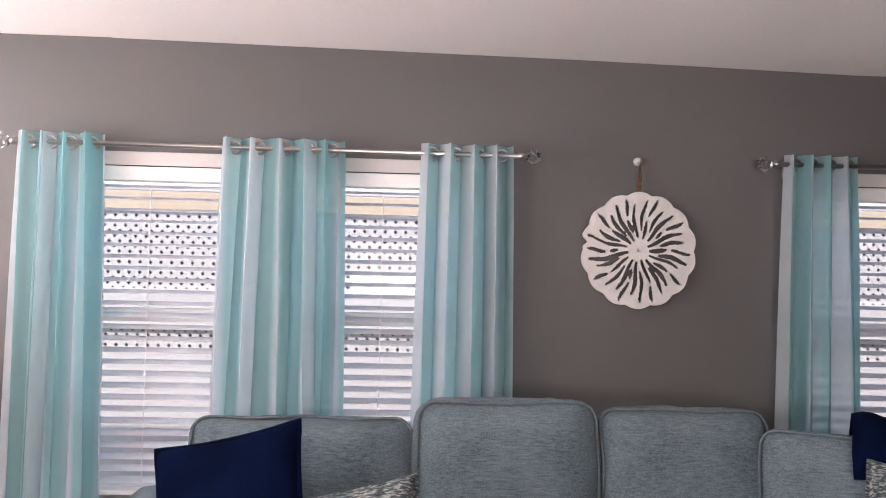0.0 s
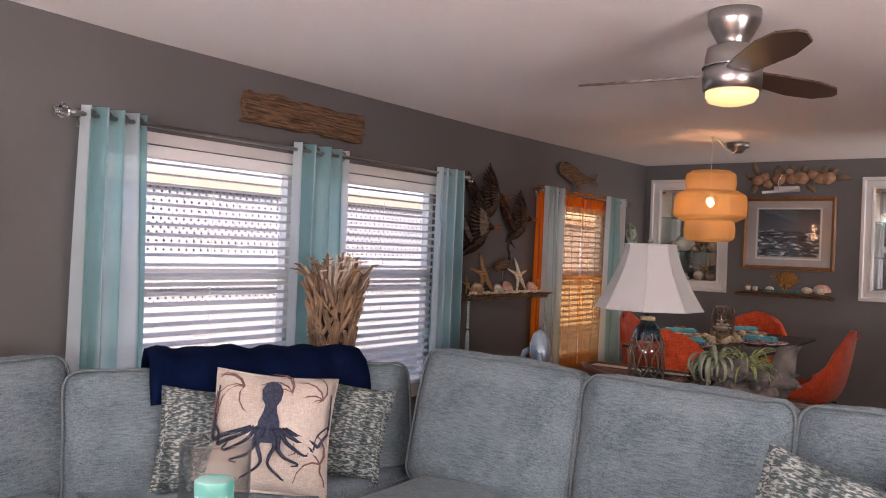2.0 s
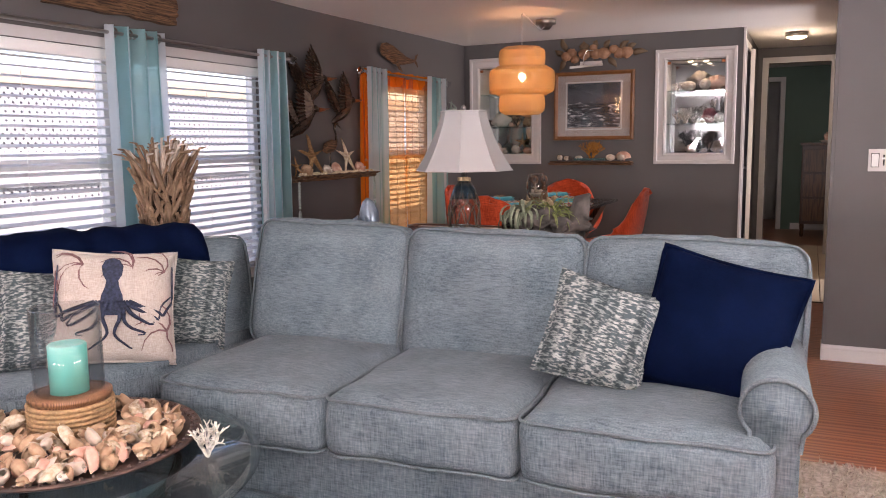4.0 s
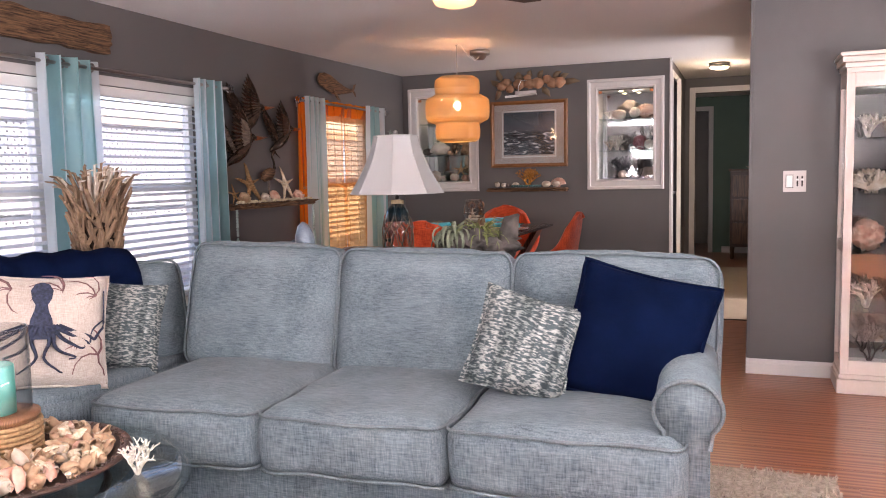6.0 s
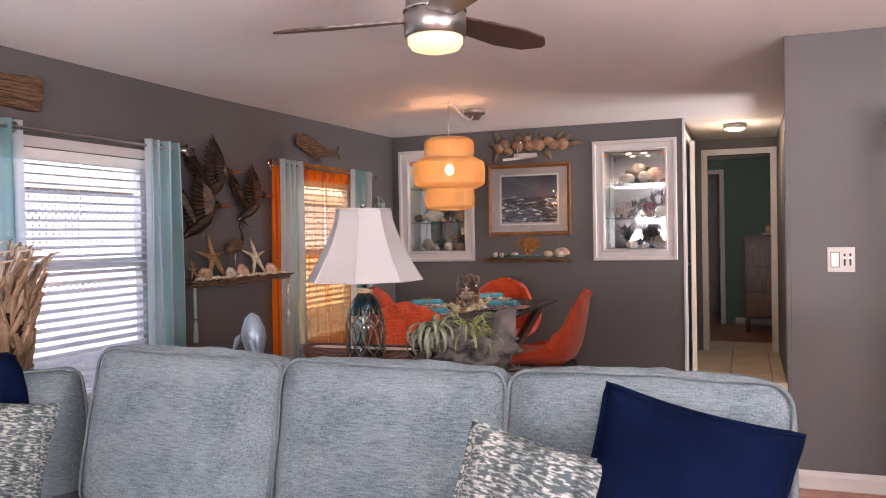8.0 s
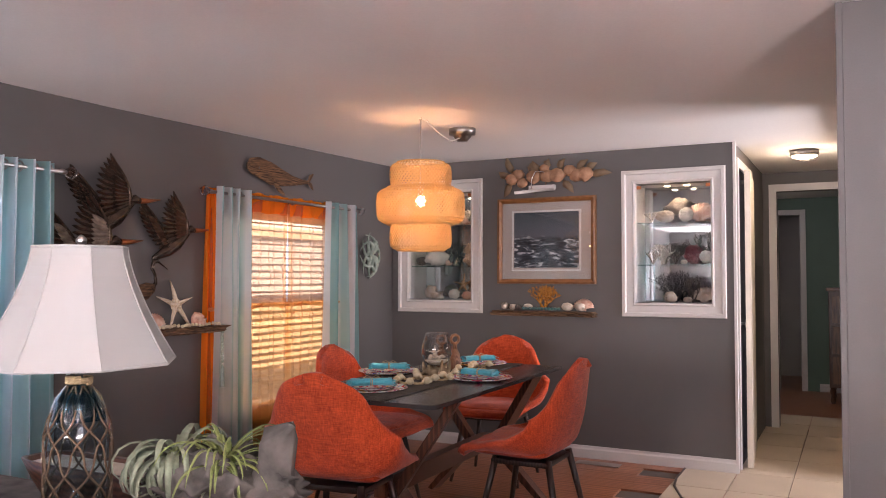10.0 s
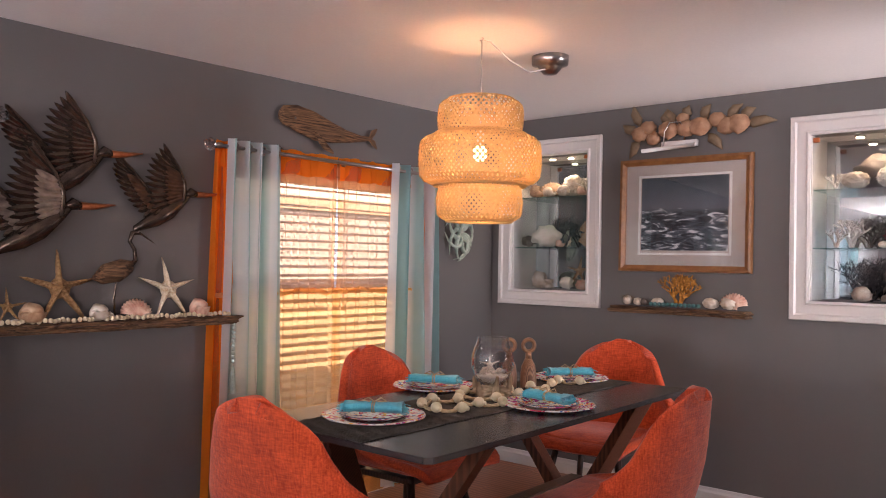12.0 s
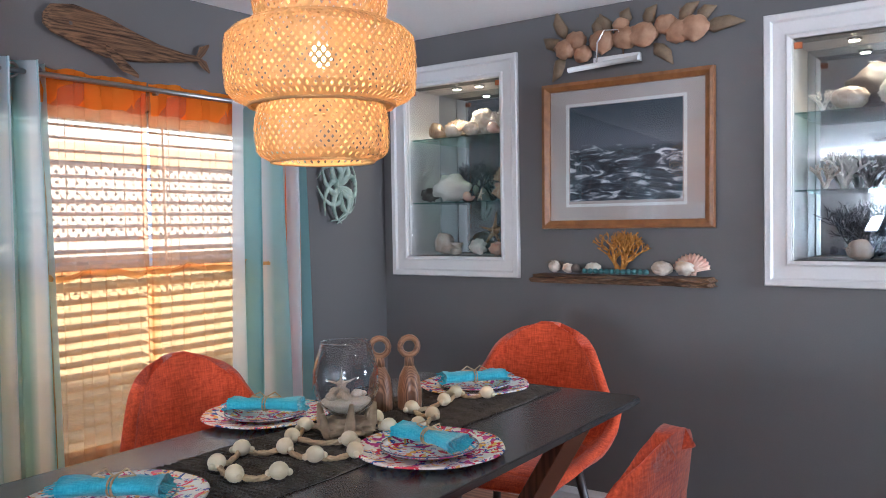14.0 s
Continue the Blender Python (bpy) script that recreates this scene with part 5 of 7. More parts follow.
def metal_bird(y, z, s, turn, aged):
    b = thing("metal_pelican", "dark bronze metal pelican in flight on the wall", "wall sculpture", west(y, z, 0.012) @ Matrix.Scale(s, 4) @ pose(0, 0, 0, 0, 0, turn), "flying pelicans")
    part("body", loft([((-0.15, -0.092, 0.012), 0.004, 0.012), ((-0.12, -0.075, 0.02), 0.014, 0.020), ((-0.06, -0.045, 0.03), 0.026, 0.034), ((-0.005, -0.012, 0.034), 0.028, 0.036), ((0.035, 0.018, 0.034), 0.018, 0.024), ((0.055, 0.035, 0.036), 0.014, 0.017), ((0.068, 0.05, 0.038), 0.012, 0.013)], 12), BRONZE, b, "", True)
    part("head", loft([((0.05, 0.052, 0.04), 0.006, 0.008), ((0.07, 0.06, 0.042), 0.017, 0.020), ((0.098, 0.055, 0.042), 0.010, 0.012)], 10), BRONZE, b, "", True)
    part("beak", loft([((0.088, 0.055, 0.042), 0.010, 0.013), ((0.14, 0.056, 0.044), 0.007, 0.010), ((0.205, 0.064, 0.046), 0.002, 0.002)], 8), COPPER, b, "long copper beak", True)
    for name, ends, roots, tips, zz in (
            ("far_wing", ((-0.06, 0.0), (-0.10, 0.06), (-0.165, 0.13), (-0.215, 0.178)), 12, ((-0.115, -0.045), (-0.175, 0.01), (-0.222, 0.075), (-0.245, 0.135), (-0.222, 0.182)), 0.010),
            ("near_wing", ((0.035, 0.02), (0.045, 0.085), (0.012, 0.16), (-0.045, 0.228)), 14, ((-0.07, -0.055), (-0.115, 0.015), (-0.128, 0.095), (-0.108, 0.175), (-0.052, 0.24)), 0.034)):
        wing = part("wing", tube([(*along_line(ends, k / 8), zz + 0.012) for k in range(9)], 0.0075, 8, False, [1.2, 1.2, 1.1, 1.0, 0.9, 0.8, 0.65, 0.5, 0.3]), BRONZE, b, "", True)
        for k in range(roots):
            f = k / (roots - 1)
            bm = bmesh.new()
            feather(bm, along_line(ends, 0.66 * f), along_line(tips, f), 0.0125, zz + 0.004 - 0.003 * (k % 2), zz + 0.010, 0.004)
            part("feather", bm, BRONZE, wing)
        for k in range(roots - 3):
            f = k / (roots - 1)
            root, tip = along_line(ends, 0.66 * f), along_line(tips, f)
            bm = bmesh.new()
            feather(bm, root, root.lerp(tip, 0.52), 0.0105, zz + 0.012 - 0.002 * (k % 2), zz + 0.013, 0.003)
            part("covert", bm, aged, wing)
    return b


metal_bird(4.065, 1.364, 1.25, 0, AGED)
metal_bird(4.19, 1.574, 1.2, 2, BRONZE)
metal_bird(4.585, 1.455, 1.08, 0, COPPER_DULL)

heron = thing("wooden_heron", "carved wooden wading bird on a thin metal leg", "figurine", west(4.335, 0.992, 0.06) @ Matrix.Scale(1.08, 4))
part("body", loft([((-0.085, 0.155, 0), 0.006, 0.008), ((-0.05, 0.168, 0), 0.026, 0.036), ((0.015, 0.182, 0), 0.032, 0.042), ((0.06, 0.195, 0), 0.016, 0.022)], 12), DRIFT, heron, "", True)
part("neck", tube([(0.05, 0.195, 0), (0.075, 0.22, 0), (0.07, 0.26, 0), (0.05, 0.29, 0), (0.06, 0.32, 0), (0.085, 0.325, 0)], 0.009, 8, False, [1.3, 1, 0.8, 0.8, 1.1, 1.2]), BRONZE, heron, "", True)
part("beak", tube([(0.085, 0.325, 0), (0.15, 0.285, 0)], 0.006, 6, False, [1, 0.2]), BRONZE, heron)
part("leg", tube([(0.0, 0.0, 0), (-0.004, 0.08, 0), (0.004, 0.165, 0)], 0.004, 6), BRONZE, heron)
part("foot", lathe([(0.03, 0), (0.03, 0.006), (0.0, 0.008)], 16, Matrix.Rotation(radians(-90), 4, "X")), BRONZE, heron)

SHZ = 0.994
def on_shelf(name, bm, mat, y, label, cat, tilt=14, x=0.045):
    bmesh.ops.transform(bm, matrix=Matrix.Rotation(radians(90), 4, "Z") @ Matrix.Rotation(radians(90 - tilt), 4, "X"), verts=bm.verts)
    low = min(v.co.z for v in bm.verts)
    place(name, bm, mat, pose(x, y, SHZ - low), label, cat, group="shelf finds")


on_shelf("starfish", star_mesh(0.152, 5, 0.19, 0, 61), STAR_T, 4.125, "large tan starfish leaning on the shelf", "starfish")
on_shelf("starfish", star_mesh(0.136, 5, 0.15, 0, 62), STAR_W, 4.575, "pale cream starfish leaning on the shelf", "starfish")
on_shelf("starfish", star_mesh(0.072, 5, 0.18, 0, 63), STAR_T, 3.94, "small speckled starfish on the shelf", "starfish")
on_shelf("scallop_shell", scallop_mesh(0.044), SHELL_P, 4.435, "pink scallop shell on the shelf", "shell")
for y, r, mt, sd, lab in ((4.02, 0.042, SHELL_T, 64, "striped round shell on the shelf"), (4.27, 0.036, SHELL_W, 65, "white spiny shell on the shelf"), (4.71, 0.042, SHELL_P, 66, "rosy conch shell on the shelf"), (4.31, 0.018, SHELL_W, 67, "small white shell on the shelf")):
    bm = conch_mesh(r, 4.0, 7, sd)
    bmesh.ops.transform(bm, matrix=Matrix.Rotation(radians(70 + sd * 9), 4, "Z"), verts=bm.verts)
    low = min(v.co.z for v in bm.verts)
    place("conch_shell", bm, mt, pose(0.07, y, SHZ - low), lab, "shell", group="shelf finds")
BEAD = material("pale_wooden_bead", (0.62, 0.52, 0.36), 0.6, vary=0.15, scale=50)
BEADT = material("pale_aqua_bead", (0.36, 0.45, 0.42), 0.6, vary=0.2, scale=50)
bm = bmesh.new()
rs = random.Random(3)
for i in range(52):
    f = i / 51
    add_ball(bm, (0.098 + 0.012 * math.sin(i * 0.9), 3.90 + 0.93 * f, SHZ + 0.010 + 0.003 * math.sin(i * 1.7)), 0.0095, (1, 1, 1), 8, 6)
garland = thing("shelf_bead_garland", "pale wooden bead garland with hanging aqua tassels", "beads", Matrix())
part("bead_strand", bm, BEAD, garland, "", True)
for y in (3.865, 4.855):
    bm = bmesh.new()
    for i in range(12):
        add_ball(bm, (0.112, y, SHZ - 0.004 - 0.018 * i), 0.0095, (1, 1, 1), 8, 6)
    part("hanging_strand", bm, BEADT, garland, "pale aqua beads", True)
    part("tassel", lathe([(0.004, 0), (0.011, -0.02), (0.015, -0.12), (0.013, -0.125), (0.0, -0.125)], 10, Matrix.Translation((0.112, y, SHZ - 0.22))), BEADT, garland, "aqua thread tassel")
bm = bmesh.new()
for i in range(16):
    s = rs.uniform(0.010, 0.02)
    add_ball(bm, (rs.uniform(0.03, 0.085), 3.90 + 0.9 * rs.random(), SHZ + s * 0.55), s, (1, 1.3, 0.6), 8, 6)
tagged(place("pebble_shells", bm, SHELL_W, Matrix(), "scattered small white shells on the shelf", "shells"), kind="stuff")

whale = thing("wooden_whale", "weathered driftwood whale carving hung on the wall", "wall carving", west(5.475, 1.895, 0.02) @ Matrix.Scale(0.96, 4))
part("body", loft([((-0.345, 0.035, 0.01), 0.006, 0.02), ((-0.32, 0.04, 0.012), 0.014, 0.048), ((-0.24, 0.035, 0.014), 0.02, 0.068), ((-0.12, 0.01, 0.014), 0.022, 0.075), ((0.0, -0.008, 0.014), 0.018, 0.056), ((0.11, -0.014, 0.012), 0.013, 0.034), ((0.22, -0.012, 0.01), 0.009, 0.018), ((0.29, -0.004, 0.01), 0.007, 0.011)], 14), DRIFT, whale)
for a, ln in ((48, 0.085), (-40, 0.075)):
    part("fluke", loft([((0, 0, 0.01), 0.006, 0.01), ((ln * 0.5, 0.006, 0.01), 0.005, 0.018), ((ln, 0.0, 0.01), 0.003, 0.004)], 8), DRIFT, whale, "", False, pose(0.285, -0.005, 0.0, 0, 0, a))
part("flipper", loft([((0, 0, 0.03), 0.007, 0.016), ((0.06, -0.05, 0.034), 0.007, 0.026), ((0.13, -0.085, 0.03), 0.004, 0.008)], 8), DRIFT, whale, "", False, pose(-0.13, -0.03, 0.0))
part("eye", lathe([(0.007, 0), (0.005, 0.004), (0, 0.005)], 8), SHELL_D, whale, "", False, pose(-0.26, 0.03, 0.033))

# curling metal leaf piece in the corner
leafy = thing("metal_leaf_sculpture", "curling grey-green metal leaf sculpture on the wall", "wall sculpture", west(6.53, 1.42, 0.006))
VERD = two_tone("verdigris_metal", (0.10, 0.16, 0.13), (0.42, 0.47, 0.40), 18, 0.6, 0.3)
rs = random.Random(21)
for i in range(13):
    a = 2 * math.pi * i / 13 + rs.uniform(-0.2, 0.2)
    pts = []
    for k in range(9):
        f = k / 8
        r = 0.15 * f
        b = a + 1.5 * f * f * (1 if i % 2 else -1)
        pts.append((r * math.cos(b) * 0.9, r * math.sin(b) * 1.15, 0.014 + 0.03 * math.sin(math.pi * f)))
    part("leaf", tube(pts, 0.012, 6, False, [0.5, 1, 1.2, 1.3, 1.2, 1, 0.8, 0.5, 0.2]), VERD, leafy, "", True)

# ---------- lights of the house ----------
def point(name, p, watts, colour, r=0.04):
    ob = new(name, bpy.data.lights.new(name, "POINT"))
    ob.data.energy, ob.data.color, ob.data.shadow_soft_size = watts, colour, r
    ob.location = p
    return ob


PX, PY = 1.155, 5.25
BAMBOO = bpy.data.materials.new("woven_bamboo")
BAMBOO.use_nodes = True
bn, bl = BAMBOO.node_tree.nodes, BAMBOO.node_tree.links
bp = bn["Principled BSDF"]
bp.inputs["Base Color"].default_value = (0.50, 0.34, 0.15, 1)
bp.inputs["Roughness"].default_value = 0.6
bt = bn.new("ShaderNodeBsdfTranslucent")
bt.inputs[0].default_value = (0.60, 0.34, 0.12, 1)
bx = bn.new("ShaderNodeMixShader")
bx.inputs[0].default_value = 0.24
bl.new(bp.outputs[0], bx.inputs[1])
bl.new(bt.outputs[0], bx.inputs[2])
bl.new(bx.outputs[0], bn["Material Output"].inputs[0])

pendant = thing("pendant_lamp", "three-tier woven bamboo pendant lamp, switched on", "pendant lamp", pose(PX, PY, 0))


def weave(z0, z1, r, strips, half=0.0028, bulge=0.012, top_in=0.0, low_in=0.0):
    """Bamboo strips that cross on the slant round a tier with rounded shoulders."""
    bm = bmesh.new()
    prof = []
    for k in range(13):
        f = k / 12
        rr = r + bulge * math.sin(math.pi * f) - (top_in * max(0, (f - 0.82) / 0.18) ** 2) - (low_in * max(0, (0.18 - f) / 0.18) ** 2)
        prof.append((rr, z0 + (z1 - z0) * f))
    turn = (z1 - z0) / r * 0.8
    for s in (-1, 1):
        for i in range(strips):
            a0 = 2 * math.pi * i / strips
            last = None
            for k, (rr, z) in enumerate(prof):
                a = a0 + s * turn * k / 12
                w = half / rr
                ro = rr + s * 0.0012 + 0.0012 * math.sin(k * 1.6 + i * math.pi)
                cur = [bm.verts.new((ro * math.cos(a + q * w), ro * math.sin(a + q * w), z)) for q in (-1.3, 1.3)]
                if last:
                    bm.faces.new((last[0], last[1], cur[1], cur[0]))
                last = cur
    return bm


for z0, z1, r, ti, li in ((1.745, 1.885, 0.160, 0.03, 0.0), (1.545, 1.748, 0.232, 0.05, 0.05), (1.405, 1.548, 0.160, 0.0, 0.03)):
    tier = tagged(part("tier", weave(z0, z1, r, int(r * 330), 0.0038, 0.010, ti, li), BAMBOO, pendant), kind="stuff")
    for z, rr in ((z0, r - li), (z1, r - ti)):
        part("rim", tube([(rr * math.cos(a), rr * math.sin(a), z) for a in [2 * math.pi * k / 40 for k in range(40)]], 0.004, 6, True), BAMBOO, tier, "", True)
for z, ra, rb in ((1.746, 0.160, 0.185), (1.547, 0.160, 0.185)):
    bm = bmesh.new()
    for i in range(64):
        a = 2 * math.pi * i / 64
        add_tube(bm, [(ra * math.cos(a), ra * math.sin(a), z), (rb * math.cos(a + 0.1), rb * math.sin(a + 0.1), z)], 0.003, 4)
    part("shoulder", bm, BAMBOO, pendant)
part("socket", lathe([(0.0, 1.77), (0.018, 1.77), (0.018, 1.70), (0.0, 1.70)], 14), WHITE, pendant)
bm = bmesh.new()
add_ball(bm, (0, 0, 1.675), 0.027, (1, 1, 1.2), 16, 12)
part("bulb", bm, BULB, pendant, "glowing warm bulb", True)
part("cord", tube([(0, 0, 1.77), (0, 0, 2.125), (0.02, 0.03, 2.12), (0.05, 0.12, 2.06), (0.06, 0.25, 2.035), (0.05, 0.38, 2.075)], 0.0032, 6), WHITE, pendant, "white fabric cord", True)
part("hook", tube([(0, 0, 2.139), (0.008, 0, 2.128), (0.0, 0, 2.118), (-0.008, 0, 2.124)], 0.003, 6), WHITE, pendant)
part("canopy", lathe([(0.0, 2.06), (0.03, 2.062), (0.05, 2.085), (0.055, 2.095), (0.078, 2.10), (0.08, 2.139), (0.0, 2.139)], 24, pose(0.05, 0.42, 0)), NICKEL, pendant, "brushed nickel ceiling canopy", True)
point("pendant_bulb", (PX, PY, 1.60), 0.95, (1.0, 0.58, 0.26), 0.035)
point("pendant_bulb_up", (PX, PY, 1.72), 1.9, (1.0, 0.48, 0.20), 0.03)

FX, FY = 2.12, 2.50
fan = thing("ceiling_fan", "brushed nickel ceiling fan with dark blades and a lit bowl", "ceiling fan", pose(FX, FY, -0.024) @ Matrix.Diagonal((1.06, 1.06, 1, 1)))
part("canopy", lathe([(0.0, 2.163), (0.085, 2.163), (0.083, 2.12), (0.06, 2.075), (0.05, 2.055), (0.05, 2.04), (0.0, 2.04)], 32), NICKEL, fan, "", True)
part("motor", lathe([(0.0, 2.045), (0.055, 2.045), (0.082, 2.035), (0.088, 2.0), (0.088, 1.965), (0.092, 1.96), (0.095, 1.93), (0.092, 1.89), (0.084, 1.885), (0.0, 1.885)], 32), NICKEL, fan, "", True)
part("band", lathe([(0.0, 1.972), (0.0965, 1.972), (0.0965, 1.965), (0.0, 1.965)], 32), CHROME, fan, "", True)
bm = lathe([(0.083, 1.889), (0.083, 1.868), (0.072, 1.85), (0.04, 1.84), (0.0, 1.838)], 28)
part("light_bowl", bm, glowing("lit_opal_glass", (1.0, 0.62, 0.26), 0.42), fan, "glowing opal glass bowl", True)
BLADE = two_tone("walnut_blade", (0.045, 0.028, 0.020), (0.10, 0.065, 0.045), 5, 0.4, 0.4, True, (1, 12, 1), 0.03, 3)
for a in (186, 66, -54):
    bm = bmesh.new()
    out = [(0.07, -0.05), (0.20, -0.062), (0.38, -0.07), (0.50, -0.055), (0.555, -0.015), (0.56, 0.01), (0.50, 0.055), (0.36, 0.068), (0.20, 0.05), (0.07, 0.035)]
    add_prism(bm, out, -0.003, 0.004)
    part("blade", bm, BLADE, fan, "dark walnut blade", False, Matrix.Translation((0, 0, 1.945)) @ Matrix.Rotation(radians(a), 4, "Z") @ Matrix.Rotation(radians(-12), 4, "X") @ Matrix.Diagonal((0.943, 0.943, 1, 1)))

hl = thing("hall_ceiling_light", "small round nickel flush ceiling light, switched on", "ceiling light", pose(2.96, 7.5, 0))
part("base", lathe([(0.0, 2.139), (0.095, 2.139), (0.095, 2.11), (0.088, 2.10), (0.0, 2.10)], 28), NICKEL, hl, "", True)
part("lens", lathe([(0.08, 2.102), (0.08, 2.095), (0.05, 2.085), (0.0, 2.082)], 28), LENS, hl, "glowing lens", True)
alarm = place("smoke_alarm", lathe([(0.0, 2.139), (0.055, 2.139), (0.05, 2.11), (0.0, 2.105)], 24, pose(2.97, 7.85, 0)), WHITE, Matrix(), "white round smoke alarm on the hall ceiling", "smoke alarm")
point("hall_lamp", (2.96, 7.5, 2.02), 1.5, (1.0, 0.80, 0.55), 0.05)
# point light without a fixture, added to brighten the green room
point("bedroom_fill", (2.2, 9.8, 1.9), 1.1, (1.0, 0.95, 0.86), 0.15)

# ---------- dining table ----------
table = thing("dining_table", "black slate-topped dining table with slanted wooden legs", "table", pose(1.345, 5.115, 0, 0, 0, 0.3))
BLACKTOP = material("charcoal_table_top", (0.048, 0.045, 0.046), 0.24, vary=0.15, scale=3)
WALNUT = two_tone("dark_walnut", (0.05, 0.018, 0.010), (0.13, 0.05, 0.028), 5, 0.35, 0.4, True, (12, 12, 1), 0.05, 4)
bm = bmesh.new()
add_prism(bm, [(-0.37, -0.82), (0.37, -0.82), (0.392, -0.80), (0.392, 0.80), (0.37, 0.82), (-0.37, 0.82), (-0.392, 0.80), (-0.392, -0.80)], 0.722, 0.74)
bmesh.ops.bevel(bm, geom=bm.edges[:], offset=0.003, segments=2, affect="EDGES")
part("tabletop", bm, BLACKTOP, table, "matte charcoal top")
for s in (-1, 1):
    for t in (-1, 1):
        bm = bmesh.new()
        a = Vector((t * 0.33, s * 0.50, 0.715))
        b = Vector((t * 0.07, s * 0.56, 0.30))
        c = Vector((t * 0.34, s * 0.60, 0.0))
        for p, q in ((a, b), (b, c)):
            d = q - p
            mtx = Matrix.Translation((p + q) / 2) @ d.to_track_quat("Z", "Y").to_matrix().to_4x4()
            add_box(bm, -0.045, -0.022, -d.length / 2 - 0.01, 0.045, 0.022, d.length / 2 + 0.01, 0.004, mtx)
        for v in bm.verts:
            v.co.z = max(v.co.z, 0.0)
            v.co.z = min(v.co.z, 0.721)
        part("leg", bm, WALNUT, table, "dark walnut slanted leg")
part("stretcher", box(-0.03, -0.60, 0.27, 0.03, 0.60, 0.36, 0.005), WALNUT, table)
part("rail", box(-0.30, -0.60, 0.69, 0.30, -0.54, 0.721, 0.003), WALNUT, table)
part("rail", box(-0.30, 0.54, 0.69, 0.30, 0.60, 0.721, 0.003), WALNUT, table)
TZ = 0.741

# chairs
def chair_shell():
    bm = bmesh.new()
    path = [(0.25, 0.405), (0.235, 0.43), (0.15, 0.435), (0.0, 0.42), (-0.12, 0.415), (-0.19, 0.445), (-0.225, 0.52), (-0.245, 0.60), (-0.258, 0.67), (-0.268, 0.73), (-0.277, 0.79), (-0.283, 0.83), (-0.287, 0.857), (-0.29, 0.874)]
    wid = [0.22, 0.25, 0.285, 0.315, 0.328, 0.328, 0.318, 0.288, 0.256, 0.23, 0.200, 0.162, 0.112, 0.045]
    drop = [0.0] * 11 + [0.004, 0.006, 0.006]
    lift = [0.0, 0.008, 0.035, 0.10, 0.165, 0.18, 0.11, 0.045, 0.01, 0.0, 0.0, 0.0, 0.0, 0.0]
    fwd = [0.0, 0.0, 0.0, 0.0, 0.02, 0.06, 0.095, 0.095, 0.08, 0.065, 0.05, 0.035, 0.018, 0.005]
    n = 18
    dense = []
    for i in range(len(path) - 1):
        for k in range(3):
            f = k / 3
            dense.append([a + (b - a) * f for a, b in zip((*path[i], wid[i], lift[i], fwd[i], drop[i]), (*path[i + 1], wid[i + 1], lift[i + 1], fwd[i + 1], drop[i + 1]))])
    dense.append([*path[-1], wid[-1], lift[-1], fwd[-1], drop[-1]])
    grid = []
    for y, z, w, li, fw, dr in dense:
        line = []
        for j in range(n + 1):
            u = j / n * 2 - 1
            line.append(bm.verts.new((w * math.sin(u * math.pi / 2 * 0.92) / math.sin(math.pi / 2 * 0.92), y + fw * abs(u) ** 2.2, z + li * abs(u) ** 3.0 - dr * abs(u) ** 2.6)))
        grid.append(line)
    for a, b in zip(grid, grid[1:]):
        for j in range(n):
            bm.faces.new((a[j], a[j + 1], b[j + 1], b[j]))
    for _ in range(2):
        bmesh.ops.smooth_vert(bm, verts=bm.verts, factor=0.35, use_axis_x=True, use_axis_y=True, use_axis_z=True)
    bmesh.ops.recalc_face_normals(bm, faces=bm.faces)
    bmesh.ops.solidify(bm, geom=bm.faces[:], thickness=0.034)
    for v in bm.verts:
        v.co += noise.noise_vector(v.co * 14) * 0.004
    return bm


def chair(at):
    c = thing("dining_chair", "orange tweed upholstered shell armchair at the dining table", "chair", at, "chairs round the table")
    part("shell", chair_shell(), ORANGE, c, "worn orange tweed shell", True)
    part("cushion", cushion_mesh(0.44, 0.40, 0.055, 0.024, 0.012, 4), ORANGE, c, "", True, pose(0, 0.035, 0.452))
    for sx in (-1, 1):
        for sy in (-1, 1):
            top, low = Vector((sx * 0.15, sy * 0.13 - 0.02, 0.41)), Vector((sx * 0.215, sy * 0.215 - 0.02, 0.0))
            d = low - top
            leg = lathe([(0.017, 0), (0.015, d.length * 0.5), (0.010, d.length)], 10, Matrix.Translation(top) @ d.to_track_quat("Z", "Y").to_matrix().to_4x4())
            part("leg", leg, DARKWOOD, c, "tapered dark wooden leg", True)
    part("mount", box(-0.17, -0.16, 0.375, 0.17, 0.13, 0.40, 0.01), DARKWOOD, c)
    return c


first = chair(pose(1.29, 4.33, 0, 0, 0, 6))
copy_thing(first, pose(0.86, 5.22, 0, 0, 0, -88))
copy_thing(first, pose(1.22, 6.10, 0, 0, 0, 184))
copy_thing(first, pose(1.83, 5.12, 0, 0, 0, 90))

# runner
bm = bmesh.new()
rs = random.Random(2)
for k in range(36):
    x = -0.17 + 0.34 * k / 35
    add_tube(bm, [(x + 0.006 * math.sin(i * 1.7 + k), -0.80 + i * 0.1, 0.0016) for i in range(17)], 0.0028, 4)
runner = thing("table_runner", "dark open-weave jute table runner", "table runner", pose(1.315, 5.10, TZ))
JUTE = woven("dark_jute", (0.018, 0.014, 0.011), (0.075, 0.06, 0.045))
tagged(part("warp", bm, JUTE, runner), kind="stuff")
bm = bmesh.new()
for k in range(130):
    y = -0.80 + 1.6 * k / 129
    add_tube(bm, [(-0.175 + i * 0.07, y + 0.005 * math.sin(i * 2.1 + k * 1.3), 0.0024) for i in range(6)], 0.0027, 4)
tagged(part("weft", bm, JUTE, runner), kind="stuff")


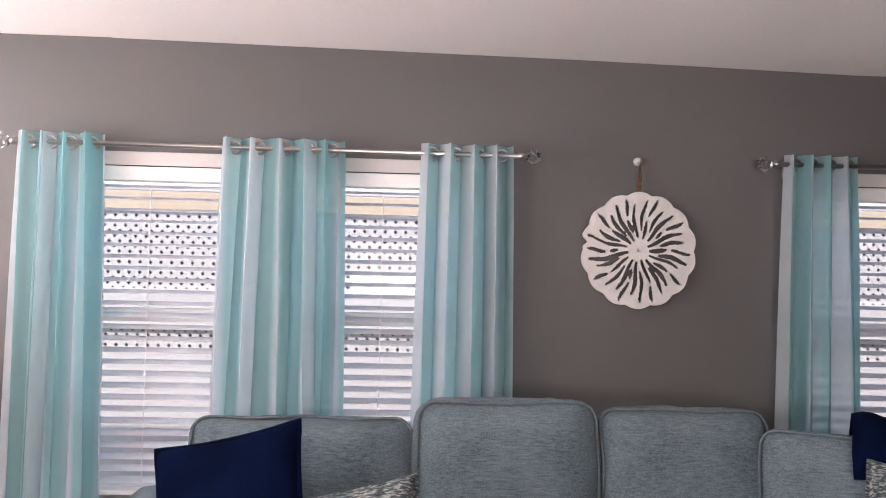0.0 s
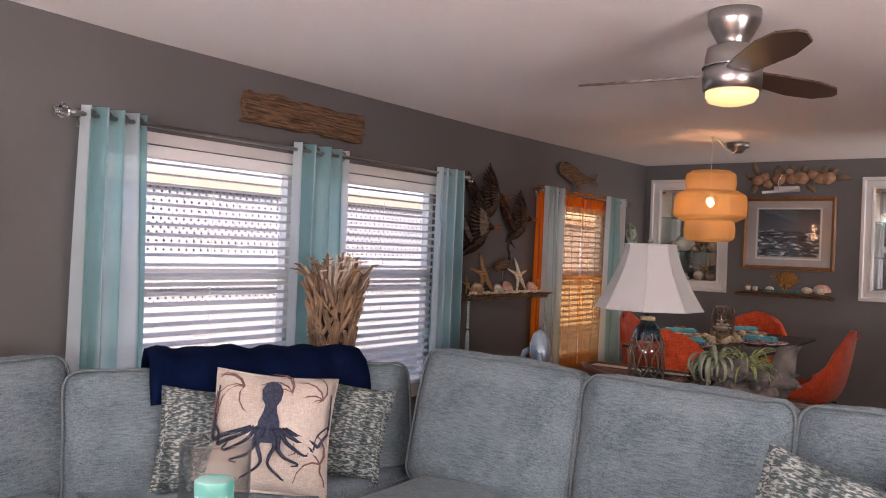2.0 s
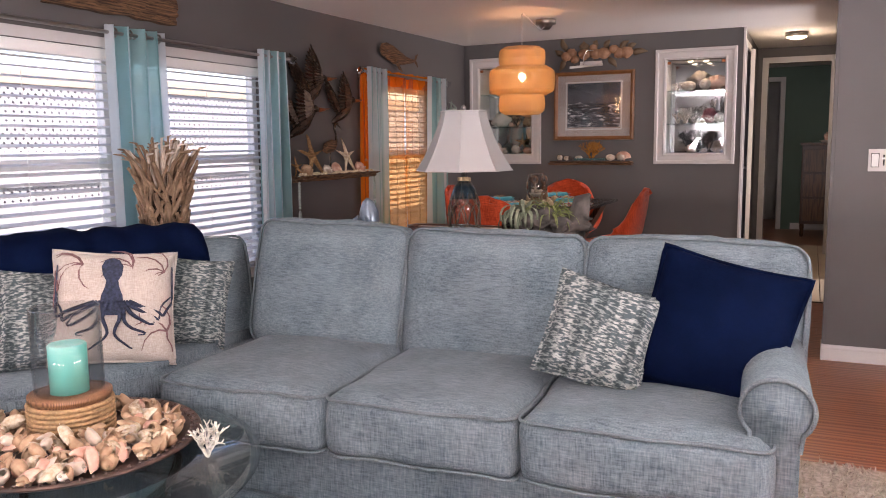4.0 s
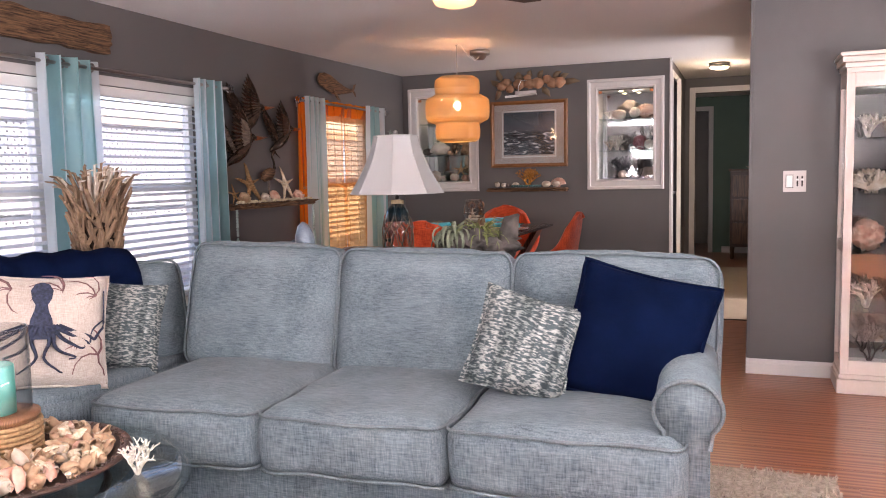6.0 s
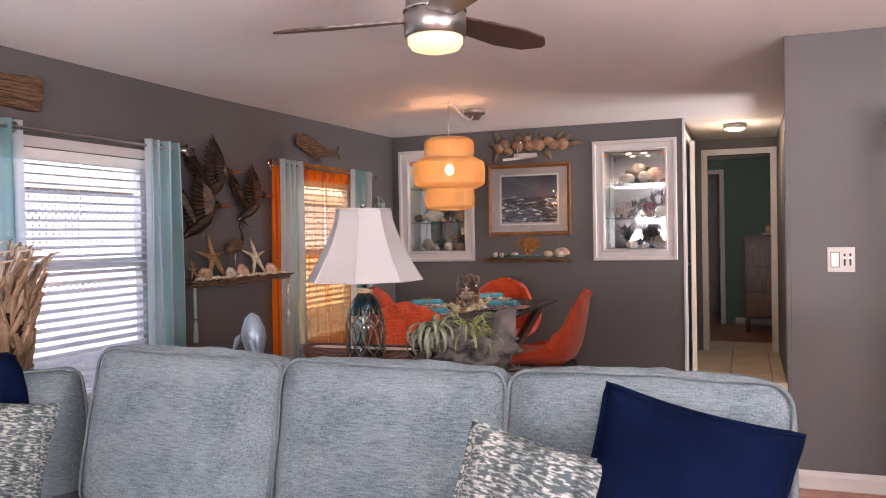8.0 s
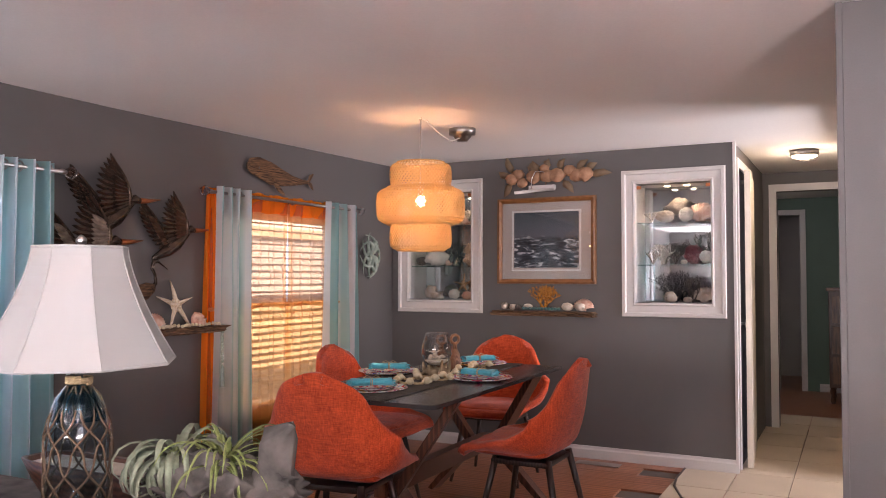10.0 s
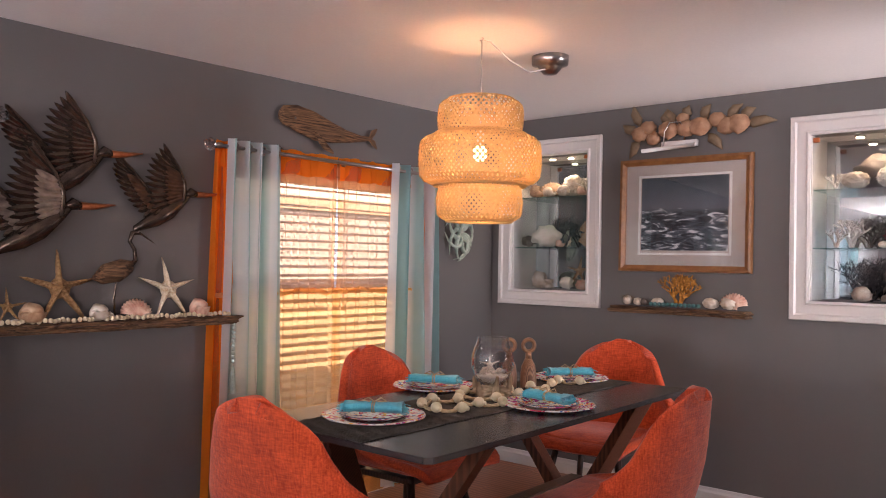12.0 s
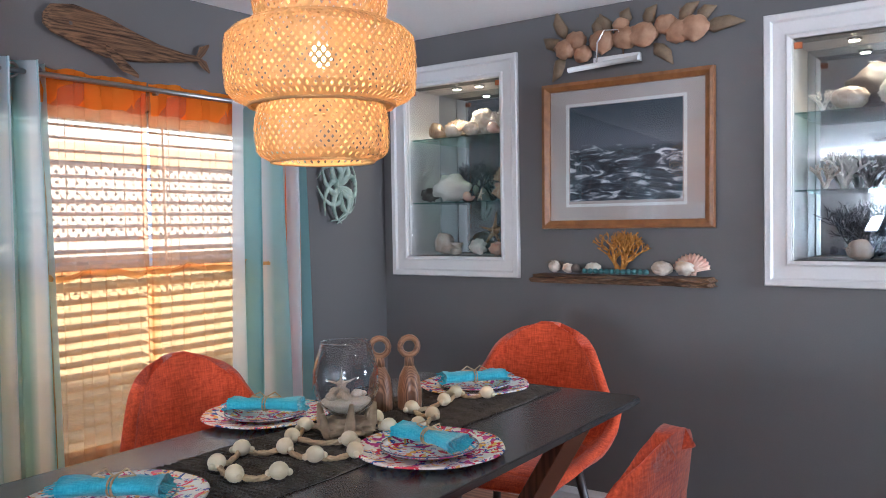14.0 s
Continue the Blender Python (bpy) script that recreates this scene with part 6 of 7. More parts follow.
def floral():
    m = bpy.data.materials.new("coral_print_melamine")
    m.use_nodes = True
    n, l = m.node_tree.nodes, m.node_tree.links
    p = n["Principled BSDF"]
    p.inputs["Roughness"].default_value = 0.25
    tc = n.new("ShaderNodeTexCoord")
    info = n.new("ShaderNodeObjectInfo")
    off = n.new("ShaderNodeVectorMath")
    l.new(tc.outputs["Object"], off.inputs[0])
    l.new(info.outputs["Random"], off.inputs[1])
    colour = None
    for scale, lo, hi, c in ((12, 0.57, 0.59, (0.75, 0.42, 0.10)), (17, 0.565, 0.58, (0.60, 0.03, 0.06)), (22, 0.59, 0.605, (0.05, 0.10, 0.35)), (11, 0.60, 0.62, (0.42, 0.05, 0.24))):
        t = n.new("ShaderNodeTexNoise")
        t.inputs["Scale"].default_value, t.inputs["Detail"].default_value, t.inputs["Distortion"].default_value = scale, 3, 3.0
        sh = n.new("ShaderNodeVectorMath")
        sh.inputs[1].default_value = (scale * 1.3, scale, 0)
        l.new(off.outputs[0], sh.inputs[0])
        l.new(sh.outputs[0], t.inputs["Vector"])
        r = n.new("ShaderNodeMapRange")
        r.inputs["From Min"].default_value, r.inputs["From Max"].default_value = lo, hi
        l.new(t.outputs["Fac"], r.inputs["Value"])
        mix = n.new("ShaderNodeMix")
        mix.data_type = "RGBA"
        l.new(r.outputs[0], mix.inputs[0])
        if colour is None:
            mix.inputs[6].default_value = (0.74, 0.72, 0.70, 1)
        else:
            l.new(colour, mix.inputs[6])
        mix.inputs[7].default_value = (*c, 1)
        colour = mix.outputs[2]
    l.new(colour, p.inputs["Base Color"])
    return m


PLATE = floral()
NAPKIN = woven("turquoise_cotton", (0.035, 0.30, 0.42), (0.11, 0.50, 0.62), 300, 0.95, 0.5, 0.3)
TWINE = material("jute_twine", (0.42, 0.31, 0.18), 0.9, vary=0.2, scale=60)
RIMBLUE = material("navy_rim", (0.03, 0.04, 0.10), 0.3)


def setting(x, y, rz, seed):
    at = pose(x, y, TZ, 0, 0, rz)
    bm = lathe([(0.0, 0.004), (0.10, 0.004), (0.145, 0.012), (0.165, 0.016), (0.167, 0.013), (0.145, 0.007), (0.10, 0.0), (0.0, 0.0)], 48)
    for v in bm.verts:
        r = math.hypot(v.co.x, v.co.y)
        if r > 0.12:
            v.co *= 1 + 0.012 * math.sin(math.atan2(v.co.y, v.co.x) * 7 + seed)
    place("dinner_plate", bm, PLATE, at, "white melamine plate printed with coloured corals", "plate", group="dinner plates")
    small = thing("salad_plate", "smaller coral print plate with a dark rim", "plate", at @ pose(0, 0, 0.0045, 0, 0, 40), "salad plates")
    part("dish", lathe([(0.0, 0.004), (0.07, 0.004), (0.095, 0.012), (0.107, 0.016), (0.108, 0.013), (0.095, 0.008), (0.07, 0.0), (0.0, 0.0)], 40), PLATE, small, "", True)
    part("rim", tube([(0.1075 * math.cos(a), 0.1075 * math.sin(a), 0.0158) for a in [2 * math.pi * k / 40 for k in range(40)]], 0.0014, 5, True), RIMBLUE, small, "dark blue rim line", True)
    nap = thing("napkin", "rolled turquoise fringed napkin tied with twine", "napkin", at @ pose(0, 0, 0.0205, 0, 0, 24), "napkins")
    bm = bmesh.new()
    n = 14
    rings = []
    for i in range(15):
        f = i / 14
        xx = -0.095 + 0.19 * f
        sq = 0.55 + 0.45 * abs(f - 0.5) * 2
        rings.append([bm.verts.new((xx, (0.036 * sq) * math.cos(2 * math.pi * j / n) * (1 + 0.12 * math.sin(3 * j + seed)), 0.017 + 0.017 * (0.8 + 0.2 * sq) * math.sin(2 * math.pi * j / n) * (1 + 0.15 * math.sin(2 * j + i + seed)))) for j in range(n)])
    for a, b in zip(rings, rings[1:]):
        for j in range(n):
            bm.faces.new((a[j], a[(j + 1) % n], b[(j + 1) % n], b[j]))
    bm.faces.new(rings[0])
    bm.faces.new(rings[-1][::-1])
    rough_up(bm, 0.004, 30, seed)
    part("roll", bm, NAPKIN, nap, "", True)
    bm = bmesh.new()
    rs = random.Random(seed)
    for s in (-1, 1):
        for k in range(26):
            yy = rs.uniform(-0.036, 0.036)
            z0 = rs.uniform(0.004, 0.03)
            add_tube(bm, [(s * 0.092, yy, z0), (s * (0.104 + rs.random() * 0.012), yy + rs.uniform(-0.006, 0.006), max(0.002, z0 - 0.006))], 0.0011, 3)
    tagged(part("fringe", bm, NAPKIN, nap), kind="stuff")
    bm = bmesh.new()
    for dx in (-0.004, 0.003):
        add_tube(bm, [(dx, 0.0225 * math.cos(a), 0.017 + 0.0175 * math.sin(a)) for a in [2 * math.pi * k / 16 for k in range(16)]], 0.0022, 5, True)
    for s in (-1, 1):
        add_tube(bm, [(0, 0, 0.034), (0.02 * s, 0.012, 0.045), (0.04 * s, 0.0, 0.036), (0.012 * s, -0.01, 0.036)], 0.002, 5)
    part("twine", bm, TWINE, nap, "natural jute twine bow")


setting(1.27, 4.57, 10, 1)
setting(1.552, 5.15, -35, 2)
setting(1.0, 5.18, 5, 3)
setting(1.26, 5.78, 25, 4)

# vase, mills, garland
vase = thing("driftwood_vase", "clear glass bowl slumped on a gnarled driftwood base", "vase", pose(1.30, 5.16, TZ))
bm = lump_mesh(0.068, 0.064, 0.02, 7, 0.5, 4, 3.0)
part("driftwood_base", bm, PALEDRIFT, vase, "pale gnarled driftwood", True)
for a, h in ((20, 0.085), (140, 0.10), (260, 0.065), (80, 0.06), (200, 0.075), (320, 0.09)):
    x, y = 0.065 * math.cos(radians(a)), 0.065 * math.sin(radians(a))
    part("driftwood_prong", tube([(x * 0.7, y * 0.7, 0.0), (x, y, h * 0.5), (x * 1.12, y * 1.05, h)], 0.014, 7, False, [1.2, 0.9, 0.35]), PALEDRIFT, vase, "", True)
part("bowl", lathe([(0.0, 0.052), (0.035, 0.055), (0.062, 0.075), (0.080, 0.115), (0.078, 0.16), (0.058, 0.225), (0.056, 0.225), (0.075, 0.16), (0.077, 0.115), (0.06, 0.078), (0.034, 0.059), (0.0, 0.056)], 32), CLEAR, vase, "clear blown glass", True)
part("bowl_lip", tube([(0.057 * math.cos(a), 0.057 * math.sin(a), 0.2255) for a in [2 * math.pi * k / 40 for k in range(40)]], 0.0018, 6, True), CRYSTAL, vase, "polished glass lip", True)
part("sand", lathe([(0.0, 0.058), (0.034, 0.061), (0.058, 0.08), (0.06, 0.086), (0.0, 0.088)], 24), material("white_sand", (0.66, 0.62, 0.55), 0.95, vary=0.15, scale=90, bump=0.4), vase, "white sand", True)
bm = star_mesh(0.042, 5, 0.15, 0, 71)
bmesh.ops.transform(bm, matrix=Matrix.Translation((-0.004, -0.012, 0.125)) @ Matrix.Rotation(radians(40), 4, "Z") @ Matrix.Rotation(radians(72), 4, "X"), verts=bm.verts)
part("starfish", bm, SHELL_W, vase, "white finger starfish", True)
bm = bmesh.new()
rs = random.Random(4)
for k in range(14):
    add_ball(bm, (rs.uniform(-0.035, 0.035), rs.uniform(-0.035, 0.035), 0.094 + rs.random() * 0.012), rs.uniform(0.007, 0.013), (1, 1.2, 0.8), 8, 6)
part("shells", bm, SHELL_W, vase, "small shells", True)
MILLWOOD = two_tone("mill_wood", (0.13, 0.055, 0.025), (0.30, 0.15, 0.075), 7, 0.4, 0.35, True, (14, 14, 1), 0.05, 3)
for x, y, rz in ((1.205, 5.40, 35), (1.262, 5.455, 50)):
    mill = thing("pepper_mill", "turned wooden mill with a ring handle", "pepper mill", pose(x, y, TZ, 0, 0, rz), "mills")
    part("body", lathe([(0.0, 0), (0.032, 0), (0.033, 0.01), (0.033, 0.05), (0.028, 0.09), (0.016, 0.115), (0.014, 0.12), (0.0, 0.12)], 20), MILLWOOD, mill, "", True)
    part("neck", lathe([(0.014, 0.12), (0.012, 0.145), (0.0, 0.15)], 14), MILLWOOD, mill, "", True)
    part("ring_handle", tube([(0.024 * math.cos(a), 0, 0.172 + 0.024 * math.sin(a)) for a in [2 * math.pi * k / 20 for k in range(20)]], 0.0085, 8, True), MILLWOOD, mill, "", True)

beads = thing("bead_garland", "cream wooden bead and rope garland on the runner", "beads", pose(0, 0, TZ))
WB = two_tone("cream_wood_bead", (0.50, 0.42, 0.26), (0.68, 0.61, 0.45), 30, 0.6, 0.3)
loop = [(1.42, 4.83), (1.36, 4.77), (1.27, 4.80), (1.23, 4.90), (1.30, 4.96), (1.40, 4.95), (1.45, 5.02), (1.38, 5.08), (1.25, 5.03), (1.20, 5.12), (1.22, 5.25), (1.30, 5.27), (1.38, 5.22), (1.43, 5.27), (1.40, 5.37), (1.31, 5.40), (1.33, 5.52), (1.30, 5.62), (1.38, 5.66)]
for i, (x, y) in enumerate(loop):
    bm = bmesh.new()
    add_ball(bm, (0, 0, 0.0), 0.0185, (1.08, 1, 0.97), 12, 10)
    for s in (-1, 1):
        add_ball(bm, (s * 0.020, 0, -0.004), 0.0075, (1, 1, 1), 8, 6)
    j = min(i + 1, len(loop) - 1)
    a = math.atan2(loop[j][1] - y, loop[j][0] - x)
    part("bead", bm, WB, beads, "", True, pose(x, y, 0.0225, 0, 0, math.degrees(a)))
rope = []
for a, b in zip(loop, loop[1:]):
    for k in range(8):
        f = k / 8
        rope.append(Vector((a[0] + (b[0] - a[0]) * f, a[1] + (b[1] - a[1]) * f, 0.021 - 0.013 * math.sin(math.pi * f))))
bm = bmesh.new()
for ph in (0, 2.1, 4.2):
    add_tube(bm, [p + Vector((0, 0.0035 * math.cos(i * 1.1 + ph), 0.0035 * math.sin(i * 1.1 + ph))) for i, p in enumerate(rope)], 0.0042, 5)
part("rope", bm, TWINE, beads, "twisted cream rope", True)
place("floor_vent", box(1.55, 6.70, 0.0, 1.85, 6.80, 0.005, 0.002), NICKEL, Matrix(), "metal floor vent in the dining floor", "vent", False)

# ---------- pillows and throw ----------
def pillow_mesh(w, h, t, seed=0, n=22, dent=0.032):
    """A stuffed square pillow in the xz plane, its face towards -y, foot at z = 0."""
    bm = bmesh.new()
    sides = []
    for s in (-1, 1):
        grid = []
        for j in range(n + 1):
            line = []
            for i in range(n + 1):
                u, v = i / n * 2 - 1, j / n * 2 - 1
                edge = max(0.0, (1 - u * u) * (1 - v * v))
                x = u * w / 2 * (1 - 0.07 * (1 - v * v) * abs(u))
                z = v * h / 2 * (1 - 0.07 * (1 - u * u) * abs(v))
                y = s * t / 2 * edge ** 0.36
                p = Vector((x, y, z))
                wr = noise.noise_vector(Vector((x * 9, s * 2.0, z * 9 + seed))) * dent * (0.3 + edge)
                p += Vector((wr.x * 0.3, wr.y * 0.55, wr.z * 0.3))
                line.append(bm.verts.new(p))
            grid.append(line)
        for j in range(n):
            for i in range(n):
                q = (grid[j][i], grid[j][i + 1], grid[j + 1][i + 1], grid[j + 1][i])
                bm.faces.new(q if s < 0 else q[::-1])
        sides.append(grid)
    bmesh.ops.remove_doubles(bm, verts=bm.verts, dist=0.0015)
    return bm


def pillow_edge(w, h, n=18):
    pts = []
    for k in range(4 * n):
        side, f = divmod(k, n)
        f = f / n * 2 - 1
        u, v = ((f, -1), (1, f), (-f, 1), (-1, -f))[side]
        pts.append((u * w / 2 * (1 - 0.07 * (1 - v * v) * abs(u)), 0, v * h / 2 * (1 - 0.07 * (1 - u * u) * abs(v))))
    return pts


WEATHERED = two_tone("grey_weathered_print", (0.055, 0.078, 0.085), (0.36, 0.37, 0.35), 60, 0.9, 0.07, False, (1.0, 1, 3.0), 0.9, level=0.53)
weather_n, weather_l = WEATHERED.node_tree.nodes, WEATHERED.node_tree.links
weather_tc, weather_map, weather_bands, weather_mix = weather_n.new("ShaderNodeTexCoord"), weather_n.new("ShaderNodeMapping"), weather_n.new("ShaderNodeTexNoise"), weather_n.new("ShaderNodeMix")
weather_map.inputs["Scale"].default_value = (26, 1, 1.2)
weather_bands.inputs["Scale"].default_value = 1.0
weather_l.new(weather_tc.outputs["Object"], weather_map.inputs["Vector"])
weather_l.new(weather_map.outputs[0], weather_bands.inputs["Vector"])
weather_mix.data_type = "RGBA"
weather_mix.blend_type = "MULTIPLY"
weather_mix.inputs[0].default_value = 0.85
weather_ramp = weather_n.new("ShaderNodeValToRGB")
weather_ramp.color_ramp.elements[0].position, weather_ramp.color_ramp.elements[0].color = 0.42, (0.30, 0.36, 0.38, 1)
weather_ramp.color_ramp.elements[1].position, weather_ramp.color_ramp.elements[1].color = 0.56, (1, 1, 1, 1)
weather_l.new(weather_bands.outputs["Fac"], weather_ramp.inputs[0])
weather_base = weather_n["Principled BSDF"].inputs["Base Color"]
weather_l.new(weather_base.links[0].from_socket, weather_mix.inputs[6])
weather_l.new(weather_ramp.outputs[0], weather_mix.inputs[7])
weather_l.new(weather_mix.outputs[2], weather_base)
LINEN = woven("cream_linen", (0.36, 0.30, 0.26), (0.54, 0.48, 0.42), 320)
INK = material("navy_ink_print", (0.022, 0.028, 0.055), 0.9, vary=0.7, scale=110)
INKR = material("faded_brown_ink", (0.17, 0.085, 0.085), 0.9, vary=0.3, scale=60)


def throw_pillow(size, t, at, mat, label, seed, flange=0.0):
    p = thing("throw_pillow", label, "pillow", at, "throw pillows")
    part("cover", pillow_mesh(size, size, t, seed), mat, p, "", True)
    part("piping", tube(pillow_edge(size, size), 0.0045 if not flange else flange, 6, True), mat, p, "", True)
    return p


throw_pillow(0.405, 0.19, along(1.645, -0.185, 0.672, -24, 12, -6), NAVY, "navy blue velvet throw pillow on the sofa", 1, 0.008)
throw_pillow(0.305, 0.18, along(1.335, -0.27, 0.655, -24, 17, 10), WEATHERED, "grey and white weathered print throw pillow", 2)
FACE = 46
octo_at = pose(1.06, 1.41, 0.675, 0, 0, FACE) @ pose(0, 0, 0, -24, 5, 0)
octo = throw_pillow(0.385, 0.15, octo_at, LINEN, "cream linen pillow printed with a navy octopus", 3)
throw_pillow(0.32, 0.14, pose(0.905, 1.295, 0.645, 0, 0, 58) @ pose(0, 0, 0, -20, 6, 0), WEATHERED, "grey and white weathered print throw pillow", 4)
throw_pillow(0.32, 0.14, pose(1.085, 1.70, 0.645, 0, 0, 34) @ pose(0, 0, 0, -20, 8, 0), WEATHERED, "grey and white weathered print throw pillow", 5)
throw_pillow(0.42, 0.16, pose(0.82, -0.55, 0.655, 0, 0, 82) @ pose(0, 0, 0, -26, -14, 0), NAVY, "navy blue velvet throw pillow on the sofa", 6, 0.008)
throw_pillow(0.36, 0.17, pose(0.98, -0.21, 0.60, 0, 0, 78) @ pose(0, 0, 0, -38, -16, 0), WEATHERED, "grey and white weathered print throw pillow", 7)


def on_pillow(u, v, size=0.385, t=0.15, lift=0.006):
    uu, vv = u / (size / 2), v / (size / 2)
    e = max(0.0, (1 - uu * uu) * (1 - vv * vv))
    return Vector((u, -t / 2 * e ** 0.36 - lift, v))


bm = bmesh.new()
n = 16
rings = []
for k, (v, w) in enumerate(((0.150, 0.004), (0.143, 0.022), (0.12, 0.033), (0.09, 0.029), (0.07, 0.018), (0.05, 0.021), (0.02, 0.032), (-0.02, 0.036), (-0.045, 0.028))):
    rings.append([bm.verts.new(on_pillow(-0.01 + w * (i / n * 2 - 1), v)) for i in range(n + 1)])
for a, b in zip(rings, rings[1:]):
    for i in range(n):
        bm.faces.new((a[i], b[i], b[i + 1], a[i + 1]))
part("octopus_print", bm, INK, octo, "navy octopus head", True)
rs = random.Random(8)
for k in range(10):
    s = -1 if k < 5 else 1
    q = k % 5 * 0.8
    pts, tap = [], []
    for i in range(22):
        f = i / 21
        u = -0.01 + s * (0.012 + 0.012 * q) + s * (0.022 + 0.046 * q) * f * 1.25 + s * 0.030 * math.sin(f * 8.5 + q * 1.7) * f
        v = -0.03 - (0.175 - 0.03 * q) * f + (0.11 + 0.02 * q) * max(0, f - 0.55) ** 1.3 * (q + 0.2)
        u = max(-0.175, min(0.175, u))
        v = max(-0.178, v)
        pts.append(on_pillow(u, v + 0.03, lift=0.0015))
        tap.append(1.3 - 1.0 * f)
    part("tentacle_print", tube(pts, 0.0068, 5, False, tap), INK, octo, "navy tentacle", True)
for k, base in enumerate(((0.15, 0.14), (0.12, 0.05), (-0.17, 0.08), (0.16, -0.06), (0.05, 0.15), (-0.10, 0.16))):
    bm = bmesh.new()
    for j in range(5):
        a = radians(rs.uniform(20, 160)) + 0.5 * j
        pts = [on_pillow(max(-0.18, min(0.18, base[0] + 0.10 * f * math.cos(a + f))), max(-0.18, min(0.18, base[1] - 0.03 + 0.10 * f * math.sin(a + f))), lift=0.001) for f in (0, 0.25, 0.5, 0.75, 1.0)]
        add_tube(bm, pts, 0.0036, 4, False, [1, 0.9, 0.7, 0.6, 0.3])
    part("coral_print", bm, INKR, octo, "faded brown coral print")

bm = bmesh.new()
cross = [(0.24, 0.50), (0.235, 0.70), (0.22, 0.86), (0.17, 0.905), (0.10, 0.918), (0.02, 0.912), (-0.05, 0.88), (-0.085, 0.83), (-0.10, 0.76)]
cols = 26
grid = []
for j, (y, z) in enumerate(cross):
    line = []
    for i in range(cols + 1):
        f = i / cols * 2 - 1
        p = Vector((0.10 + f * 0.37, y, z - 0.010))
        p += noise.noise_vector(p * 9) * 0.012 + Vector((0, -0.006, 0.006)) * math.sin(i * 1.4)
        line.append(bm.verts.new(p))
    grid.append(line)
for a, b in zip(grid, grid[1:]):
    for i in range(cols):
        bm.faces.new((a[i], a[i + 1], b[i + 1], b[i]))
bmesh.ops.recalc_face_normals(bm, faces=bm.faces)
bmesh.ops.solidify(bm, geom=bm.faces[:], thickness=0.024)
place("throw_blanket", bm, NAVY, CORNER, "folded navy blue throw draped over the sofa corner", "blanket")

# ---------- driftwood stick bundle ----------
bundle = thing("driftwood_bundle", "tall bundle of bleached driftwood sticks standing behind the sofa", "sculpture", pose(0.40, 2.355, 0))
STICK = two_tone("bleached_sticks", (0.10, 0.055, 0.032), (0.40, 0.265, 0.165), 14, 0.85, 0.3)
STUB = material("dark_stick_core", (0.045, 0.028, 0.018), 0.95)
rs = random.Random(14)
part("core", lathe([(0.05, 0), (0.045, 0.3), (0.065, 0.8), (0.075, 1.0), (0.0, 1.06)], 16), STUB, bundle)
for k in range(230):
    a = 2.4 * k + rs.uniform(-0.2, 0.2)
    f = (k + 0.5) / 230
    h = 0.60 + 0.46 * f
    r = 0.062 + 0.030 * f
    low = Vector((r * math.cos(a), r * math.sin(a), h - 0.03))
    ln, out = rs.uniform(0.06, 0.12), rs.uniform(0.02, 0.055) * (0.55 + 0.85 * f * f)
    tw = rs.uniform(-0.7, 0.7)
    tip = Vector(((r + out) * math.cos(a + tw), (r + out) * math.sin(a + tw), h + ln))
    mid = (low + tip) / 2 + Vector((rs.uniform(-1, 1), rs.uniform(-1, 1), 0)) * 0.008
    part("stick", tube([low, mid, tip], rs.uniform(0.0065, 0.0115), 6, False, [0.9, 1.05, 0.8]), STICK, bundle)
for k in range(62):
    a = rs.uniform(0, 2 * math.pi)
    r1 = rs.uniform(0.05, 0.215)
    z1 = 1.20 + rs.uniform(-0.02, 0.05) - 0.55 * max(0, r1 - 0.10)
    part("tip_branch", tube([(0.05 * math.cos(a), 0.05 * math.sin(a), 1.0), (r1 * 0.6 * math.cos(a), r1 * 0.6 * math.sin(a), 1.12), (r1 * 0.85 * math.cos(a + 0.1), r1 * 0.85 * math.sin(a + 0.1), z1 - 0.005), (r1 * math.cos(a + 0.3), r1 * math.sin(a + 0.3), z1)], 0.0085, 5, False, [1, 0.9, 0.7, 0.3]), SHELL_W if k % 2 else STICK, bundle, "pale branch tip" if k % 2 else "")

# ---------- console behind the sofa ----------
console = thing("console_table", "dark wooden console table behind the sofa", "table", pose(1.75, 2.60, 0))
part("tabletop", box(-0.76, -0.17, 0.715, 0.76, 0.17, 0.745, 0.004), GREYDRIFT, console, "grey weathered top")
part("apron", box(-0.70, -0.14, 0.64, 0.70, 0.14, 0.714, 0.003), DARKWOOD, console)
for sx in (-1, 1):
    for sy in (-1, 1):
        part("leg", box(sx * 0.70 - 0.025, sy * 0.13 - 0.025, 0.0, sx * 0.70 + 0.025, sy * 0.13 + 0.025, 0.639, 0.004), DARKWOOD, console)
CZ = 0.7455
NET = material("dark_rope", (0.10, 0.065, 0.04), 0.9, vary=0.2, scale=60)
lamp = thing("table_lamp", "blue glass table lamp in rope netting with a white shade", "lamp", pose(1.83, 2.545, CZ))
BLUEGLASS = glass("blue_tint_glass", (0.74, 0.86, 0.92), 0.02, 0.97)
part("bottle", lathe([(0.0, 0.0), (0.055, 0.0), (0.062, 0.012), (0.063, 0.17), (0.060, 0.22), (0.045, 0.27), (0.024, 0.295), (0.020, 0.31), (0.0, 0.31)], 28), BLUEGLASS, lamp, "pale blue glass bottle", True)
part("blue_shoulder", lathe([(0.0585, 0.225), (0.044, 0.268), (0.023, 0.293), (0.0, 0.295)], 24), glass("deep_blue_glass", (0.28, 0.56, 0.70), 0.02, 0.95), lamp, "deeper blue shoulder", True)
bm = bmesh.new()
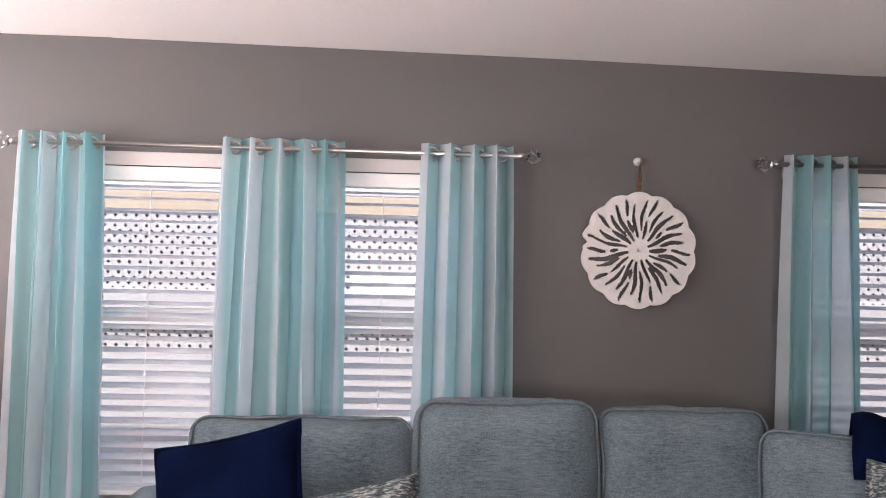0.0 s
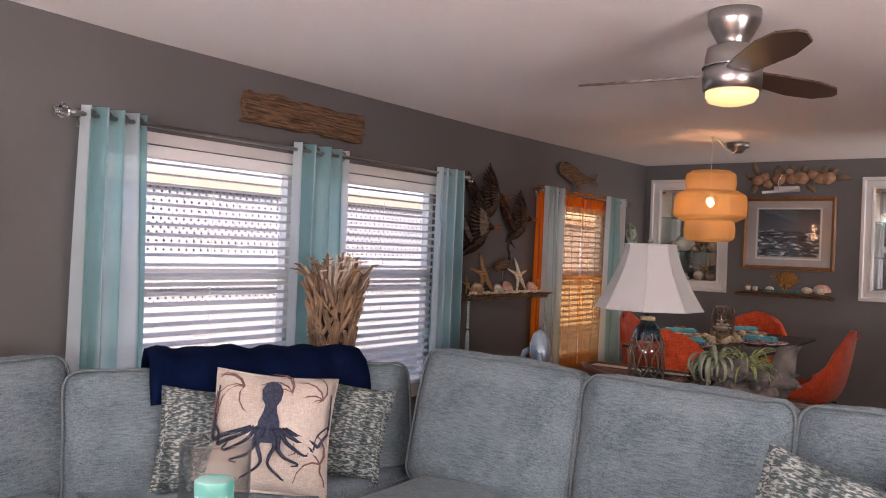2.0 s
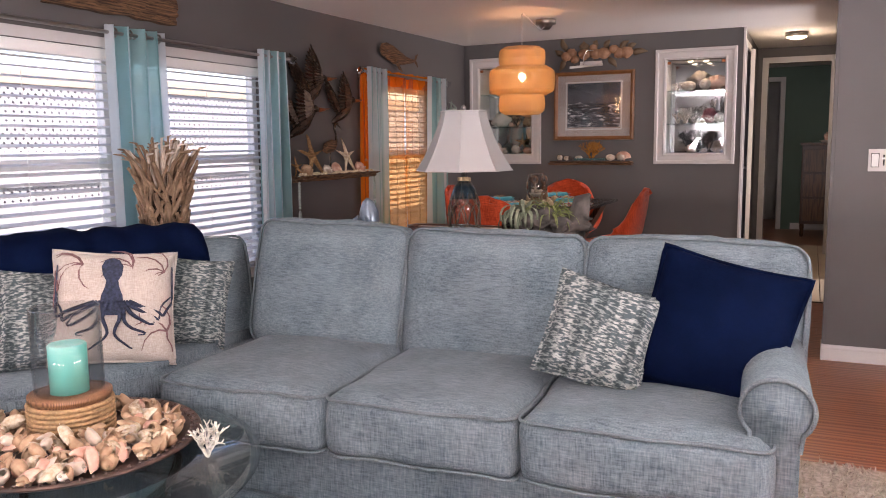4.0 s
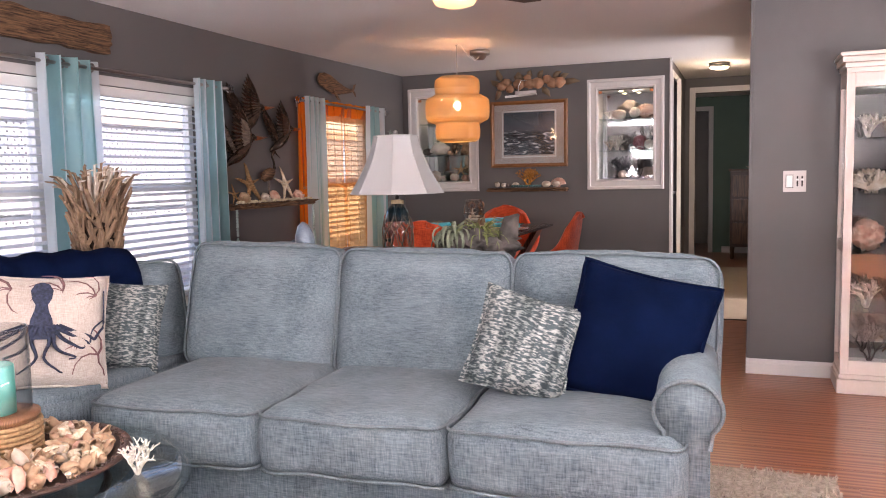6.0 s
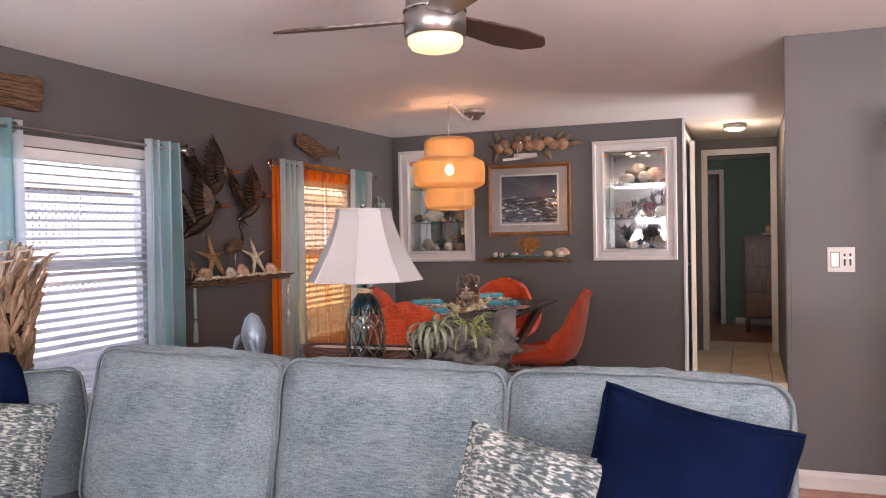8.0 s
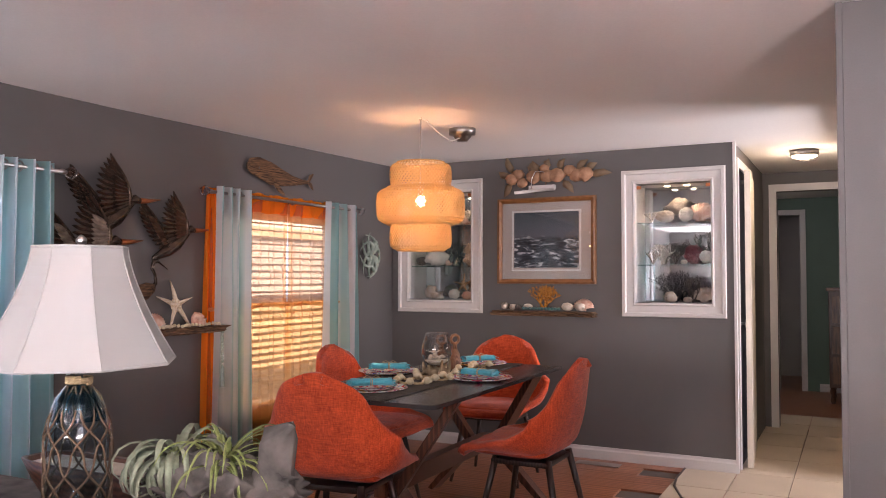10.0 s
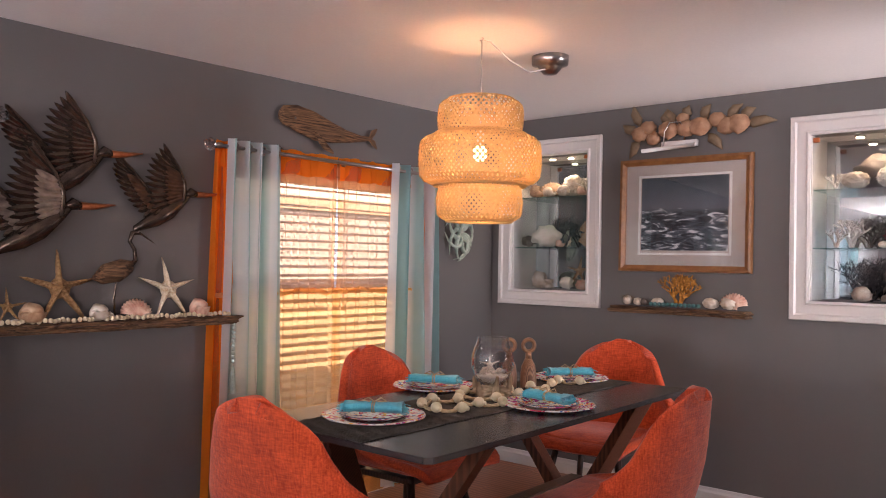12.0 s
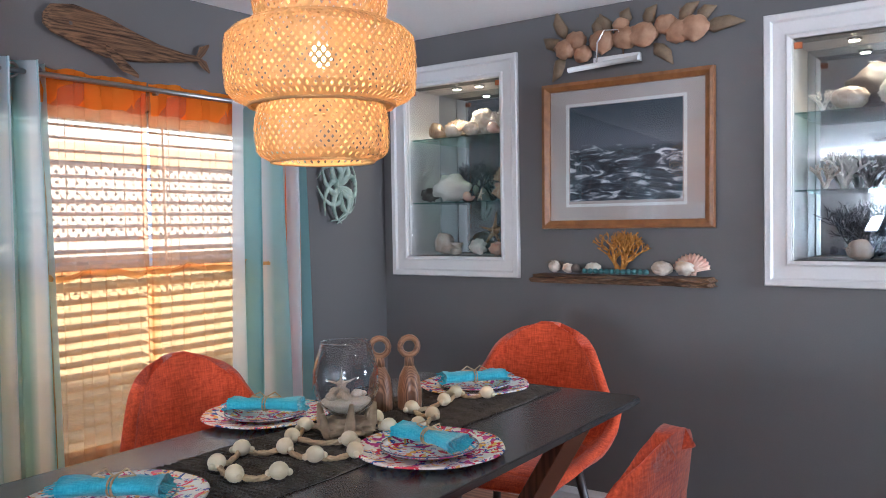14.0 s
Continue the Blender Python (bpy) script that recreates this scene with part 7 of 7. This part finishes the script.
for s in (-1, 1):
    for i in range(9):
        pts = []
        for k in range(25):
            f = k / 24
            z = 0.004 + 0.29 * f
            r = 0.0655 if z < 0.19 else 0.0655 - 0.043 * ((z - 0.19) / 0.105) ** 1.6
            a = 2 * math.pi * i / 9 + s * (f * 2.4 + 0.10 * math.sin(f * 6 * math.pi))
            pts.append((r * math.cos(a), r * math.sin(a), z))
        add_tube(bm, pts, 0.0024, 5)
part("rope_net", bm, NET, lamp, "brown knotted rope net")
part("rope_collar", tube([(0.024 * math.cos(a), 0.024 * math.sin(a), 0.298 + 0.003 * k / 8) for k, a in enumerate([2 * math.pi * k / 12 for k in range(36)])], 0.004, 5), TWINE, lamp)
part("stem", lathe([(0.008, 0.31), (0.008, 0.56), (0.0, 0.562)], 10), NICKEL, lamp, "", True)
SHADE = sheer("white_linen_shade", [(0.0, (0.50, 0.495, 0.49)), (1.0, (0.50, 0.495, 0.49))], 0.0, 0.35)
bm = bmesh.new()
uvl = bm.loops.layers.uv.new("cloth")
rings = []
for k in range(13):
    f = k / 12
    r = 0.092 + 0.104 * f ** 1.45
    z = 0.578 - 0.237 * f
    rings.append([bm.verts.new((r * math.cos(2 * math.pi * i / 8 + 0.3), r * math.sin(2 * math.pi * i / 8 + 0.3), z)) for i in range(8)])
for a, b in zip(rings, rings[1:]):
    for i in range(8):
        bm.faces.new((a[i], b[i], b[(i + 1) % 8], a[(i + 1) % 8]))
bm.normal_update()
bmesh.ops.solidify(bm, geom=bm.faces[:], thickness=0.0025)
shade = part("shade", bm, SHADE, lamp, "white octagonal bell shade")
for k in (0, 12):
    r, z = (0.092, 0.578) if k == 0 else (0.196, 0.341)
    part("trim", tube([(r * math.cos(2 * math.pi * i / 8 + 0.3), r * math.sin(2 * math.pi * i / 8 + 0.3), z) for i in range(8)], 0.0035, 6, True), SHADE, shade)
for i in range(8):
    a = 2 * math.pi * i / 8 + 0.3
    part("rib", tube([((0.0935 + 0.104 * (k / 12) ** 1.45) * math.cos(a), (0.0935 + 0.104 * (k / 12) ** 1.45) * math.sin(a), 0.578 - 0.237 * k / 12) for k in range(13)], 0.0014, 5), SHADE, shade)
part("finial", lathe([(0.004, 0.56), (0.004, 0.583), (0.011, 0.588), (0.011, 0.596), (0.004, 0.603), (0.0, 0.605)], 12), NICKEL, lamp, "", True)

SILVER = material("pewter_grey", (0.22, 0.27, 0.33), 0.3, 0.35, vary=0.2, scale=12)
wfig = thing("whale_figurine", "grey-blue whale tail figurine on driftwood", "figurine", pose(1.33, 2.60, CZ, 0, 0, -35))
part("driftwood_base", lump_mesh(0.085, 0.05, 0.022, 3, 0.5, 3, 3), PALEDRIFT, wfig, "tan driftwood base", True)
bm = loft([((0.0, 0, 0), 0.006, 0.006), ((0.018, 0, 0), 0.028, 0.026), ((0.06, 0, 0), 0.046, 0.042), ((0.10, 0, 0), 0.048, 0.044), ((0.15, 0.0, 0), 0.030, 0.028), ((0.19, 0, 0), 0.012, 0.010)], 16)
bmesh.ops.transform(bm, matrix=Matrix.Translation((0, 0.01, 0.215)) @ Matrix.Rotation(radians(78), 4, "Y"), verts=bm.verts)
part("body", bm, SILVER, wfig, "", True)
for s in (-1, 1):
    part("fluke", loft([((0, 0, 0.0), 0.020, 0.010), ((0.05 * s, 0, 0.012), 0.030, 0.010), ((0.115 * s, 0.0, 0.0), 0.004, 0.004)], 10), SILVER, wfig, "", True, pose(0.02, -0.055, 0.045))
    part("flipper", loft([((0, 0, 0), 0.014, 0.008), ((0.05 * s, 0, -0.025), 0.020, 0.008), ((0.10 * s, 0, -0.09), 0.004, 0.004)], 10), SILVER, wfig, "", True, pose(0.035 * s, -0.02, 0.125))
bowl = thing("dough_bowl", "long carved wooden dough bowl with a pale rim", "bowl", pose(1.74, 2.685, CZ))
bm = bmesh.new()
outer, inner = [], []
for k, (hx, hy, z) in enumerate(((0.17, 0.04, 0.0), (0.21, 0.055, 0.05), (0.235, 0.068, 0.095), (0.222, 0.056, 0.093), (0.19, 0.04, 0.03))):
    outer.append([bm.verts.new((hx * math.copysign(abs(math.cos(a)) ** 0.5, math.cos(a)), hy * math.copysign(abs(math.sin(a)) ** 0.5, math.sin(a)), z)) for a in [2 * math.pi * i / 32 for i in range(32)]])
for a, b in zip(outer, outer[1:]):
    for i in range(32):
        bm.faces.new((a[i], a[(i + 1) % 32], b[(i + 1) % 32], b[i]))
bm.faces.new(outer[0][::-1])
bm.faces.new(outer[-1])
part("body", bm, WALNUT, bowl, "", True)
part("fill", box(-0.20, -0.045, 0.075, 0.20, 0.045, 0.088, 0.004), SHELL_W, bowl, "pale filling")

planter = thing("driftwood_planter", "gnarled grey driftwood planter with curling air plants", "planter", pose(2.15, 2.60, CZ))
bm = lump_mesh(0.16, 0.085, 0.085, 5, 0.42, 5, 3.2)
rough_up(bm, 0.016, 26, 2)
rough_up(bm, 0.007, 70, 5)
part("driftwood", bm, GREYDRIFT, planter, "", True)
bm = tube([(0.08, 0, 0.03), (0.12, 0.01, 0.10), (0.15, 0.0, 0.17), (0.165, -0.01, 0.225), (0.185, -0.01, 0.25)], 0.05, 10, False, [1.1, 1.0, 0.8, 0.6, 0.25])
rough_up(bm, 0.024, 22, 3)
rough_up(bm, 0.009, 60, 8)
part("driftwood_horn", bm, GREYDRIFT, planter, "", True)


def air_plant(x, y, z, n, length, width, mat, seed, curl=1.0):
    rs2 = random.Random(seed)
    for k in range(n):
        a = rs2.uniform(0, 2 * math.pi)
        up = rs2.uniform(0.35, 1.2)
        bm2 = bmesh.new()
        last = None
        ln = length * rs2.uniform(0.7, 1.15)
        p = Vector((0, 0, 0))
        ang = up
        for i in range(13):
            f = i / 12
            d = Vector((math.cos(a) * math.cos(ang), math.sin(a) * math.cos(ang), math.sin(ang)))
            side = Vector((-math.sin(a), math.cos(a), 0)) * width * (1 - f) ** 0.7
            cup = Vector((0, 0, 0.25 * width * (1 - f)))
            cur = [bm2.verts.new(p - side + cup), bm2.verts.new(p), bm2.verts.new(p + side + cup)]
            if last:
                bm2.faces.new((last[0], last[1], cur[1], cur[0]))
                bm2.faces.new((last[1], last[2], cur[2], cur[1]))
            last = cur
            p = p + d * ln / 12
            ang -= curl * (0.12 + 0.5 * f) * rs2.uniform(0.7, 1.2)
            a += rs2.uniform(-0.08, 0.12)
        bm2.normal_update()
        bmesh.ops.solidify(bm2, geom=bm2.faces[:], thickness=0.0012)
        part("leaf", bm2, mat, planter, "", True, pose(x, y, z))


SAGE = material("sage_air_plant", (0.17, 0.19, 0.13), 0.8, vary=0.25, scale=14)
LIME = material("green_air_plant", (0.17, 0.20, 0.06), 0.7, vary=0.25, scale=14)
air_plant(-0.075, -0.02, 0.155, 46, 0.23, 0.0105, SAGE, 4, 1.45)
air_plant(0.035, -0.01, 0.15, 48, 0.17, 0.006, LIME, 7, 0.6)
star = star_mesh(0.05, 5, 0.3, 0, 81)
place("white_starfish_shell", star, SHELL_W, pose(2.36, 2.545, CZ + 0.012, 8), "knobbly white star shell on the console", "shell")
place("driftwood_piece", lump_mesh(0.10, 0.045, 0.018, 9, 0.8, 4, 3), GREYDRIFT, pose(2.30, 2.67, CZ), "flat grey driftwood piece on the console", "driftwood")
place("coral_rubble", coral_mesh(0.07, 12, 1.3, 4, 0.05, 7), GREYDRIFT, pose(1.49, 2.56, CZ), "tangled grey twig on the console", "driftwood")

# ---------- coffee table ----------
ct = thing("coffee_table", "round glass coffee table on a dark iron base", "table", pose(1.42, 0.70, 0))
part("glass_top", lathe([(0.0, 0.428), (0.585, 0.428), (0.60, 0.436), (0.60, 0.439), (0.575, 0.442), (0.0, 0.442)], 64), glass("table_glass", (0.94, 0.98, 0.975), 0.0, 0.98), ct, "clear bevelled glass top", True)
IRON = material("dark_iron", (0.03, 0.027, 0.025), 0.45, 0.6, vary=0.2)
part("ring", tube([(0.40 * math.cos(a), 0.40 * math.sin(a), 0.419) for a in [2 * math.pi * k / 40 for k in range(40)]], 0.009, 8, True), IRON, ct)
for k in range(4):
    a = math.pi / 4 + k * math.pi / 2
    part("leg", tube([(0.40 * math.cos(a), 0.40 * math.sin(a), 0.415), (0.30 * math.cos(a), 0.30 * math.sin(a), 0.2), (0.42 * math.cos(a), 0.42 * math.sin(a), 0.012)], 0.012, 8), IRON, ct)
TRX, TRY, TRZ = 1.44, 0.88, 0.4425
tray = thing("round_tray", "dark brown beaded round tray on the coffee table", "tray", pose(TRX, TRY, TRZ))
TRAYWOOD = two_tone("dark_tray", (0.03, 0.015, 0.012), (0.10, 0.05, 0.035), 40, 0.45, 0.3)
part("dish", lathe([(0.0, 0.0), (0.27, 0.0), (0.31, 0.022), (0.325, 0.024), (0.322, 0.03), (0.305, 0.028), (0.268, 0.008), (0.0, 0.008)], 48), TRAYWOOD, tray, "", True)
for rr in (0.30, 0.312):
    bm = bmesh.new()
    for k in range(70):
        a = 2 * math.pi * k / 70
        add_ball(bm, (rr * math.cos(a), rr * math.sin(a), 0.028), 0.006, (1, 1, 0.7), 6, 4)
    part("bead_edge", bm, TRAYWOOD, tray)
holder = thing("candle_holder", "rope-wrapped wooden candle holder with a glass hurricane", "candle holder", pose(1.405, 0.925, TRZ + 0.0085) @ Matrix.Diagonal((1, 1, 0.86, 1)))
ROPE = material("manila_rope", (0.36, 0.22, 0.11), 0.9, vary=0.25, scale=60, bump=0.5)
part("base", lathe([(0.0, 0), (0.096, 0), (0.096, 0.125), (0.102, 0.13), (0.102, 0.142), (0.0, 0.142)], 32), MILLWOOD, holder, "", True)
for k in range(8):
    part("rope_turn", tube([(0.1 * math.cos(a), 0.1 * math.sin(a), 0.012 + 0.0145 * k) for a in [2 * math.pi * i / 36 for i in range(36)]], 0.0075, 6, True), ROPE, holder, "", True)
hur = part("hurricane", lathe([(0.083, 0.143), (0.085, 0.16), (0.085, 0.40), (0.083, 0.401), (0.082, 0.39), (0.082, 0.16), (0.08, 0.146)], 40, None, False), CLEAR, holder, "clear glass cylinder", True)
hur.visible_shadow = False
part("candle", lathe([(0.0, 0.143), (0.047, 0.143), (0.047, 0.285), (0.043, 0.29), (0.03, 0.284), (0.0, 0.282)], 32), material("mint_wax", (0.14, 0.62, 0.52), 0.5, vary=0.04), holder, "mint green pillar candle", True)
def long_shell(r, seed):
    """A small pointed spiral shell, drawn out along its axis."""
    bm = conch_mesh(r, 4.4, 5, seed)
    bmesh.ops.transform(bm, matrix=Matrix.Diagonal((1.55, 0.95, 0.95, 1)), verts=bm.verts)
    return bm


rs = random.Random(31)
protos = [mesh_of("snail_shell", long_shell(0.0135, s), m, True) for s, m in ((1, SHELL_T), (2, SHELL_W), (3, SHELL_T), (4, SHELL_T), (5, STAR_W), (6, SHELL_P))]
for k in range(300):
    a, r = rs.uniform(0, 2 * math.pi), 0.275 * math.sqrt(rs.uniform(0.02, 1))
    x, y = TRX + r * math.cos(a), TRY + r * math.sin(a)
    if math.hypot(x - 1.395, y - 0.935) < 0.13:
        continue
    ob = new("snail_shell", rs.choice(protos))
    ob.matrix_basis = pose(x, y, TRZ + 0.022 + rs.random() * 0.045 * (1 - (r / 0.29) ** 3), rs.uniform(-40, 40), rs.uniform(-60, 60), rs.uniform(0, 360)) @ Matrix.Scale(rs.uniform(0.8, 1.35), 4)
    tagged(ob, "small tan spiral sea shell heaped on the tray", "shell", "tray shells")
place("staghorn_coral", coral_mesh(0.10, 15, 1.2, 4, 0.06, 6), CORAL_W, pose(1.80, 0.98, 0.4425, 0, 0, 30), "white branching coral on the glass table", "coral")

# ---------- partition wall, china cabinet, hall ----------
sw = thing("light_switch", "white light switch plate with a rocker and two sliders", "switch", north(3.452, 1.083, 4.25))
part("plate", box(-0.058, -0.058, 0.0, 0.058, 0.058, 0.006, 0.003), WHITE, sw)
part("rocker", box(-0.042, -0.033, 0.005, -0.010, 0.033, 0.0095, 0.002), VINYL, sw)
part("rocker_gap", moulded_frame(0.032, 0.066, [(0.0, 0.0055), (0.0, 0.0068), (0.003, 0.0068), (0.003, 0.0055)]), IRON, sw, "dark gap round the rocker", False, pose(-0.026, 0, 0))
for dx in (0.014, 0.038):
    part("slider_slot", box(dx - 0.004, -0.028, 0.0055, dx + 0.004, 0.028, 0.0075, 0.001), IRON, sw, "dark slider slot")
    part("slider", box(dx - 0.008, 0.004, 0.0070, dx + 0.008, 0.014, 0.013, 0.002), VINYL, sw)

cab = thing("china_cabinet", "tall cream painted glass curio cabinet full of corals", "cabinet", pose(3.665, 3.94, 0))
CABPAINT = material("cream_pink_cabinet_paint", (0.66, 0.56, 0.50), 0.4, vary=0.04)
W, D = 0.75, 0.29
part("plinth", box(-0.015, -0.015, 0.0, W + 0.015, D, 0.075, 0.006), CABPAINT, cab)
part("plinth_moulding", box(-0.006, -0.006, 0.075, W + 0.006, D, 0.10, 0.008), CABPAINT, cab)
for x in (0.0, W - 0.04):
    part("front_post", box(x, 0.0, 0.10, x + 0.04, 0.03, 1.62, 0.004), CABPAINT, cab)
    part("back_post", box(x, D - 0.03, 0.10, x + 0.04, D, 1.62, 0.004), CABPAINT, cab)
for x in (0.002, W - 0.032):
    for z0, z1 in ((0.10, 0.16), (0.72, 0.78), (1.56, 1.62)):
        part("side_rail", box(x, 0.03, z0, x + 0.03, D - 0.03, z1, 0.003), CABPAINT, cab)
    pn = part("side_glass", box(x + 0.013, 0.03, 0.16, x + 0.017, D - 0.03, 1.56), CLEAR, cab)
    pn.visible_shadow = False
for z0, z1 in ((0.10, 0.17), (1.55, 1.62)):
    part("front_rail", box(0.04, 0.0, z0, W - 0.04, 0.03, z1, 0.004), CABPAINT, cab)
pn = part("front_glass", box(0.04, 0.012, 0.17, W - 0.04, 0.016, 1.55), CLEAR, cab)
pn.visible_shadow = False
part("back_mirror", box(0.04, D - 0.012, 0.10, W - 0.04, D - 0.006, 1.62), MIRROR, cab, "mirror back")
part("floor", box(0.03, 0.03, 0.10, W - 0.03, D - 0.012, 0.13), CABPAINT, cab)
part("top", box(0.0, 0.0, 1.62, W, D, 1.645, 0.003), CABPAINT, cab)
for k, (o, z0, z1) in enumerate(((0.008, 1.645, 1.67), (0.022, 1.67, 1.70), (0.032, 1.70, 1.72))):
    part("cornice", box(-o, -o, z0, W + o, D, z1, 0.006), CABPAINT, cab)
CAB_SHELVES = (0.42, 0.72, 1.02, 1.30)
for z in CAB_SHELVES:
    part("shelf", box(0.042, 0.035, z - 0.006, W - 0.042, D - 0.02, z, 0.001), GLASSEDGE, cab, "glass shelf")
for i, (kind, x, z, s, mt, lab, ct2) in enumerate((
    ("coral", 0.12, 1.30, 0.13, CORAL_W, "cream coral in the curio cabinet", "coral"), ("brain", 0.30, 1.30, 0.07, SHELL_P, "pink coral in the curio cabinet", "coral"), ("coral", 0.52, 1.30, 0.14, CORAL_W, "white coral in the curio cabinet", "coral"),
    ("fan", 0.14, 1.02, 0.07, SHELL_W, "white fan shell in the curio cabinet", "shell"), ("brush", 0.12, 1.02, 0.11, SHELL_D, "dark coral in the curio cabinet", "coral"), ("rock", 0.40, 1.02, 0.09, SHELL_T, "tan coral in the curio cabinet", "coral"),
    ("brain", 0.13, 0.72, 0.075, SHELL_P, "peach coral in the curio cabinet", "coral"), ("coral", 0.11, 0.72, 0.12, SHELL_W, "cream frilly coral in the curio cabinet", "coral"), ("rock", 0.36, 0.72, 0.10, SHELL_T, "tan shell in the curio cabinet", "shell"),
    ("coral", 0.13, 0.42, 0.16, CORAL_W, "white branching coral in the curio cabinet", "coral"), ("brush", 0.26, 0.42, 0.14, SHELL_D, "dark coral in the curio cabinet", "coral"), ("rock", 0.45, 0.42, 0.09, CORAL_W, "white coral in the curio cabinet", "coral"),
    ("sea_fan", 0.15, 0.131, 0.20, SHELL_D, "dark sea fan in the curio cabinet", "coral"), ("star", 0.30, 0.131, 0.09, STAR_T, "brown starfish in the curio cabinet", "starfish"))):
    shells_in(kind, 3.665 + x, z + 0.0005, s, mt, 90 + i, lab, ct2, y=4.08)

rug = bmesh.new()
rs = random.Random(6)
add_box(rug, 0, 0, 0, 0.55, 1.2, 0.012, 0.004)
for k in range(1500):
    x, y = rs.uniform(0.0, 0.55), rs.uniform(0, 1.2)
    add_tube(rug, [(x, y, 0.010), (x + rs.uniform(-0.01, 0.01), y + rs.uniform(-0.01, 0.01), 0.026)], 0.004, 3, False, [1, 0.5])
place("shag_rug", rug, two_tone("mottled_shag", (0.22, 0.17, 0.13), (0.50, 0.43, 0.36), 60, 0.95, 0.3), pose(2.98, 1.45, 0.0), "mottled beige shag rug at the end of the sofa", "rug", False)
rug2 = bmesh.new()
add_box(rug2, 0, 0, 0, 2.1, 2.3, 0.012, 0.004)
place("area_rug", rug2, two_tone("grey_shag", (0.09, 0.09, 0.09), (0.30, 0.29, 0.28), 90, 0.95, 0.3, False, (1, 1, 1), 0.9), pose(0.6, -0.7, 0.0), "grey flecked area rug under the coffee table", "rug", False)

tv = thing("wall_screen", "thin black screen fixed to the kitchen side wall", "screen", pose(3.33, 5.3, 1.62))
part("panel", box(-0.035, -0.35, -0.2, -0.012, 0.35, 0.2, 0.003), material("black_plastic", (0.012, 0.012, 0.013), 0.3), tv)
part("bracket", box(-0.012, -0.06, -0.06, 0.0, 0.06, 0.06, 0.002), IRON, tv)

CHERRY = two_tone("cherry_dresser_wood", (0.055, 0.020, 0.009), (0.13, 0.055, 0.024), 6, 0.35, 0.4, True, (10, 10, 1), 0.05, 4)
dresser = thing("dresser", "tall reddish brown wooden chest in the bedroom", "dresser", pose(3.02, 10.3, 0))
part("body", box(0, 0, 0.16, 0.75, 0.45, 1.12, 0.008), CHERRY, dresser)
part("top", box(-0.02, -0.02, 1.12, 0.77, 0.46, 1.15, 0.006), CHERRY, dresser)
for x in (0.03, 0.72):
    for y in (0.04, 0.41):
        part("leg", lathe([(0.022, 0.16), (0.03, 0.12), (0.018, 0.08), (0.025, 0.03), (0.018, 0.0), (0.0, 0.0)], 12, pose(x, y, 0)), CHERRY, dresser, "", True)
for z in (0.2, 0.5, 0.8):
    part("drawer", box(0.03, -0.012, z, 0.72, 0.0, z + 0.27, 0.004), CHERRY, dresser)
place("shell_dish", lathe([(0.0, 0.0), (0.06, 0.0), (0.10, 0.03), (0.09, 0.03), (0.05, 0.01), (0.0, 0.01)], 24, pose(3.30, 10.5, 1.1505)), SHELL_W, Matrix(), "pale dish on the bedroom dresser", "dish")
place("tall_shell", conch_mesh(0.05, 4, 5, 3), SHELL_P, pose(3.30, 10.5, 1.23, 0, 70, 0), "pink shell standing on the bedroom dresser", "shell")
place("return_air_grille", box(HALL_L, 7.95, 0.55, HALL_L + 0.012, 8.45, 1.35, 0.003), IRON, Matrix(), "dark louvred return grille on the hall wall", "vent", False)
